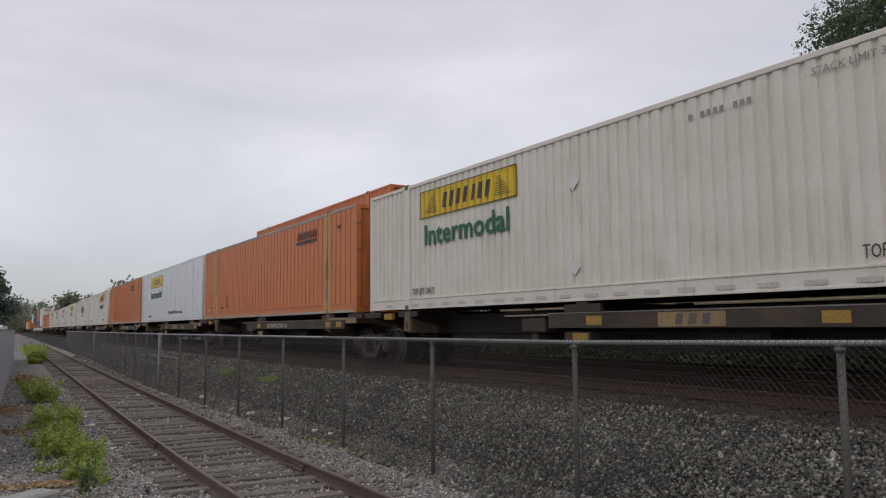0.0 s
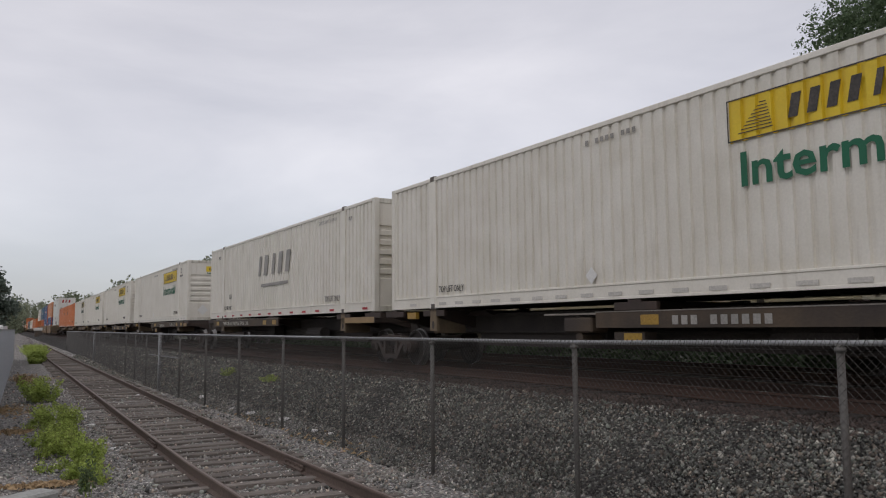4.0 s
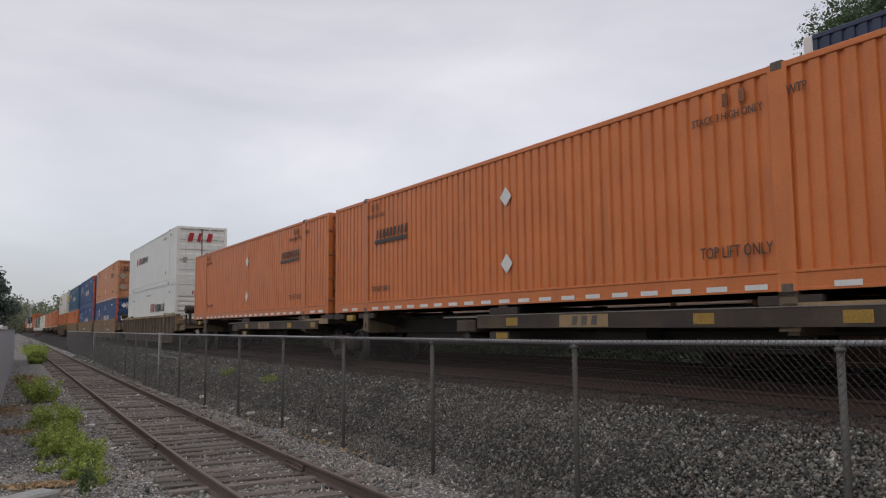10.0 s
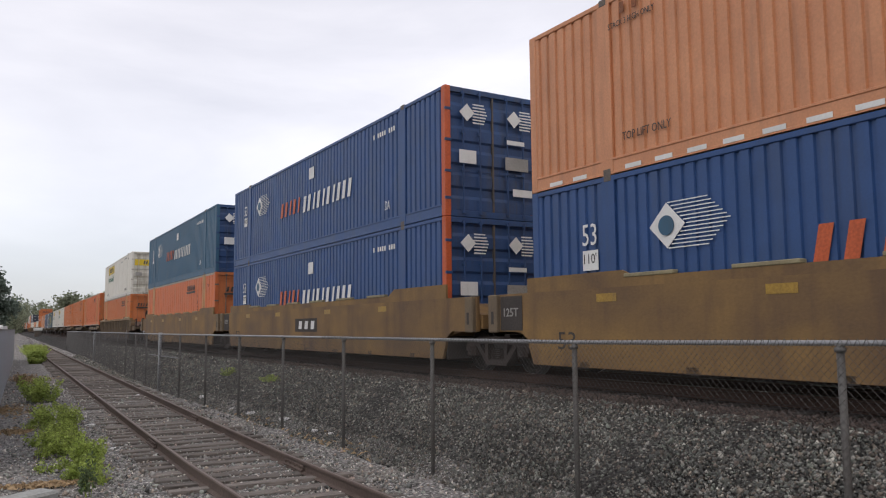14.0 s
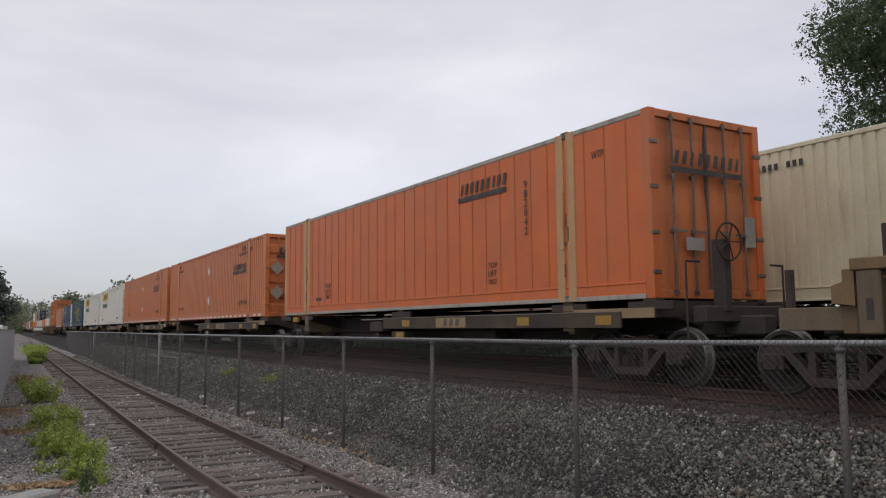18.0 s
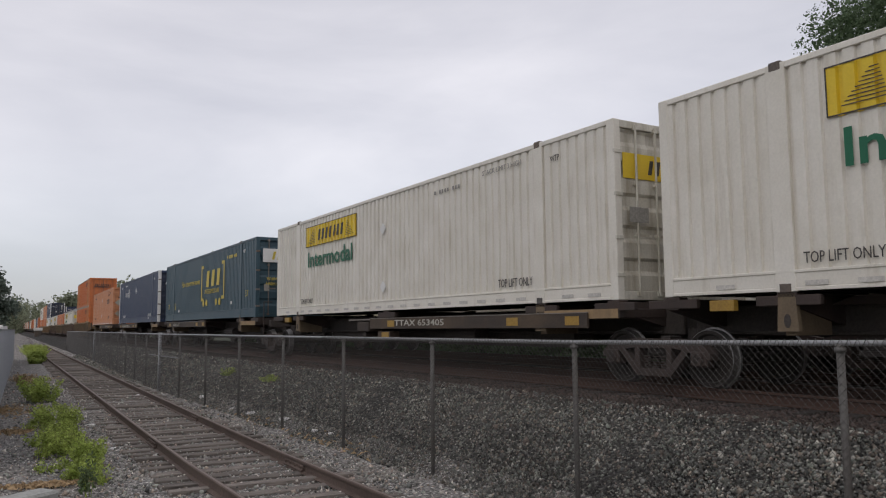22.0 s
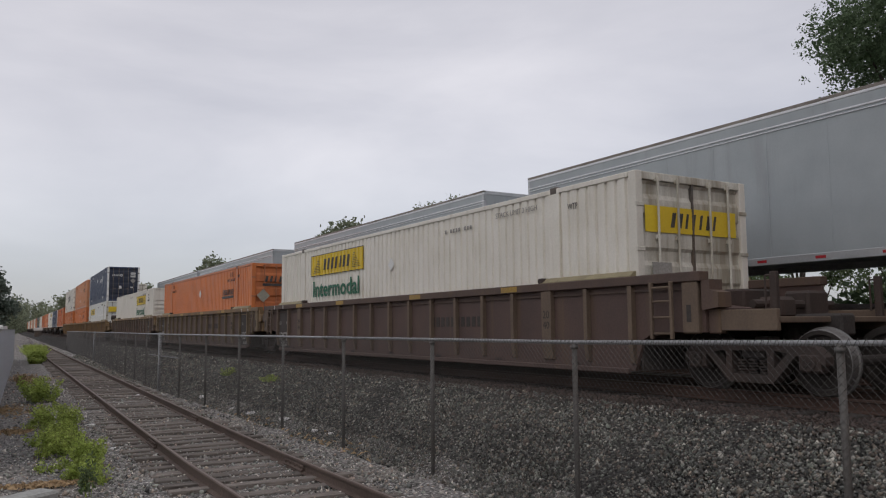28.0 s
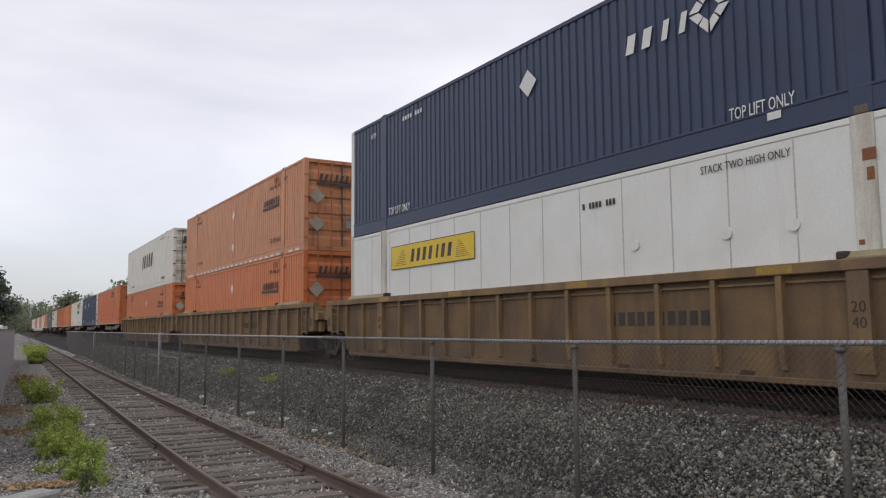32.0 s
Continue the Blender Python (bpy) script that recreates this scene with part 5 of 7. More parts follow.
def reefer_low_marks(root):
    sign_panel(root, 10.07, 13.75, 1.90, 2.47, False)
    side_text(root, "STACK TWO HIGH ONLY", 4.3, 1.4, 2.62, .11, DARK)
    side_text(root, "WTP", 1.6, .3, 2.5, .13, DARK)
    tiny_bars(root, 6.0, 6.8, 2.45, 2.55, 10, DARK)
    for o in (.9, 2.9, 3.9, 5.6):
        f = Form()
        f.tube((-HALF + .01, -LONG / 2 + o, 1.75), (-HALF - .02, -LONG / 2 + o, 1.75), .08, 12)
        part("port_cover", f, PLAIN_WHITE, root)
    for o, w, z0, z1 in ((1.83, .16, 2.38, 2.52), (1.86, .09, 2.15, 2.30), (2.08, .05, .85, 1.25), (1.95, .05, 1.05, 1.12), (1.9, .12, .18, .3), (2.02, .07, 1.42, 1.48)):
        side_plate(root, "rust_stain", o, o + w, z0, z1, RUSTED, .018, .002, "brown rust on the lift post")
    p = front_plate(root, "sign_panel", -1.12, 1.12, 2.0, 2.45, YELLOW, label="yellow sign panel across both doors")
    blocks(p, "sign_blocks", -.55, .65, 2.1, 2.35, 7, DARK, True, y=-LONG / 2 - .04, seed=3)


def swift_marks(root):
    blocks(root, "trade_mark", 6.2, 9.9, 1.45, 2.15, 5, GREYMARK, seed=8, label="grey trade mark")
    side_plate(root, "marking_bar", 6.4, 9.2, 1.05, 1.15, GREYMARK)
    lane_marks(root)
    side_text(root, "WTP", 14.9, .32, 2.45, .14, DARK)
    side_text(root, "DA", 13.2, .28, .75, .2, DARK)
    reflectors(root, REDMARK, .06, .12, 1.1, .3)


def xpo_lower(root):
    blocks(root, "trade_mark_red", 5.95, 7.4, 1.50, 1.98, 3, REDMARK, seed=9, label="red trade mark")
    blocks(root, "trade_mark_dark", 2.98, 5.85, 1.50, 1.92, 9, DARK, seed=10, label="dark trade mark")
    side_text(root, "WARNING HIGH CUBE", 8.6, 1.3, 2.45, .10, GREYMARK)
    side_text(root, "WTP", 1.7, .3, 2.4, .12, DARK)
    tiny_bars(root, 13.3, 14.2, 2.3, 2.4, 10, GREYMARK)
    diamond(root, 13.8, 1.45, .2, WHITEMARK)
    front = -LONG / 2 + .02
    blocks(root, "trade_mark_red", -.5, -.1, 2.3, 2.5, 3, REDMARK, True, y=front, seed=9)
    blocks(root, "trade_mark_dark", -.08, .6, 2.3, 2.48, 9, DARK, True, y=front, seed=10)
    front_text(root, "53", .2, .25, .3, .18, DARK, y=front)
    diamond(root, 0, 1.5, .26, GREYMARK, True, -.6, y=front)


def xpo_upper(root):
    blocks(root, "trade_mark_red", 11.4, 13.0, 1.70, 2.13, 3, REDMARK, seed=9, label="red trade mark")
    blocks(root, "trade_mark_dark", 8.8, 11.35, 1.70, 2.08, 9, DARK, seed=10, label="dark trade mark")
    tiny_bars(root, 2.7, 3.9, 2.5, 2.62, 10, GREYMARK)
    side_text(root, "WTP", 1.7, .3, 2.55, .12, DARK)
    side_text(root, "IA", 2.9, .25, .55, .2, DARK)
    blocks(root, "trade_mark_red", -.85, .6, 2.12, 2.58, 3, REDMARK, True, y=-LONG / 2 - .036, seed=9, label="red trade mark")
    front_text(root, "53'", .18, .3, .95, .2, DARK, y=-LONG / 2 - .036)
    front_plate(root, "data_plate", -.25, .1, 1.0, 1.25, YELLOWMARK)
    front_plate(root, "data_plate", -.95, -.75, 1.0, 1.3, GREYMARK)


def pacer_marks(root):
    blocks(root, "trade_mark_white", 4.95, 8.72, 1.18, 1.68, 10, WHITEMARK, seed=12, label="white trade mark")
    blocks(root, "trade_mark_orange", 8.88, 10.8, 1.25, 1.72, 5, ORANGEMARK, seed=13, label="orange trade mark")
    f = Form()
    for i in range(13):
        d = (i - 6) * .056
        a, b = 12.95 - .34 + abs(d) - .02, 12.95 - 1.12 + 1.1 * abs(d)
        f.box(-HALF - .012, -HALF - .008, -LONG / 2 + b, -LONG / 2 + a, 1.98 + d - .008, 1.98 + d + .008)
    part("stripe_mark", f, WHITEMARK, root, "fan of thin white stripes")
    f = Form()
    f.prism([(-LONG / 2 + 12.95 + .15 * math.cos(a * math.pi / 10), 1.98 + .15 * math.sin(a * math.pi / 10)) for a in range(20)], 0, -HALF - .030, -HALF - .026)
    part("globe_mark", f, TEAL, root, "blue-green globe on the diamond")
    diamond(root, 12.95, 1.98, .34, WHITEMARK)
    side_text(root, "53", 14.8, .34, 1.84, .36, WHITEMARK)
    side_plate(root, "data_plate", 14.43, 14.8, 1.43, 1.76, WHITEMARK)
    side_text(root, "110'", 14.77, .3, 1.54, .17, DARK, .010)
    side_plate(root, "data_plate", 7.7, 8.1, 2.15, 2.5, WHITEMARK)
    tiny_bars(root, 2.35, 3.6, 2.42, 2.54, 10, WHITEMARK)
    side_text(root, "DA", 2.9, .26, .5, .22, WHITEMARK)
    for x in (-.75, .55):
        diamond(root, 0, 2.35, .2, WHITEMARK, True, x)
        f = Form()
        for i in range(7):
            f.box(x + .16, x + .55 - .03 * abs(i - 3), -LONG / 2 - .045, -LONG / 2 - .04, 2.12 + .07 * i, 2.15 + .07 * i)
        part("stripe_mark", f, WHITEMARK, root)
    front_plate(root, "data_plate", -.95, -.5, 1.2, 1.5, WHITEMARK)
    front_plate(root, "data_plate", .3, .95, 1.15, 1.45, GREYMARK)
    front_plate(root, "data_plate", .35, .85, 1.75, 1.85, WHITEMARK)
    front_plate(root, "data_plate", .5, 1.05, .55, .72, WHITEMARK)


def csx_marks(root):
    y0 = -LONG / 2
    f = Form()
    for a, s in ((8.19, -1), (4.28, 1)):
        f.box(-HALF - .012, -HALF - .008, y0 + a, y0 + a + s * .13, .82, 2.40)
        for z in (.82, 2.27):
            f.box(-HALF - .0125, -HALF - .0085, y0 + a, y0 + a + s * .42, z, z + .13)
    part("bracket_mark", f, YELLOWMARK, root, "pair of large yellow brackets")
    blocks(root, "trade_mark", 4.95, 7.6, 1.42, 2.12, 3, YELLOWMARK, seed=14, label="large yellow trade mark")
    side_text(root, "INTERMODAL", 7.55, 2.5, 1.12, .2, YELLOWMARK)
    f = Form()
    for o in (5.0, 5.55, 7.2, 7.75):
        f.tube((-HALF - .006, y0 + o, .72), (-HALF - .012, y0 + o, .72), .15, 16)
    part("dot_mark", f, YELLOWMARK, root, "yellow dots like wheels")
    side_text(root, "How tomorrow moves", 12.2, 3.7, 1.62, .28, YELLOWMARK)
    side_text(root, "53'", 1.25, .34, .78, .25, YELLOWMARK)
    side_text(root, "53'", 15.35, .34, .62, .25, YELLOWMARK)
    side_text(root, "DA", 13.78, .25, .56, .22, YELLOWMARK)
    side_plate(root, "marking_line", 13.5, 13.8, .84, .87, YELLOWMARK, .008)
    tiny_bars(root, 2.5, 3.9, 2.4, 2.53, 10, YELLOWMARK)
    side_text(root, "WTP", 1.6, .3, 2.45, .13, WHITEMARK)
    side_plate(root, "data_plate", 12.7, 12.95, .42, .53, WHITEMARK)
    side_plate(root, "data_plate", 3.1, 3.3, .55, .68, WHITEMARK)
    front_plate(root, "panel_sign", -1.05, -.12, 2.0, 2.5, WHITEMARK, label="white panel with yellow shapes")
    blocks(root, "panel_blocks", -.75, -.2, 2.1, 2.4, 3, YELLOWMARK, True, y=-LONG / 2 - .04, seed=14)
    front_text(root, "WARNING", -.9, .68, 1.34, .11, YELLOWMARK, y=-LONG / 2 - .04)
    front_text(root, "HIGH CUBE", -.92, .74, 1.16, .11, YELLOWMARK, y=-LONG / 2 - .04)
    for z in (1.17, 1.34):
        for i in range(5):
            front_plate(root, "marking_bar", .24 + i * .14, .34 + i * .14, z, z + .1, YELLOWMARK)
    front_plate(root, "data_plate", .65, 1.0, .8, 1.05, YELLOWMARK)
    front_plate(root, "data_plate", -1.0, -.8, .95, 1.2, GREYMARK)


def ring_mark(root, off, z, r, front=False, x=0.0):
    """A slanted square ring made of eight small pieces."""
    f = Form()
    for i in range(8):
        a0, a1 = i * math.pi / 4 + .06, (i + 1) * math.pi / 4 - .06
        pts = []
        for rr, aa in ((r, a0), (r, a1), (r * .5, a1), (r * .5, a0)):
            q = rr / (abs(math.cos(aa)) + abs(math.sin(aa)))
            pts.append((math.cos(aa) * q, math.sin(aa) * q))
        if front:
            f.prism([(x + p, z + q) for p, q in pts], 1, -LONG / 2 - .044, -LONG / 2 - .05)
        else:
            f.prism([(-LONG / 2 + off + p, z + q) for p, q in pts], 0, -HALF - .012, -HALF - .008)
    part("ring_mark", f, WHITEMARK, root, "white diamond-shaped ring")


def umax_marks(off):
    def fn(root):
        blocks(root, "trade_mark", off + 1.22, off + 2.58, 1.83, 2.13, 4, WHITEMARK, seed=16, label="white trade mark")
        ring_mark(root, off + .84, 2.02, .37)
        rear = off > 8
        side_text(root, "TOP LIFT ONLY", 13.9 if rear else 3.78, 1.1 if rear else .98, .36 if rear else .33, .2 if rear else .17, WHITEMARK)
        side_text(root, "TOP LIFT ONLY", 3.4 if rear else 13.9, 1.1, .34, .18, WHITEMARK)
        tiny_bars(root, 12.2, 13.3, 2.55, 2.65, 9, WHITEMARK)
        side_text(root, "WTP", 14.9, .3, 2.45, .14, WHITEMARK)
        side_text(root, "WTP", 1.5, .3, 2.45, .14, WHITEMARK)
        diamond(root, 8.2, 2.1, .26, WHITEMARK)
        blocks(root, "trade_mark", -.95, -.42, 2.12, 2.27, 4, WHITEMARK, True, y=-LONG / 2 - .04, seed=16)
        ring_mark(root, 0, 2.2, .15, True, -.2)
        for i in range(3):
            front_plate(root, "marking_bar", .55, .95, 2.05 + .16 * i, 2.14 + .16 * i, WHITEMARK)
        diamond(root, 0, 1.75, .22, GREYMARK, True, .75)
        front_plate(root, "data_plate", -.35, -.15, 1.05, 1.3, WHITEMARK)
        front_plate(root, "data_plate", .55, .75, 1.15, 1.22, WHITEMARK)
    return fn


def umax_strip(root):
    side_plate(root, "marking_bar", 3.0, 3.2, .2, .3, WHITEMARK)


def swift_upper(root):
    blocks(root, "trade_mark", 6.2, 10.2, 1.35, 2.15, 5, DARK, seed=8, label="dark trade mark")
    lane_marks(root)
    p = blocks(root, "trade_mark", -.9, .9, 2.1, 2.5, 5, DARK, True, y=-LONG / 2 - .04, seed=8)
    front_plate(p, "underline", -.7, .9, 1.85, 1.95, DARK)


def ups_box(root):
    side_text(root, "WTP", 14.9, .32, 2.45, .14, DARK)
    tiny_bars(root, 12.6, 13.9, 2.5, 2.62, 10, DARK)
    side_text(root, "53", 15.7, .3, .2, .25, DARK)


KINDS = {
    "jb_front": dict(paint=WHITE, end="louvre", marks=[jb_front, jb_louvre_end], label="white corrugated container with yellow sign and green lettering"),
    "jb_front_doors": dict(paint=WHITE, end="doors", rod=WHITE, marks=[jb_front, jb_doors], label="white corrugated container with yellow sign and barred doors"),
    "jb_rear": dict(paint=WHITE, end="doors", rod=WHITE_DOOR, marks=[jb_rear, jb_doors], label="white corrugated container with a yellow sign and dirty barred doors"),
    "reefer": dict(paint=COOL_WHITE, side="flat", seam=1.2, end="cooler", marks=[reefer_marks], label="smooth white refrigerated container with yellow sign"),
    "reefer_low": dict(paint=PLAIN_WHITE, post=WHITE_DOOR, side="flat", seam=1.0, end="doors", rod=STEEL, door_ribs=1, marks=[reefer_low_marks], label="smooth white refrigerated container sitting low in a well car"),
    "plate": dict(paint=RED_ORANGE, post=TAN, corner=RED_ORANGE, side="seam", door_ribs=1, marks=[plate_marks], label="weathered orange plate-sided container with tan lift posts"),
    "plate_bright": dict(seam=.335, paint=ORANGE, rod=ROD_ORANGE, post=TAN, corner=ORANGE, side="seam", door_ribs=1, marks=[plate_bright_marks], label="orange plate-sided container with tan lift posts"),
    "orange_front": dict(paint=ORANGE, rod=ROD_ORANGE, marks=[orange_marks(2.40)], label="orange corrugated container with white placards and a dark trade mark"),
    "orange_rear": dict(paint=ORANGE, rod=ROD_ORANGE, marks=[orange_marks(11.9)], label="bright orange corrugated container with white diamond placards"),
    "faded": dict(paint=FADED, rod=ROD_ORANGE, marks=[orange_marks(2.40)], label="faded light orange corrugated container with barred doors"),
    "swift": dict(paint=WHITE, end="louvre", marks=[swift_marks], label="off-white corrugated container with grey trade mark"),
    "swift_upper": dict(paint=WHITE, side="flat", end="doors", marks=[swift_upper], label="white smooth-sided container stacked on an orange one"),
    "xpo_lower": dict(paint=PLAIN_WHITE, deep=.018, end="louvre", marks=[xpo_lower], label="white corrugated container with red trade mark in a well car"),
    "xpo_upper": dict(paint=PLAIN_WHITE, deep=.012, end="doors", door=PLAIN_WHITE, rod=PLAIN_WHITE, marks=[xpo_upper], label="white container with red mark on its doors, stacked high"),
    "pacer": dict(paint=BLUE, rod=BLUE_DOOR, corner=ORANGEMARK, marks=[pacer_marks], label="blue corrugated container with white lettering and orange corner post"),
    "pacer_grey": dict(paint=TEAL, rod=BLUE_DOOR, marks=[pacer_marks], label="faded grey-blue corrugated container with white lettering"),
    "csx": dict(paint=GREENBLUE, pitch=.20, deep=.026, sill=.34, marks=[csx_marks], label="dark blue-green container with yellow brackets and blocks"),
    "umax": dict(door=NAVY_DOOR, paint=NAVY, pitch=.20, deep=.026, sill=.34, corner=WHITEMARK, marks=[umax_marks(10.5), umax_strip], label="dark navy corrugated container with white ring and corner post"),
    "umax_front": dict(door=NAVY_DOOR, paint=NAVY, pitch=.20, deep=.026, sill=.34, corner=WHITEMARK, marks=[umax_marks(3.2), umax_strip], label="dark navy corrugated container stacked on a white one"),
    "jb_worn": dict(paint=WHITE, end="louvre", marks=[lambda r: jb_front(r, FADED_SIGN), jb_louvre_end], label="white corrugated container with a faded olive sign and lettering"),
    "orange_far": dict(paint=ORANGE, rod=ROD_ORANGE, marks=[ups_box], label="orange corrugated container stacked on the far train", group="containers on the far train"),
    "cream_box": dict(paint=CREAM, marks=[ups_box], label="pale cream corrugated container on the far train", group="containers on the far train"),
    "white_box": dict(paint=WHITE, end="doors", rod=GRIMY_ROD, marks=[ups_box], label="white corrugated container on the far train", group="containers on the far train"),
    "navy_far": dict(paint=NAVY, corner=WHITEMARK, marks=[umax_marks(10.5)], label="dark navy container stacked on the far train", group="containers on the far train"),
}
PROTOTYPES = {}


def place_container(kind, train, middle, z):
    if kind not in PROTOTYPES:
        PROTOTYPES[kind] = container(kind)
        ob = PROTOTYPES[kind]
    else:
        ob = copy_thing(PROTOTYPES[kind], pose(0, 0, 0))
    MOVERS.append((ob, train, middle, z))
    return ob


# ---------------------------------------------------------------- bogies and cars
def lathe(profile, n=28):
    """A wheel-like body: (x, r) pairs turned about the x axis."""
    f = Form()
    m = len(profile)
    for i in range(n):
        a = 2 * math.pi * i / n
        f.v += [(x, r * math.cos(a), r * math.sin(a)) for x, r in profile]
    for i in range(n):
        j = (i + 1) % n
        for k in range(m - 1):
            f.f.append((i * m + k, i * m + k + 1, j * m + k + 1, j * m + k))
    return f


def wheelset_mesh():
    """Axle, two flanged wheels and bearing end caps with their bolts."""
    f = Form()
    f.tube((-1.13, 0, 0), (1.13, 0, 0), .075, 12)
    prof = [(-.01, .05), (-.075, .10), (-.075, .13), (-.02, .17), (-.02, .33), (-.065, .355), (-.065, .405), (-.06, .415), (.05, .425), (.055, .45), (.085, .452), (.088, .355), (.03, .33), (.03, .16), (.08, .13), (.08, .05)]
    for s in (-1, 1):
        w = lathe(prof)
        f.add([(s * (.7825 - x), y, z) for x, y, z in w.v], w.f)
        for k in range(3):
            a = k * 2.094
            f.tube((s * 1.12, math.cos(a) * .045, math.sin(a) * .045), (s * 1.145, math.cos(a) * .045, math.sin(a) * .045), .014, 6)
    me = f.mesh("wheelset", WHEEL, False)
    # the rolling band and the edge of the rim are worn bright
    me.materials.append(WORN_TREAD)
    for q in me.polygons:
        if all(math.hypot(me.vertices[i].co.y, me.vertices[i].co.z) > .398 for i in q.vertices):
            q.material_index = 1
    return me


def sideframe_mesh():
    f = Form()
    t = .09
    # top member, sloping ends, lower tie and the two columns that hold the springs
    f.prism([(-1.08, .50), (-.95, .62), (-.45, .70), (.45, .70), (.95, .62), (1.08, .50), (1.08, .40), (.90, .46), (.45, .56), (-.45, .56), (-.90, .46), (-1.08, .40)], 0, -t, t)
    f.prism([(-.72, .54), (-.34, .14), (.34, .14), (.72, .54), (.58, .54), (.28, .25), (-.28, .25), (-.58, .54)], 0, -t, t)
    for s in (-1, 1):
        f.box(-t, t, s * .27, s * .37, .2, .6)
        f.box(-t * 1.2, t * 1.2, s * .72, s * 1.02, .30, .54, .03)
        f.tube((-.13, s * .865, .42), (.13, s * .865, .42), .10, 12)
    return f.mesh("sideframe", SPINE)


def spring_mesh():
    f = Form()
    for y in (-.17, 0, .17):
        for k in range(6):
            f.tube((0, y, .22 + k * .04), (0, y, .24 + k * .04), .065, 10)
    return f.mesh("springs", SPINE)


def bolster_mesh():
    f = Form()
    f.box(-1.0, 1.0, -.2, .2, .45, .68, .03)
    f.tube((0, 0, .6), (0, 0, .85), .2, 14)
    for s in (-1, 1):
        f.box(s * .55, s * .8, -.1, .1, .66, .74, .01)
    return f.mesh("bogie", UNDER)


def bogie(car, y, train="near"):
    b = part("bogie", shared("bolster", bolster_mesh), None, car, "grimy two-axle bogie", pose(0, y, SINK))
    for s in (-1, 1):
        part("sideframe", shared("frame", sideframe_mesh), None, b, at=pose(s * 1.0, 0, 0))
        part("springs", shared("spring", spring_mesh), None, b, at=pose(s * 1.0, 0, 0))
    for e in (-1, 1):
        ws = part("wheelset", shared("wheelset", wheelset_mesh), None, b, at=pose(0, e * .865, .42))
        SPINNERS.append((ws, e, train))


SPINNERS = []


def hand_wheel(car, x, y, z):
    f = Form()
    n = 18
    r = .28
    for i in range(n):
        a, b = 2 * math.pi * i / n, 2 * math.pi * (i + 1) / n
        f.tube((x + math.cos(a) * r, y, z + math.sin(a) * r), (x + math.cos(b) * r, y, z + math.sin(b) * r), .016, 5, caps=False)
    for i in range(5):
        a = 2 * math.pi * i / 5
        f.tube((x, y, z), (x + math.cos(a) * r, y, z + math.sin(a) * r), .011, 4, caps=False)
    f.tube((x, y, z), (x, y + .22, z), .03, 8)
    return part("brake_wheel", f, SPINE, car, "spoked brake wheel")


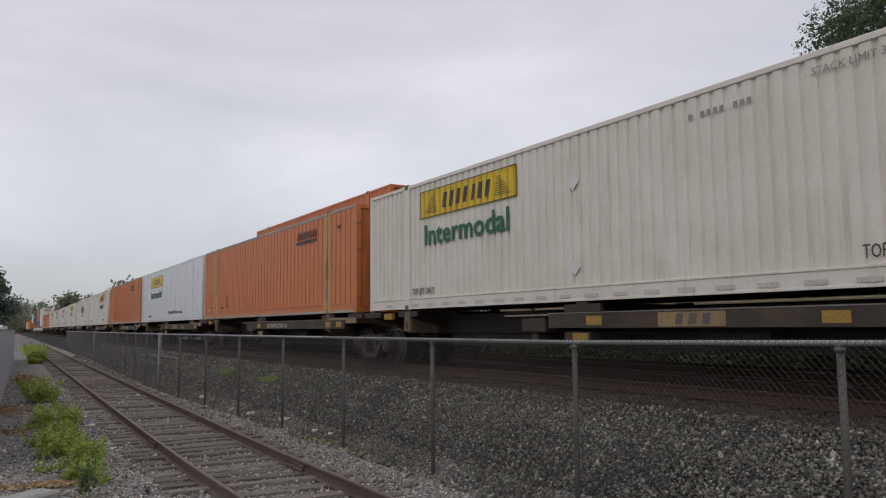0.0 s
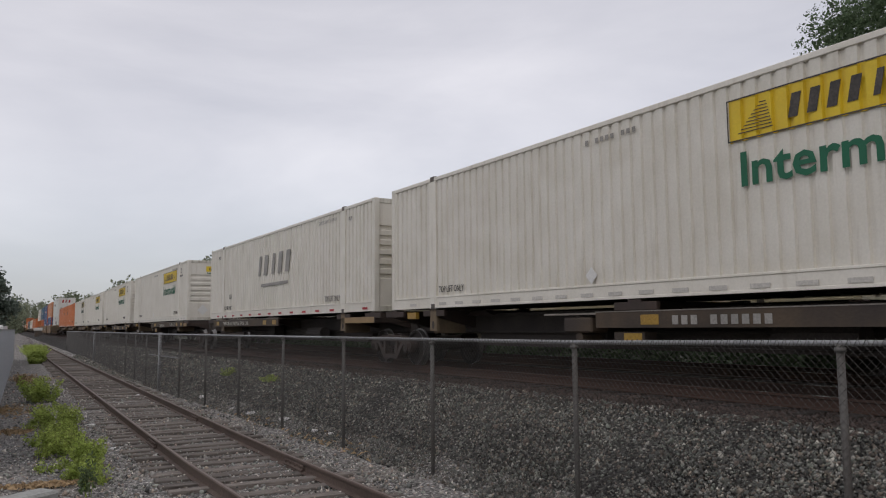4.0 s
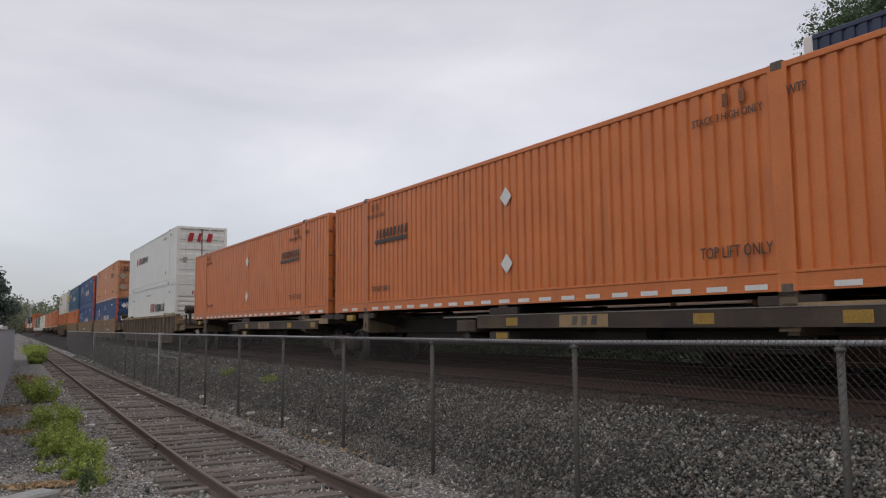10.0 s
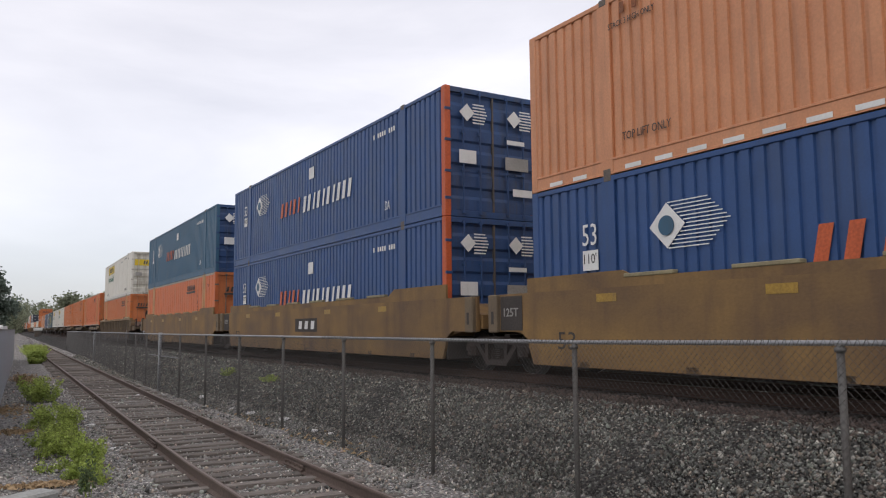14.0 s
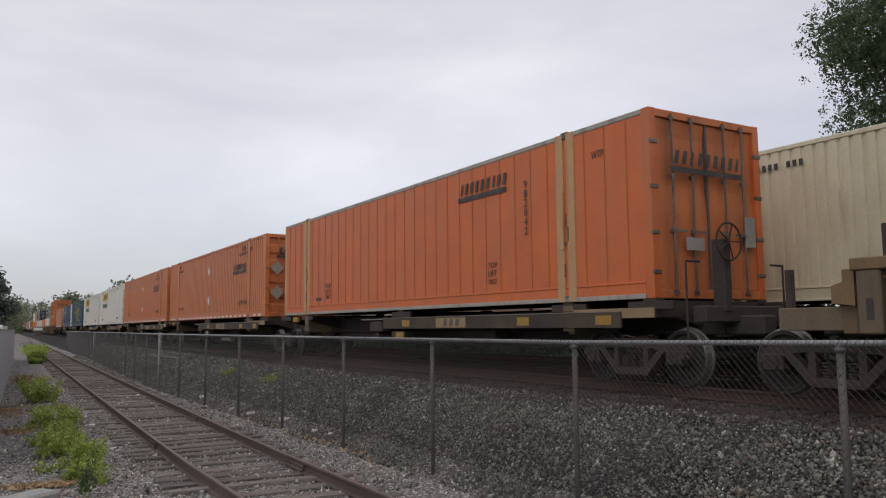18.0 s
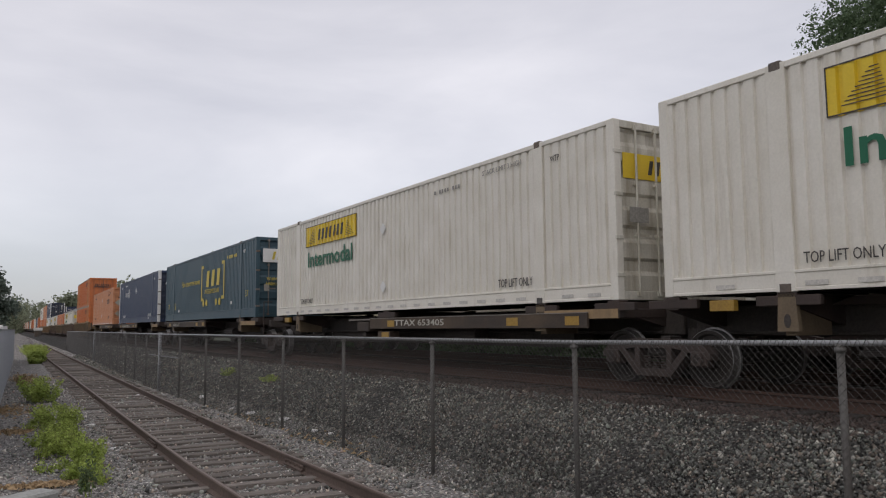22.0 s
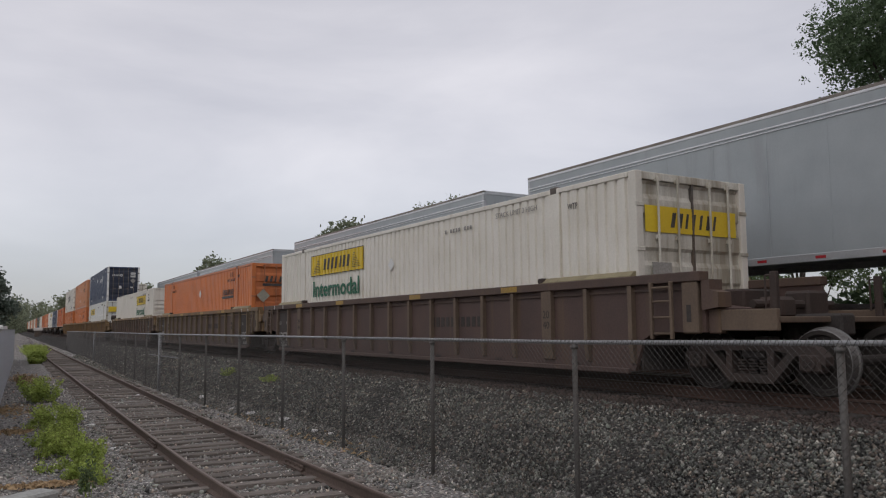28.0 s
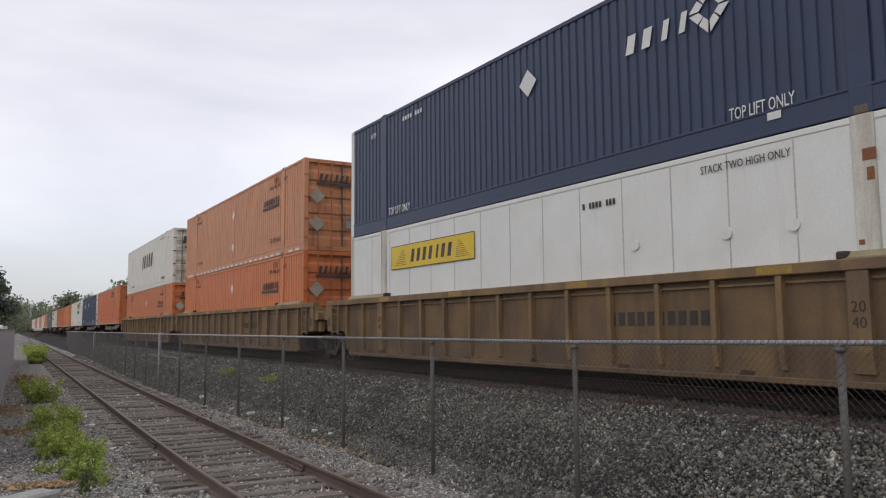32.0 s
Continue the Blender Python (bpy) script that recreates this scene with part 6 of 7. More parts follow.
def spine_car(train, front, plate, bogies, brake=False, text="", number=0):
    """One platform of a spine car; front is where its container's leading end stands along the train."""
    root = tagged(new("spine_car"), "grimy brown spine car platform with yellow patches under a container", "railcar", group="cars of the near train" if train == "near" else "cars of the far train")
    L = LONG

    def sill():
        f = Form()
        f.prism([(-.36, 1.10), (-.36, 1.04), (-.24, 1.04), (-.24, .47), (-.34, .47), (-.34, .41), (.34, .41), (.34, .47), (.24, .47), (.24, 1.04), (.36, 1.04), (.36, 1.10)], 1, -L / 2 + 2.3, L / 2 - 2.3)
        f.box(-.24, .24, -L / 2 - .35, -L / 2 + 2.32, .66, 1.10, .02)
        f.box(-.24, .24, L / 2 - 2.32, L / 2 + .35, .66, 1.10, .02)
        return f.mesh("centre_sill", UNDER)

    def bearer():
        f = Form()
        f.prism([(-1.28, 1.04), (-1.28, 1.19), (1.28, 1.19), (1.28, 1.04), (.3, .8), (-.3, .8)], 1, -.11, .11)
        for s in (-1, 1):
            f.box(s * 1.2, s * 1.288, -.45, .45, 1.05, 1.18, .01)
        for s in (-1, 1):
            f.box(s * 1.1, s * 1.29, -.14, .14, 1.15, 1.218, .01)
        return f.mesh("cross_bearer", SPINE)

    def walk_plate():
        f = Form()
        f.prism([(-1.33, .785), (-1.29, .785), (-1.29, 1.0), (-.3, 1.0), (-.3, 1.03), (-1.33, 1.03)], 1, -4.1, 4.1)
        return f.mesh("side_plate", SIDE_STEEL)

    def patch():
        f = Form()
        f.box(-1.336, -1.332, 0, .36, .83, .98)
        return f.mesh("yellow_patch", WARN)

    # pale strip that puts the lit upper edge of the plate into colour
    def plate_edge():
        f = Form()
        f.box(-1.338, -1.24, -4.1, 4.1, 1.03, 1.045)
        return f.mesh("plate_edge", EDGE)
    part("centre_sill", shared("sill", sill), None, root)
    for y in (-L / 2 + .12, -6.096, 0, 6.096, L / 2 - .12):
        part("cross_bearer", shared("bearer", bearer), None, root, at=pose(0, y, 0))
    mid = -L / 2 + 4.8 if plate == "f" else L / 2 - 4.8
    up = 0.0 if train == "far" else .13 if front == 108.25 else .11 if front == 446.86 else .11 if plate == "r" else 0.0
    sp = part("side_plate", shared("walkplate", walk_plate), None, root, "long side plate with worn yellow patches", pose(0, mid, up))
    part("side_plate", shared("walkplate", walk_plate), None, root, at=pose(0, mid, up, 0, 0, 180))
    part("plate_edge", shared("plateedge", plate_edge), None, sp, "dusty pale edge in a lit tone")
    rng = random.Random(number)
    for y in (-3.9, rng.uniform(-3.2, -2.7) if text else rng.uniform(-2.4, -1.2), 2.75 if not text else 3.2):
        part("yellow_patch", shared("patch", patch), None, sp, "small worn yellow patch", pose(0, y, 0))
    part("bearer_patch", shared("bpatch", lambda: Form().box(-1.30, -1.20, -.2, .2, 1.0, 1.15, .008).mesh("bearer_patch", WARN)), None, root, "worn yellow end of a cross bearer", pose(0, L / 2 - 1.0, 0))

    def platform():
        f = Form()
        f.box(-1.29, 1.29, -L / 2, -L / 2 + 2.1, .93, 1.09, .015)
        return f.mesh("end_platform", SPINE)
    ep = part("end_platform", shared("platform", platform), None, root)
    part("yellow_patch", shared("eppatch", lambda: Form().box(-1.2985, -1.2905, -L / 2 + .02, -L / 2 + 1.85, .935, 1.085).mesh("yellow_patch", DUSTY_TAN)), None, ep, "dull yellow patch")
    if train == "near" and front < 480 and plate == "f":
        def shelf():
            f = Form()
            f.box(-1.31, -.5, 4.1, 5.45, 1.0, 1.03)
            f.prism([(-1.30, 1.0), (-1.22, 1.0), (-.6, .75), (-.68, .75)], 1, 4.6, 4.68)
            return f.mesh("end_shelf", EDGE)

        def bracket():
            f = Form()
            f.box(-1.30, -.9, 4.25, 4.95, .70, .96, .03)
            f.tube((-1.25, 4.6, .62), (-.4, 4.6, .62), .09, 10)
            return f.mesh("bracket", SIDE_STEEL)

        def foot():
            return Form().box(-1.28, -1.0, 3.1, 3.75, .50, .72, .015).mesh("foot_bracket", SIDE_STEEL)

        def foot_patch():
            return Form().box(-1.285, -1.281, 3.14, 3.52, .53, .70).mesh("yellow_patch", WARN)
        part("end_shelf", shared("endshelf", shelf), None, sp, "thin dusty shelf")
        bk = part("bracket", shared("sidebracket", bracket), None, sp, "round-ended bracket under the side plate")
        part("foot_bracket", shared("footbracket", foot), None, bk)
        part("yellow_patch", shared("footpatch", foot_patch), None, bk)
    if train == "near" and front < 480:
        def pedestal():
            f = Form()
            f.prism([(-.15, .73), (-.12, 1.20), (.12, 1.20), (.15, .73)], 0, -1.29, -1.22)
            f.box(-1.22, -.5, -.08, .08, .68, 1.02)
            return f.mesh("pedestal", RIB)

        # dark disc on the pedestal face, painted shade in place of an opening
        def hole():
            f = Form()
            f.prism([(.05 * math.cos(k * .628), .86 + .09 * math.sin(k * .628)) for k in range(10)], 0, -1.294, -1.2905)
            return f.mesh("hole", UNDER)
        for y in (-6.096, 6.096):
            pd = part("pedestal", shared("pedestal", pedestal), None, root, "dusty tan pedestal under the lift post", pose(0, y, 0))
            part("hole", shared("pedhole", hole), None, pd)
    plate_no = {51.99: ("TTAX 653678", -.72, 2.45, .86), 389.34: ("TTAX 653405", -.55, 2.28, .85), 108.25: ("360644", -1.35, 1.35, .92)}.get(front)
    if plate_no:
        part("lettering", fitted_text(plate_no[0], plate_no[2], .14, DUSTMARK), None, root, "worn pale number on the side plate", Matrix.Translation((-1.338, plate_no[1], plate_no[3])) @ SIDE)
    if text:
        m = Matrix.Translation((-1.338, mid + text[1], .825 + up)) @ SIDE
        part("lettering", fitted_text(text[0], text[2], .14, DUSTMARK), None, root, "pale lettering on the side plate", m)
    elif not plate_no and front not in (70.48, 144.25) and train == "near":
        wp = part("worn_panel", shared("wornpanel", lambda: Form().box(-1.3355, -1.332, .35, 1.55, .80, 1.01).mesh("worn_panel", DUSTY_TAN)), None, sp, "worn tan panel on the side plate")
        f = Form()
        for i in range(3):
            y = .62 + i * .24
            f.prism([(y, .83), (y + .13, .83), (y + .10, .985), (y - .03, .985)], 0, -1.3378, -1.3356)
        tagged(part("marking_bar", f, DIMMARK, wp, "faded slanted bars"), kind="stuff")
    elif not plate_no:
        f = Form()
        for i in range(10):
            if i != 6:
                f.box(-1.3378, -1.3345, mid + .85 + i * .17, mid + .96 + i * .17, .83, .96)
        tagged(part("marking_bar", f, GREYMARK if front in (70.48, 144.25) else DIMMARK, root, "row of worn marking bars"), kind="stuff")

    def air_line():
        f = Form()
        f.tube((-.34, -L / 2, .70), (-.34, L / 2, .70), .025, 6, caps=False)
        f.tube((-.62, -3.2, .66), (-.62, -2.0, .66), .17, 12)
        f.box(-.75, -.4, 1.2, 1.9, .5, .9, .02)
        return f.mesh("brake_gear", UNDER)
    part("brake_gear", shared("airline", air_line), None, root)

    def hitch():
        f = Form()
        f.prism([(-.55, 1.06), (.55, 1.06), (.22, 1.17), (-.22, 1.17)], 0, -.5, .5)
        return f.mesh("hitch", SPINE)
    part("hitch", shared("hitch", hitch), None, root, at=pose(0, L / 2 - 2.6, 0))
    for y in bogies:
        bogie(root, y, train)
    if brake:
        f = Form()
        f.box(-.5, -.32, -L / 2 - .62, -L / 2 - .4, 1.0, 2.1, .02)
        f.box(-.9, .9, -L / 2 - .6, -L / 2 - .35, .85, 1.1, .02)
        st = part("brake_stand", f, UNDER, root)
        hand_wheel(st, -.41, -L / 2 - .66, 2.05)
        f = Form()
        for s in (-1, 1):
            x = s * 1.12
            f.tube((x, -L / 2 - .45, .6), (x, -L / 2 - .45, 1.75), .018, 6)
            f.tube((x, -L / 2 - .45, 1.75), (x - s * .3, -L / 2 - .45, 1.75), .018, 6)
        part("grab_rail", f, SPINE, root)
    for e in (-1, 1):
        part("coupler", shared(("coupler", e), lambda: Form().box(-.16, .16, e * (L / 2 + .3), e * (L / 2 + 1.0), .66, .96, .03).mesh("coupler", UNDER)), None, root)
    MOVERS.append((root, train, front + L / 2, DECK))
    return root


def well_car(train, front, body, chord, bogies, ribs=True, brake=(), text="", warn=True, dark_panel=False):
    """One platform of a well car with its deep side walls."""
    L = LONG
    tone = {"brown_car_paint": "brown", "maroon_car_paint": "maroon", "dirty_mustard_paint": "dirty mustard yellow", "ochre_car_paint": "ochre brown"}[body.name]
    root = tagged(new("well_car"), f"{tone} {'ribbed' if ribs else 'smooth-sided'} well car platform carrying containers", "railcar", group="cars of the near train" if train == "near" else "cars of the far train")
    X = 1.37
    low, top = .14, 1.42
    over = 1.3          # how far the side sills reach past the container, over the bogies
    rib = {"brown_car_paint": RIB, "maroon_car_paint": RIB_DULL, "dirty_mustard_paint": RIB, "ochre_car_paint": CHORD}[body.name]

    def wall(s):
        f = Form()
        half = [(L / 2 - .05, low), (L / 2 + .13, .60), (L / 2 + .34, .72), (L / 2 + over, .72), (L / 2 + over, top)]
        f.prism(half + [(-a, b) for a, b in half[::-1]], 0, s * (X - .06), s * X)
        return f

    def stiffener(s, wide):
        f = Form()
        f.prism([(s * X, low + .10), (s * (X + .05), low + .12), (s * (X + .085), .5), (s * (X + .085), top), (s * X, top)], 1, -wide, wide)
        return f.mesh("rib", rib)
    for s in (-1, 1):
        w = part("side_wall", shared(("wall", body.name, s), lambda: wall(s).mesh("side_wall", body)), None, root)
        if ribs:
            for i in range(-8, 9):
                wide = .13 if abs(i) == 6 else .042
                part("rib", shared(("rib", rib.name, s, wide), lambda: stiffener(s, wide)), None, w, at=pose(0, 1.003 * i, 0))

            def chord_mesh():
                f = Form()
                f.box(s * (X - .10), s * (X + .10), -L / 2 - over, L / 2 + over, top, top + .14, .012)
                f.box(s * X, s * (X + .03), -L / 2 - over + .1, L / 2 + over - .1, top - .10, top - .07)
                return f.mesh("top_chord", chord)

            def flange_mesh():
                f = Form()
                f.box(s * (X - .02), s * (X + .05), -L / 2 + .15, L / 2 - .15, low - .05, low + .03, .01)
                return f.mesh("bottom_flange", body)
            part("top_chord", shared(("chord", chord.name, s), chord_mesh), None, root, "worn yellowish top chord")
            part("bottom_flange", shared(("flange", body.name, s), flange_mesh), None, root)
        else:
            f = Form()
            f.prism([(-L / 2 - .1, top), (-L / 2 - .1, top + .30), (-L / 2 + 2.3, top + .30), (-L / 2 + 2.6, top + .14), (L / 2 - 2.6, top + .14), (L / 2 - 2.3, top + .26), (L / 2 + .1, top + .26), (L / 2 + .1, top)], 0, s * (X - .05), s * (X - .004))
            part("top_chord", f, body, root)
            for i in range(6):
                y = -L / 2 + 2.8 + i * 2.0

                def plate_mesh():
                    f = Form()
                    f.box(s * (X - .2), s * (X + .01), 0, 1.0, top + .14, top + .20, .01)
                    return f.mesh("guide_plate", GUIDE)
                part("guide_plate", shared(("guide", s), plate_mesh), None, root, "pale folded guide plate", pose(0, y, 0))
        for e in (-1, 1):
            if ribs:
                def guide_mesh():
                    f = Form()
                    ya, yb = e * (L / 2 - .05), e * (L / 2 - 2.25)
                    f.prism([(s * (X - .12), top + .14), (s * (X + .05), top + .14), (s * (X + .05), top + .155), (s * (X - .04), top + .23), (s * (X - .12), top + .23)], 1, min(ya, yb), max(ya, yb))
                    return f.mesh("corner_guide", GUIDE)

                def head_mesh():
                    f = Form()
                    yb = e * (L / 2 - 2.25)
                    f.box(s * (X - .13), s * (X + .06), yb - .07, yb + .07, top + .138, top + .235, .02)
                    return f.mesh("guide_head", SPINE)
                cg = part("corner_guide", shared(("cguide", s, e), guide_mesh), None, root, "pale olive guide rail")
                part("guide_head", shared(("ghead", s, e), head_mesh), None, cg)

            def bracket_mesh():
                f = Form()
                f.box(s * (X - .02), s * (X + .09), e * (L / 2 + .96), e * (L / 2 + 1.24), .70, top, .02)
                return f.mesh("jacking_bracket", rib)

            # dark plate on the bracket face, painted shade in place of an open slot
            def slot_mesh():
                f = Form()
                f.box(s * (X + .09), s * (X + .094), e * (L / 2 + 1.05), e * (L / 2 + 1.13), .86, 1.10)
                return f.mesh("slot", UNDER)
            jb = part("jacking_bracket", shared(("bracket", rib.name, s, e), bracket_mesh), None, root)
            part("slot", shared(("slot", s, e), slot_mesh), None, jb, "dark patch for the shade in the bracket's slot")
    if ribs and train == "near" and front < 575:
        for e in (-1, 1):
            def ladder_mesh():
                f = Form()
                ya, yb = e * (L / 2 + .42), e * (L / 2 + .80)
                for y in (ya, yb):
                    f.box(-X - .14, -X - .09, y - .025, y + .025, .62, top + .02, .006)
                for z in (.70, .93, 1.16, 1.36):
                    f.tube((-X - .115, ya, z), (-X - .115, yb, z), .016, 6)
                return f.mesh("ladder", rib)

            def arm_mesh():
                f = Form()
                f.prism([(e * (L / 2 + 1.28), 1.02), (e * (L / 2 + 1.28), 1.44), (e * (L / 2 + 1.42), 1.44), (e * (L / 2 + 1.42), 1.30), (e * (L / 2 + 1.56), 1.26), (e * (L / 2 + 1.56), 1.06)], 0, -X - .05, -X + .22)
                f.box(-X + .05, -X + .20, e * (L / 2 + 1.3), e * (L / 2 + 1.5), .70, 1.04, .015)
                return f.mesh("end_arm", chord)
            part("ladder", shared(("ladder", rib.name, e), ladder_mesh), None, root, "short steel ladder at the corner of the car")
            part("end_arm", shared(("endarm", chord.name, e), arm_mesh), None, root, "stepped end arm over the bogie")
    # floor girders, end sills and arches over the bogies
    for i in range(7):
        y = -L / 2 + 1.4 + i * (L - 2.8) / 6
        part("cross_girder", shared("girder", lambda: Form().box(-X, X, -.12, .12, low - .02, low + .10, .01).mesh("cross_girder", UNDER)), None, root, at=pose(0, y, 0))
    for e in (-1, 1):
        def sill_mesh():
            f = Form()
            f.prism([(e * (L / 2 + .1), .62), (e * (L / 2 + .1), 1.32), (e * (L / 2 + .9), 1.12), (e * (L / 2 + 1.38), 1.05), (e * (L / 2 + 1.38), .78), (e * (L / 2 + .8), .76)], 0, -1.29, 1.29)
            return f.mesh("end_sill", body)

        # added dark sheet: hides the container's end and stands in for shade in the arch
        def shade_mesh():
            f = Form()
            f.box(-X + .06, X - .06, e * (L / 2 + .02), e * (L / 2 + .06), low, .78)
            return f.mesh("end_bulkhead", UNDER)
        part("end_sill", shared(("endsill", body.name, e), sill_mesh), None, root)
        part("end_bulkhead", shared(("endshade", e), shade_mesh), None, root)
        f = Form()
        f.box(-.16, .16, e * (L / 2 + 1.38), e * (L / 2 + 2.5), .66, .96, .03)
        part("coupler", f, UNDER, root)
        f = Form()
        f.box(-.42, .42, e * (L / 2 + .4), e * (L / 2 + 1.2), 1.05, 1.34, .03)
        part("valve_box", f, SPINE, root)
    for e in brake:
        yy = e * (L / 2 + 1.9)
        f = Form()
        f.box(-1.26, 1.26, e * (L / 2 + 1.36), e * (L / 2 + 2.35), .84, .92, .01)
        f.box(-1.30, -1.22, e * (L / 2 + 1.36), e * (L / 2 + 2.35), .74, 1.02, .01)
        f.box(1.22, 1.30, e * (L / 2 + 1.36), e * (L / 2 + 2.35), .74, 1.02, .01)
        part("crossover_platform", f, rib, root, "walkway across the end of the car")
        for x in (-1.18, 1.18):
            for q in ((.55, 1.0, 2.25) if e > 0 else (2.25,)):
                f = Form()
                y = e * (L / 2 + q)
                f.box(x - .035, x + .035, y - .05, y + .05, .9, 1.95 if q < 2 else 1.5, .008)
                f.tube((x - .06, y - e * .09, 1.0), (x - .06, y - e * .09, 1.85 if q < 2 else 1.45), .014, 6)
                f.tube((x - .06, y - e * .09, 1.85 if q < 2 else 1.45), (x, y, 1.85 if q < 2 else 1.45), .014, 6)
                part("stanchion", f, SPINE, root, "upright post with a grab iron")
        wheel = front in (237.95, 553.88) or front in (215.0, 299.41) and e < 0
        low = front == 299.41          # this car has a low stand and no tank
        f = Form()
        if wheel and low:
            f.box(-.5, -.3, yy + e * .30, yy + e * .48, .9, 1.75, .03)
        elif wheel:
            g = Form()
            g.tube((-1.0, yy - e * .8, 1.78), (.5, yy - e * .8, 1.78), .2, 16)
            g.box(-.8, -.72, yy - e * .95, yy - e * .65, .9, 1.62, .01)
            g.box(.25, .33, yy - e * .95, yy - e * .65, .9, 1.62, .01)
            part("air_tank", g, SPINE, root, "long brown air tank on its brackets")
            f.prism([(yy - e * .3, 1.5), (yy + e * .02, 1.5), (yy + e * .30, 2.08), (yy + e * .24, 2.24), (yy - e * .05, 2.1)], 0, -.5, -.28)
        f.box(-.62, -.2, yy - e * .35, yy, .9, 1.55 if wheel and not low else 1.2, .05)
        f.tube((-.9, yy - e * .2, 1.1), (.9, yy - e * .2, 1.1), .06, 8)
        f.box(.2, .7, yy - e * .5, yy - e * .1, .9, 1.3, .04)
        part("brake_gear", f, SPINE, root, "brake rigging and valve boxes")
        if wheel:
            hand_wheel(root, -.39, yy + e * (.55 if low else .42), 1.78 if low else 2.12)
    if warn:
        rng = random.Random(int(front))

        def warn_mesh():
            f = Form()
            if ribs:
                f.box(-X - .104, -X - .1005, 0, .5, top + .02, top + .12)
            else:
                f.box(-X - .006, -X - .002, 0, .45, 1.20, 1.33)
            return f.mesh("yellow_patch", WARN)
        for y in (-5.2, -1.5, 2.3, 5.6):
            part("yellow_patch", shared(("warn", ribs), warn_mesh), None, root, "yellow reflective patch", pose(0, y + rng.uniform(-.5, .5), 0))
    if ribs and train == "near" and front < 570:
        for yy in (-6.018, 6.018):
            for w, z in (("20", .95), ("40", .77)):
                part("lettering", fitted_text(w, .17, .13, UNDER), None, root, "", Matrix.Translation((-X - .0875, yy + .085, z)) @ SIDE)
    if front in (237.95, 257.15):
        part("lettering", fitted_text("53", .45, .30, UNDER), None, root, "dark number on the side", Matrix.Translation((-X - .004, L / 2 - .75, .42)) @ SIDE)
        f = Form()
        f.box(-X - .010, -X - .003, L / 2 + .25, L / 2 + .93, .74, 1.38)
        p = part("dark_panel", f, UNDER, root, "black lettering panel")
        part("lettering", fitted_text("125T", .45, .16, GREYMARK), None, p, "", Matrix.Translation((-X - .0125, L / 2 + .82, 1.0)) @ SIDE)
    if front == 237.95:
        part("lettering", fitted_text("DTTX 726606", 2.77, .17, DUSTMARK), None, root, "pale number on the side", Matrix.Translation((-X - .004, -L / 2 + 6.21, .70)) @ SIDE)
    if front == 299.41:
        part("lettering", fitted_text("53", .47, .34, UNDER), None, root, "dark number on the side", Matrix.Translation((-X - .004, -5.29, .66)) @ SIDE)
        blocks(root, "trade_mark", LONG / 2 - 4.85, LONG / 2 - 3.42, .64, .93, 3, GUIDE, seed=20, half=X, label="pale worn trade mark", proud=.005)
        for a, b, z0, z1 in ((-6.87, -6.35, .64, .87), (-7.52, -7.12, .46, .74), (-7.84, -7.66, .49, .70)):
            f = Form()
            f.box(-X - .006, -X - .002, a, b, z0, z1)
            part("data_plate", f, GUIDE if a > -7 else GREYMARK, root, "worn pale data plate")
    if front == 553.88:
        part("lettering", fitted_text("53", .50, .38, UNDER), None, root, "dark number on the side", Matrix.Translation((-X - .004, -L / 2 + 1.68, .72)) @ SIDE)
    if dark_panel:
        for e in ((1,) if front == 491.35 else (-1, 1)):
            f = Form()
            f.box(-X - .010, -X - .003, e * (L / 2 - 1.06), e * (L / 2 + .10), .66, 1.40)
            f.box(-X - .010, -X - .003, e * (L / 2 - 1.06), e * (L / 2 - .09), .2, .66)
            p = part("dark_panel", f, UNDER, root, "black lettering panel")
            c = e * (L / 2 - .50)
            for w, y, width, z, tall in (("125T", c + .37, .74, .42, .26), ("53", c + .40, .16, .93, .10), ("41", c - .24, .14, .94, .09)):
                part("lettering", fitted_text(w, width, tall, GREYMARK), None, p, "", Matrix.Translation((-X - .0125, y, z)) @ SIDE)
            f = Form()
            for i in range(3):
                f.box(-X - .014, -X - .011, c - .3, c + .2, .24 + i * .045, .26 + i * .045)
            tagged(part("marking_bar", f, GREYMARK, p), kind="stuff")
            f = Form()
            for q in (.15, -.66):
                f.box(-X - .105, -X - .101, e * (L / 2 + q) - .018, e * (L / 2 + q) + .018, top + .01, top + .13)
            part("reflector_strip", f, WHITEMARK, root, "upright white reflective strips")
    if text == "blocks":
        f = Form()
        f.box(-X - .008, -X - .003, -.9, .9, .70, 1.10)
        p = part("dark_panel", f, UNDER, root, "dark lettering panel")
        blocks(p, "trade_mark", LONG / 2 - .75, LONG / 2 + .75, .78, 1.02, 3, WHITEMARK, seed=20, half=X + .002)
    elif text:
        f = Form()
        for i in range(10):
            y = -L / 2 + text + i * .2
            f.box(-X - .008, -X - .003, y, y + .13, .82, 1.02)
        part("marking_bar", f, UNDER if ribs else GREYMARK, root, "row of faint marking bars")
    for y in bogies:
        bogie(root, y, train)
    MOVERS.append((root, train, front + L / 2, DECK))
    return root


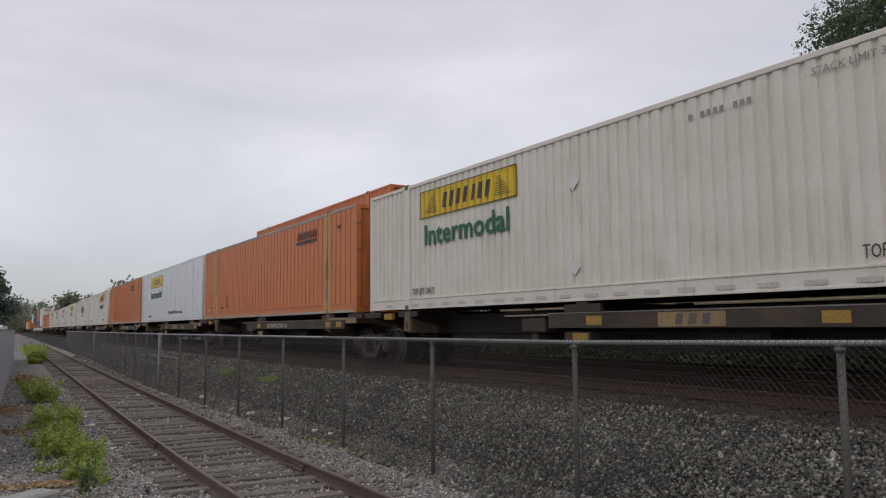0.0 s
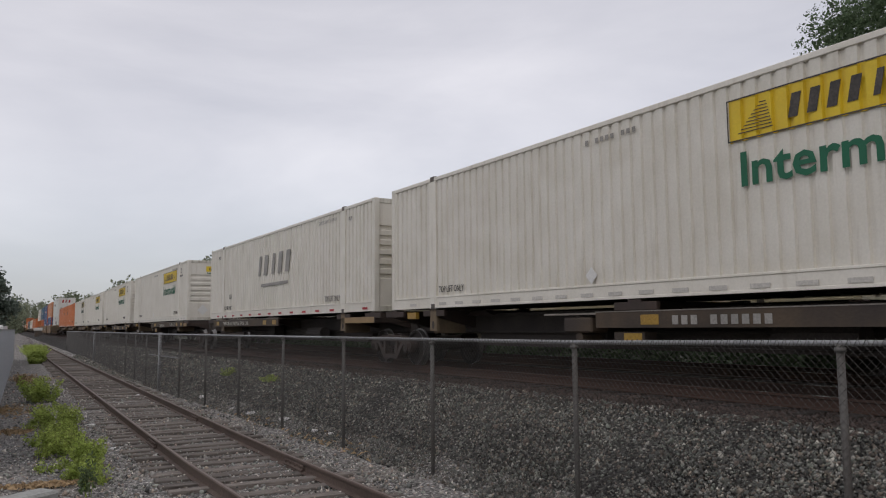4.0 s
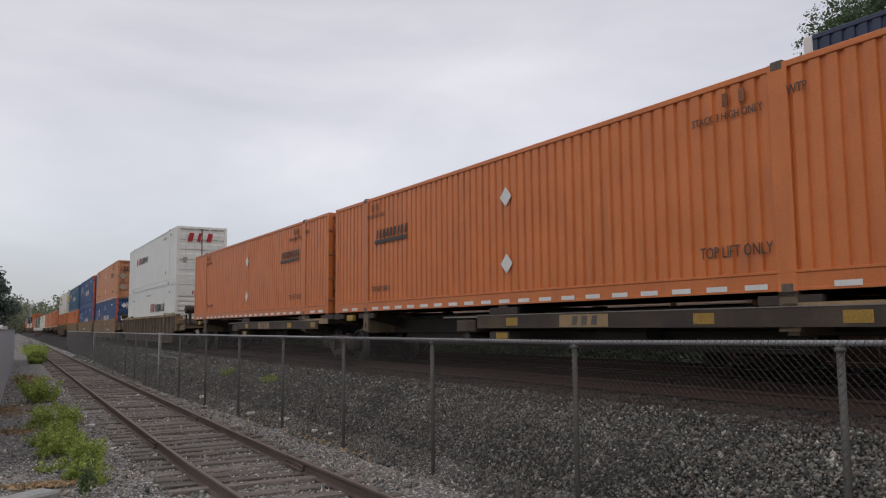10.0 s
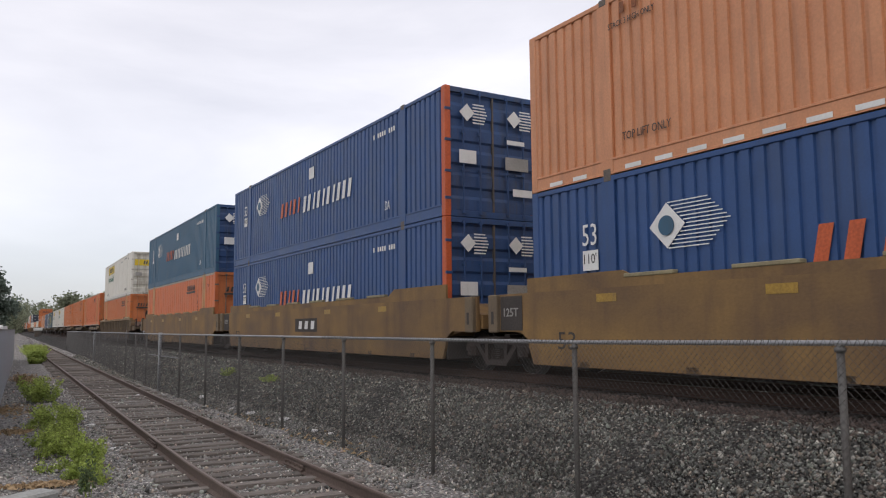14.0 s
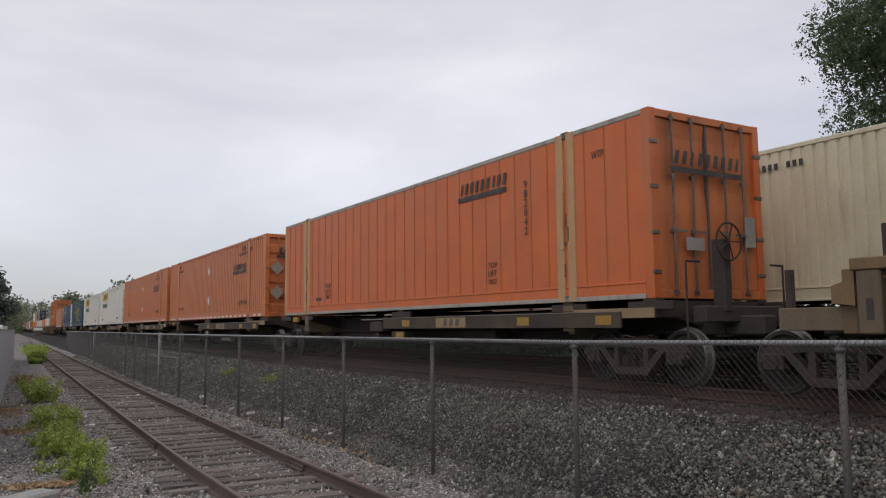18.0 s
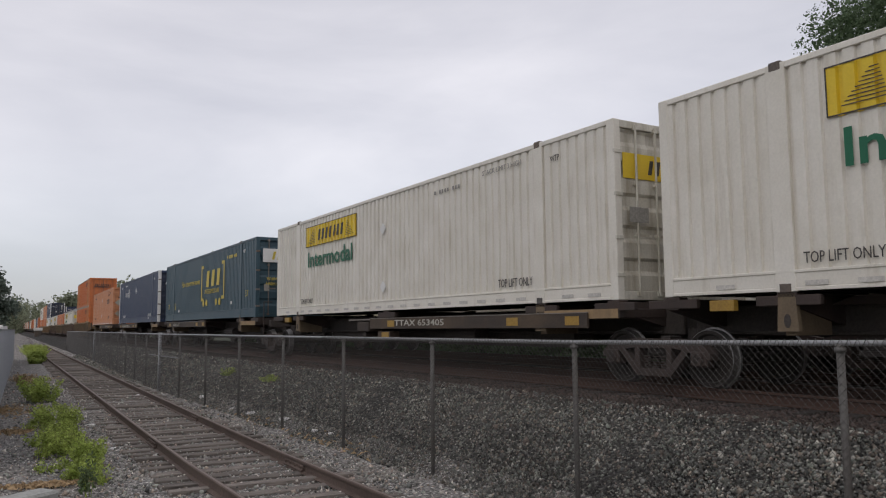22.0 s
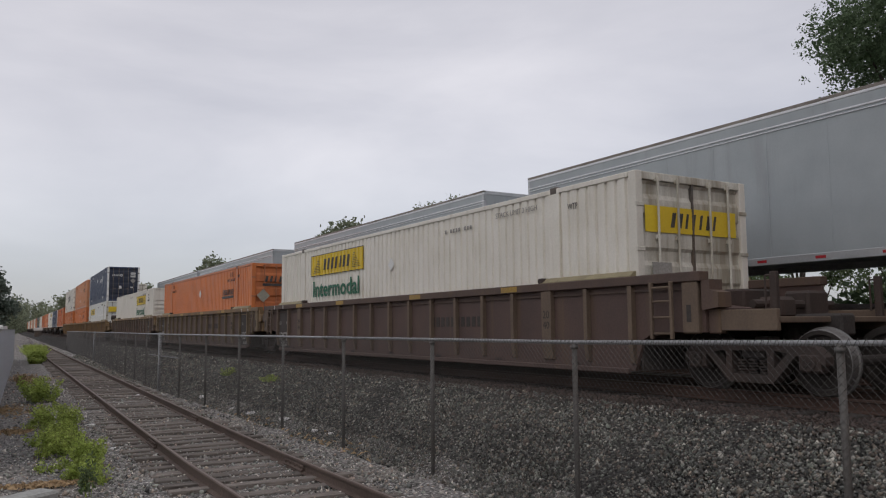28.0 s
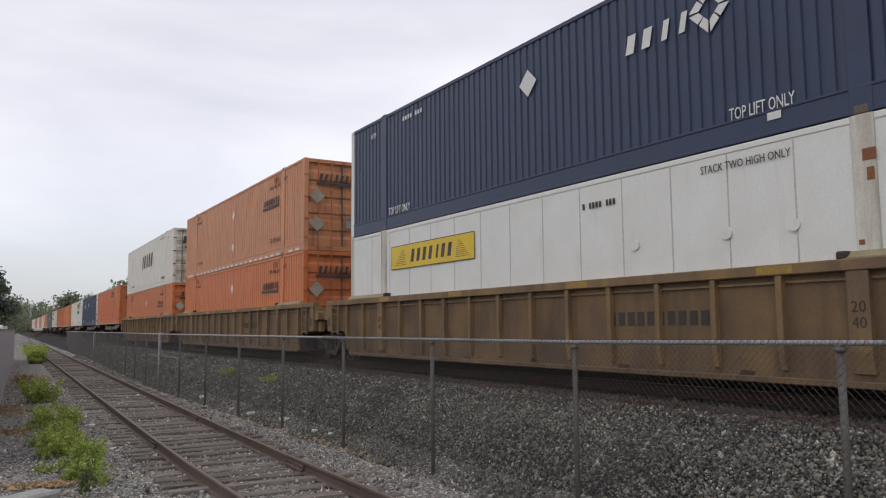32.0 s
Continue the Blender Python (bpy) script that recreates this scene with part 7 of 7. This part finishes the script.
# ---------------------------------------------------------------- trailers on the far train
def trailer(paint, length, mark, rear_far, label):
    """A highway trailer riding on a spine car; its floor is about 0.9 m above its tyres' foot."""
    root = tagged(new("semi_trailer"), label, "trailer", group="trailers on the far train")
    h0, h1 = .90, 3.84
    y0, y1 = -length / 2, length / 2
    f = Form()
    f.box(-HALF + .01, HALF - .01, y0 + .03, y1 - .03, h0 + .14, h1 - .3, .01)
    part("body", f, paint, root, "smooth flat body sides")
    f = Form()
    n = int(length / 1.22)
    for s in (-1, 1):
        for i in range(1, n):
            y = y0 + i * length / n
            f.box(s * (HALF - .012), s * (HALF - .004), y - .012, y + .012, h0 + .15, h1 - .3)
    tagged(part("panel_seams", f, SEAM_PALE if paint is COOL_WHITE else paint, root), kind="stuff")
    for s in (-1, 1):
        f = Form()
        f.box(s * (HALF - .06), s * HALF, y0, y1, h0, h0 + .15, .01)
        br = part("bottom_rail", f, ALU, root)
        f = Form()
        for i in range(int(length / 1.2)):
            f.box(s * HALF, s * (HALF + .004), y0 + .4 + i * 1.2, y0 + .6 + i * 1.2, h0 + .05, h0 + .10)
        part("marker_strip", f, REDMARK, br)
        f = Form()
        f.box(s * (HALF - .08), s * HALF, y0, y1, h1 - .31, h1 - .12, .01)
        tr = part("top_rail", f, TRAILER_GREY if paint is TRAILER_GREY else ALU, root)
        f = Form()
        f.box(s * (HALF - .05), s * (HALF + .010), y0, y1, h1 - .34, h1 - .305, .006)
        f.box(s * (HALF - .05), s * (HALF + .008), y0, y1, h1 - .40, h1 - .385)
        part("rub_strip", f, COOL_WHITE, tr, "pale bead along the top of the side")
        f = Form()
        f.box(s * (HALF - .08), s * (HALF + .004), y0, y1, h1 - .12, h1 - .07, .006)
        part("pale_strip", f, COOL_WHITE, tr)
        f = Form()
        f.box(s * (HALF - .08), s * (HALF + .002), y0, y1, h1 - .07, h1 - .008, .006)
        part("roof_edge", f, EDGE, tr, "grimy edge of the roof")
        for y in (y0, y1):
            f = Form()
            e = 1 if y > 0 else -1
            f.box(s * (HALF - .10), s * (HALF + .002), y, y - e * .09, h0, h1, .015)
            part("corner_post", f, ALU, root)
    f = Form()
    f.box(-HALF + .03, HALF - .03, y0 + .02, y1 - .02, h1 - .03, h1, .006)
    part("roof", f, ALU, root)
    for e, y in ((-1, y0), (1, y1)):
        f = Form()
        f.box(-HALF + .1, HALF - .1, y - e * .01, y - e * .05, h0 + .1, h1 - .08)
        f.box(-.012, .012, y + e * .004, y - e * .02, h0 + .1, h1 - .1)
        part("end_wall", f, paint, root)
        f = Form()
        f.box(-HALF + .08, HALF - .08, y, y - e * .06, h1 - .12, h1 - .01, .01)
        part("header", f, ALU, root)
    r = 1 if rear_far else -1
    f = Form()
    f.box(-.55, .55, r * (length / 2 - 3.3), r * (length / 2 - .8), .62, .88, .02)
    f.box(-1.1, 1.1, r * (length / 2 - .1), r * (length / 2 - .2), .35, .45)
    for x in (-.6, .6):
        f.box(x - .05, x + .05, r * (length / 2 - .1), r * (length / 2 - .2), .4, .9)
    ug = part("undercarriage", f, UNDER, root)
    for q in (1.4, 2.65) if length > 10 else (1.3,):
        for s in (-1, 1):
            f = Form()
            f.tube((s * .68, r * (length / 2 - q), .5), (s * 1.22, r * (length / 2 - q), .5), .5, 20)
            part("tyre", f, RUBBER, ug)
    f = Form()
    for x in (-.85, .85):
        f.box(x - .07, x + .07, -r * (length / 2 - 2.6), -r * (length / 2 - 2.75), .05, .9, .01)
        f.box(x - .14, x + .14, -r * (length / 2 - 2.5), -r * (length / 2 - 2.85), 0, .06, .01)
    f.box(-.85, .85, -r * (length / 2 - 2.62), -r * (length / 2 - 2.72), .5, .58)
    part("landing_leg", f, UNDER, root)
    if mark == "shield":
        c = r * 0 + (y1 - 1.35 if not rear_far else y0 + 1.4)
        for scale, col, depth in ((1.0, YELLOWMARK, .006), (.86, surface_brown(), .010)):
            f = Form()
            pts = [(-.47, .45), (-.25, .57), (0, .60), (.25, .57), (.47, .45), (.46, -.1), (.38, -.38), (.18, -.58), (0, -.66), (-.18, -.58), (-.38, -.38), (-.46, -.1)]
            f.prism([(c + a * scale, 2.42 + b * scale) for a, b in pts], 0, -HALF - depth, -HALF - depth + .005)
            part("shield_mark", f, col, root, "brown shield mark with a golden edge")
        f = Form()
        pts = [(-.40, .42), (-.2, .5), (0, .53), (.2, .5), (.40, .42), (.40, .18), (.1, .34), (-.40, .26)]
        f.prism([(c + a, 2.42 + b) for a, b in pts], 0, -HALF - .015, -HALF - .011)
        for k in range(3):
            a = c + .26 - .24 * k
            f.box(-HALF - .0155, -HALF - .0115, a - .07, a + .07, 2.22, 2.50)
        part("shield_top", f, YELLOWMARK, root)
        part("lettering", fitted_text("53", .28, .18, DARK), None, root, "", Matrix.Translation((-HALF - .008, y1 - .5, 1.35)) @ SIDE)
    elif mark == "oval":
        f = Form()
        c = y1 - 12.6
        f.prism([(c + .55 * math.cos(a * math.pi / 10), 2.6 + .3 * math.sin(a * math.pi / 10)) for a in range(20)], 0, -HALF - .010, -HALF - .004)
        part("oval_mark", f, GREYMARK, root, "grey oval mark")
        f = Form()
        for o in (1.0, 6.8, 14.6):
            f.tube((-HALF - .01, y1 - o, 3.2), (-HALF, y1 - o, 3.2), .05, 8)
            f.tube((-HALF - .01, y1 - o - .2, 3.2), (-HALF, y1 - o - .2, 3.2), .05, 8)
        part("marker_lamp", f, DARK, root)
    return root


BROWN_MARK = []


def surface_brown():
    if not BROWN_MARK:
        BROWN_MARK.append(surface("dark_brown_mark", (0.028, 0.017, 0.010), None, .45, bump=0))
    return BROWN_MARK[0]


# ---------------------------------------------------------------- the near train
SPINE_Z, WELL_Z, UPPER_Z = DECK + 1.22, 1.565, 4.50
# leading end along the train, car, lower box, upper box
CONSIST = [
    (1.75, "s", "jb_rear", None), (18.71, "s", "plate_bright", None), (35.35, "s", "reefer", None), (51.99, "s", "plate_bright", None),
    (70.48, "s", "jb_front", None), (87.57, "sr", "swift", None), (108.25, "s", "jb_front", None), (126.52, "s", "jb_front", None),
    (144.25, "s", "jb_front", None), (160.88, "s", "jb_worn", None), (177.9, "s", "orange_rear", None), (194.52, "s", "orange_front", None),
    (215.0, "wb", "xpo_lower", "xpo_upper"), (237.95, "wm", "pacer", "faded"), (257.15, "wm", "pacer", "pacer"), (276.09, "wm", "plate", "pacer_grey"),
    (299.41, "wb", "plate_bright", "jb_rear"), (319.97, "s", "plate", None), (338.08, "s", "orange_front", None), (355.13, "s", "orange_front", None),
    (372.23, "s", "jb_rear", None), (389.34, "s", "jb_rear", None), (407.77, "sr", "csx", None), (426.22, "sr", "umax", None),
    (446.86, "s", "faded", None), (467.76, "wy", "plate_bright", "plate_bright"), (491.35, "wn", "jb_rear", None), (510.69, "wn", "orange_front", None),
    (530.36, "wn", "jb_front", None), (553.88, "wb", "reefer_low", "umax_front"), (573.53, "wb", "orange_front", "faded"), (592.9, "wb", "orange_front", "swift_upper"),
    (613.2, "s", "plate", None), (630.6, "s", "umax", None), (648.0, "s", "jb_front", None), (665.4, "s", "orange_front", None), (682.8, "s", "plate", None), (700.2, "s", "jb_rear", None),
    (718.5, "s", "csx", None), (736.0, "s", "orange_front", None), (753.4, "s", "jb_front", None), (771.0, "s", "faded", None), (788.5, "s", "jb_rear", None), (806.0, "s", "orange_front", None),
    (823.5, "s", "swift", None), (841.0, "s", "jb_front", None), (858.5, "s", "plate", None),
]


def near_train():
    n = len(CONSIST)
    for i, (front, car, low, up) in enumerate(CONSIST):
        own = []
        for side in (-1, 1):
            j = i + side
            edge = side * LONG / 2
            if 0 <= j < n:
                gap = (CONSIST[j][0] - front - LONG) if side > 0 else (front - CONSIST[j][0] - LONG)
                same = CONSIST[j][1][0] == car[0]
                if same and gap < 4.7:
                    if side < 0:
                        own.append(edge - gap / 2)      # shared bogie in the gap ahead
                    continue
            own.append(edge + side * 1.75 if car[0] == "w" else edge - side * .75)
        if car[0] == "s":
            text = ""
            if front in (87.57, 426.22):
                text = ("TWIN 28-ALL PURPOSE SPINE CAR", 2.6, 3.45)
            elif front == 407.77:
                text = ("2-28 / 1-57", 2.55, 1.4)
            elif front == 446.86:
                text = ("2-28 / 1-57", -.6, 1.65)
            elif front == 108.25:
                text = ("2-28 / 1-57", -.84, 1.47)
            elif front == 18.71:
                text = ("ALL PURPOSE SPINE CAR", 2.45, 2.0)
            spine_car("near", front, "r" if car == "sr" else "f", own, front in (70.48, 407.77, 319.97), text, i)
            place_container(low, "near", front + LONG / 2, SPINE_Z)
        else:
            body, chord, ribs = {"wb": (OCHRE if front > 550 else BROWN, CHORD, True), "wm": (MUSTARD, MUSTARD, False), "wy": (MUSTARD, CHORD, True), "wn": (BROWN if front == 510.69 else MAROON, BROWN if front == 491.35 else CHORD, True)}[car]
            mark = {257.15: "blocks", 237.95: "", 299.41: ""}.get(front, 4.2 if car != "wm" else "")
            ends = {215.0: (-1, 1), 237.95: (-1,), 299.41: (-1, 1), 276.09: (1,), 467.76: (-1,), 553.88: (-1,), 491.35: (-1,)}.get(front, ())
            well_car("near", front, body, chord, own, ribs, ends, mark, dark_panel=car == "wn")
            place_container(low, "near", front + LONG / 2, WELL_Z)
            if up:
                place_container(up, "near", front + LONG / 2, UPPER_Z)


near_train()

# ---------------------------------------------------------------- the far train, place of each load's far end
FAR_LOADS = [(65.2 + 18.2 * k, "cream_box") for k in range(6, -1, -1)] + [
    (41.0, "stack_orange"), (18.5, "cream_box"), (-2.3, "cream_box"), (-23.1, "white_box"), (-41.6, "cream_box"), (-60.0, "grey53"), (-83.8, "ups53"), (-102.4, "white_box"), (-121.0, "cream_box"), (-139.0, "white_box"), (-156.5, "stack_navy"), (-178.7, "ups53"), (-196.7, "white53"),
    (-214.6, "cream_box"), (-232.4, "white_box"), (-250.3, "ups53r"), (-269.9, "white_box"), (-288.7, "cream_box"), (-307.0, "white_box"), (-325.4, "cream_box"), (-344.0, "white_box"),
    (-364.1, "stack_white"), (-385.6, "cream_box"), (-404.1, "ups53"), (-421.2, "ups53"), (-440.6, "ups53"), (-458.9, "ups53"), (-479.3, "grey28"), (-488.9, "grey28"),
    (-499.5, "empty"), (-513.8, "empty"), (-528.1, "ups53"), (-546.5, "grey53")]
TRAILERS = {}


def far_trailer(kind):
    if kind in TRAILERS:
        return copy_thing(TRAILERS[kind], pose(0, 0, 0))
    if kind == "ups53":
        ob = trailer(TRAILER_GREY, LONG, "shield", False, "grey semi-trailer with a brown shield mark on the far train")
    elif kind == "ups53r":
        ob = trailer(TRAILER_GREY, LONG, "shield", True, "grey semi-trailer with a brown shield mark on the far train")
    elif kind == "white53":
        ob = trailer(COOL_WHITE, LONG, "oval", True, "white semi-trailer with upright seams on the far train")
    elif kind == "grey28":
        ob = trailer(TRAILER_GREY, 8.6, "shield", True, "short grey semi-trailer on the far train")
    else:
        ob = trailer(TRAILER_GREY, LONG, "", True, "plain grey semi-trailer on the far train")
    TRAILERS[kind] = ob
    return ob


def far_train():
    for i, (far_end, kind) in enumerate(FAR_LOADS):
        long = 8.6 if kind == "grey28" else LONG
        mid = far_end - long / 2
        if kind != "grey28" or FAR_LOADS[i - 1][1] != "grey28":
            front = far_end - LONG if kind != "grey28" else far_end - 17.0
            if kind.startswith("stack"):
                well_car("far", front, BROWN, CHORD, [-LONG / 2 - 1.75, LONG / 2 + 1.75], True, (), 4.2)
            elif not (kind == "empty" and FAR_LOADS[i + 1][1] != "empty"):
                spine_car("far", front, "f" if i % 2 else "r", [-LONG / 2 - .6], False, "", i)
        if kind == "empty":
            continue
        if kind.startswith("stack"):
            a = {"stack_navy": "navy_far", "stack_orange": "orange_far"}.get(kind, "white_box")
            b = a
            place_container(a, "far", mid, WELL_Z - .1)
            place_container(b, "far", mid, UPPER_Z - .1)
        elif kind.endswith("box"):
            place_container(kind, "far", mid, SPINE_Z)
        else:
            MOVERS.append((far_trailer(kind), "far", mid, DECK + 1.03))


far_train()


# ---------------------------------------------------------------- motion of both trains
def place_at(train, middle, t, z):
    if train == "near":
        y, x = middle - near_run(t), NEAR_X
    else:
        y, x = middle + far_run(t), FAR_X
    return y, pose(x + bend(y), y, z, 0, 0, -math.degrees(math.atan(bend_slope(y))))


def motions():
    for ob, train, middle, z in MOVERS:
        times = {0.0, 32.0} | ({t for t, _ in NEAR_RUN} if train == "near" else {4.0, 8.0, 12.0, 16.0, 20.0, 24.0, 28.0})
        for k in range(0, 65):
            y, _ = place_at(train, middle, k / 2, z)
            if -45 < y < 95:
                times.add(k / 2)
        walk(ob, [(t, place_at(train, middle, t, z)[1]) for t in sorted(times)])
    # wheels roll without slipping; wheelsets of one train turn alike, so they share their keys
    turning = {}
    for ws, e, train in SPINNERS:
        if (e, train) not in turning:
            rows = []
            for k in range(961):
                t = k / FPS
                run = near_run(t) if train == "near" else -far_run(t)
                rows.append((t, pose(0, e * .865, .42, math.degrees(run / .425) % 360)))
            walk(ws, rows)
            turning[e, train] = ws.animation_data
        else:
            ws.rotation_mode = "QUATERNION"
            keys = ws.animation_data_create()
            keys.action = turning[e, train].action
            keys.action_slot = turning[e, train].action_slot


motions()
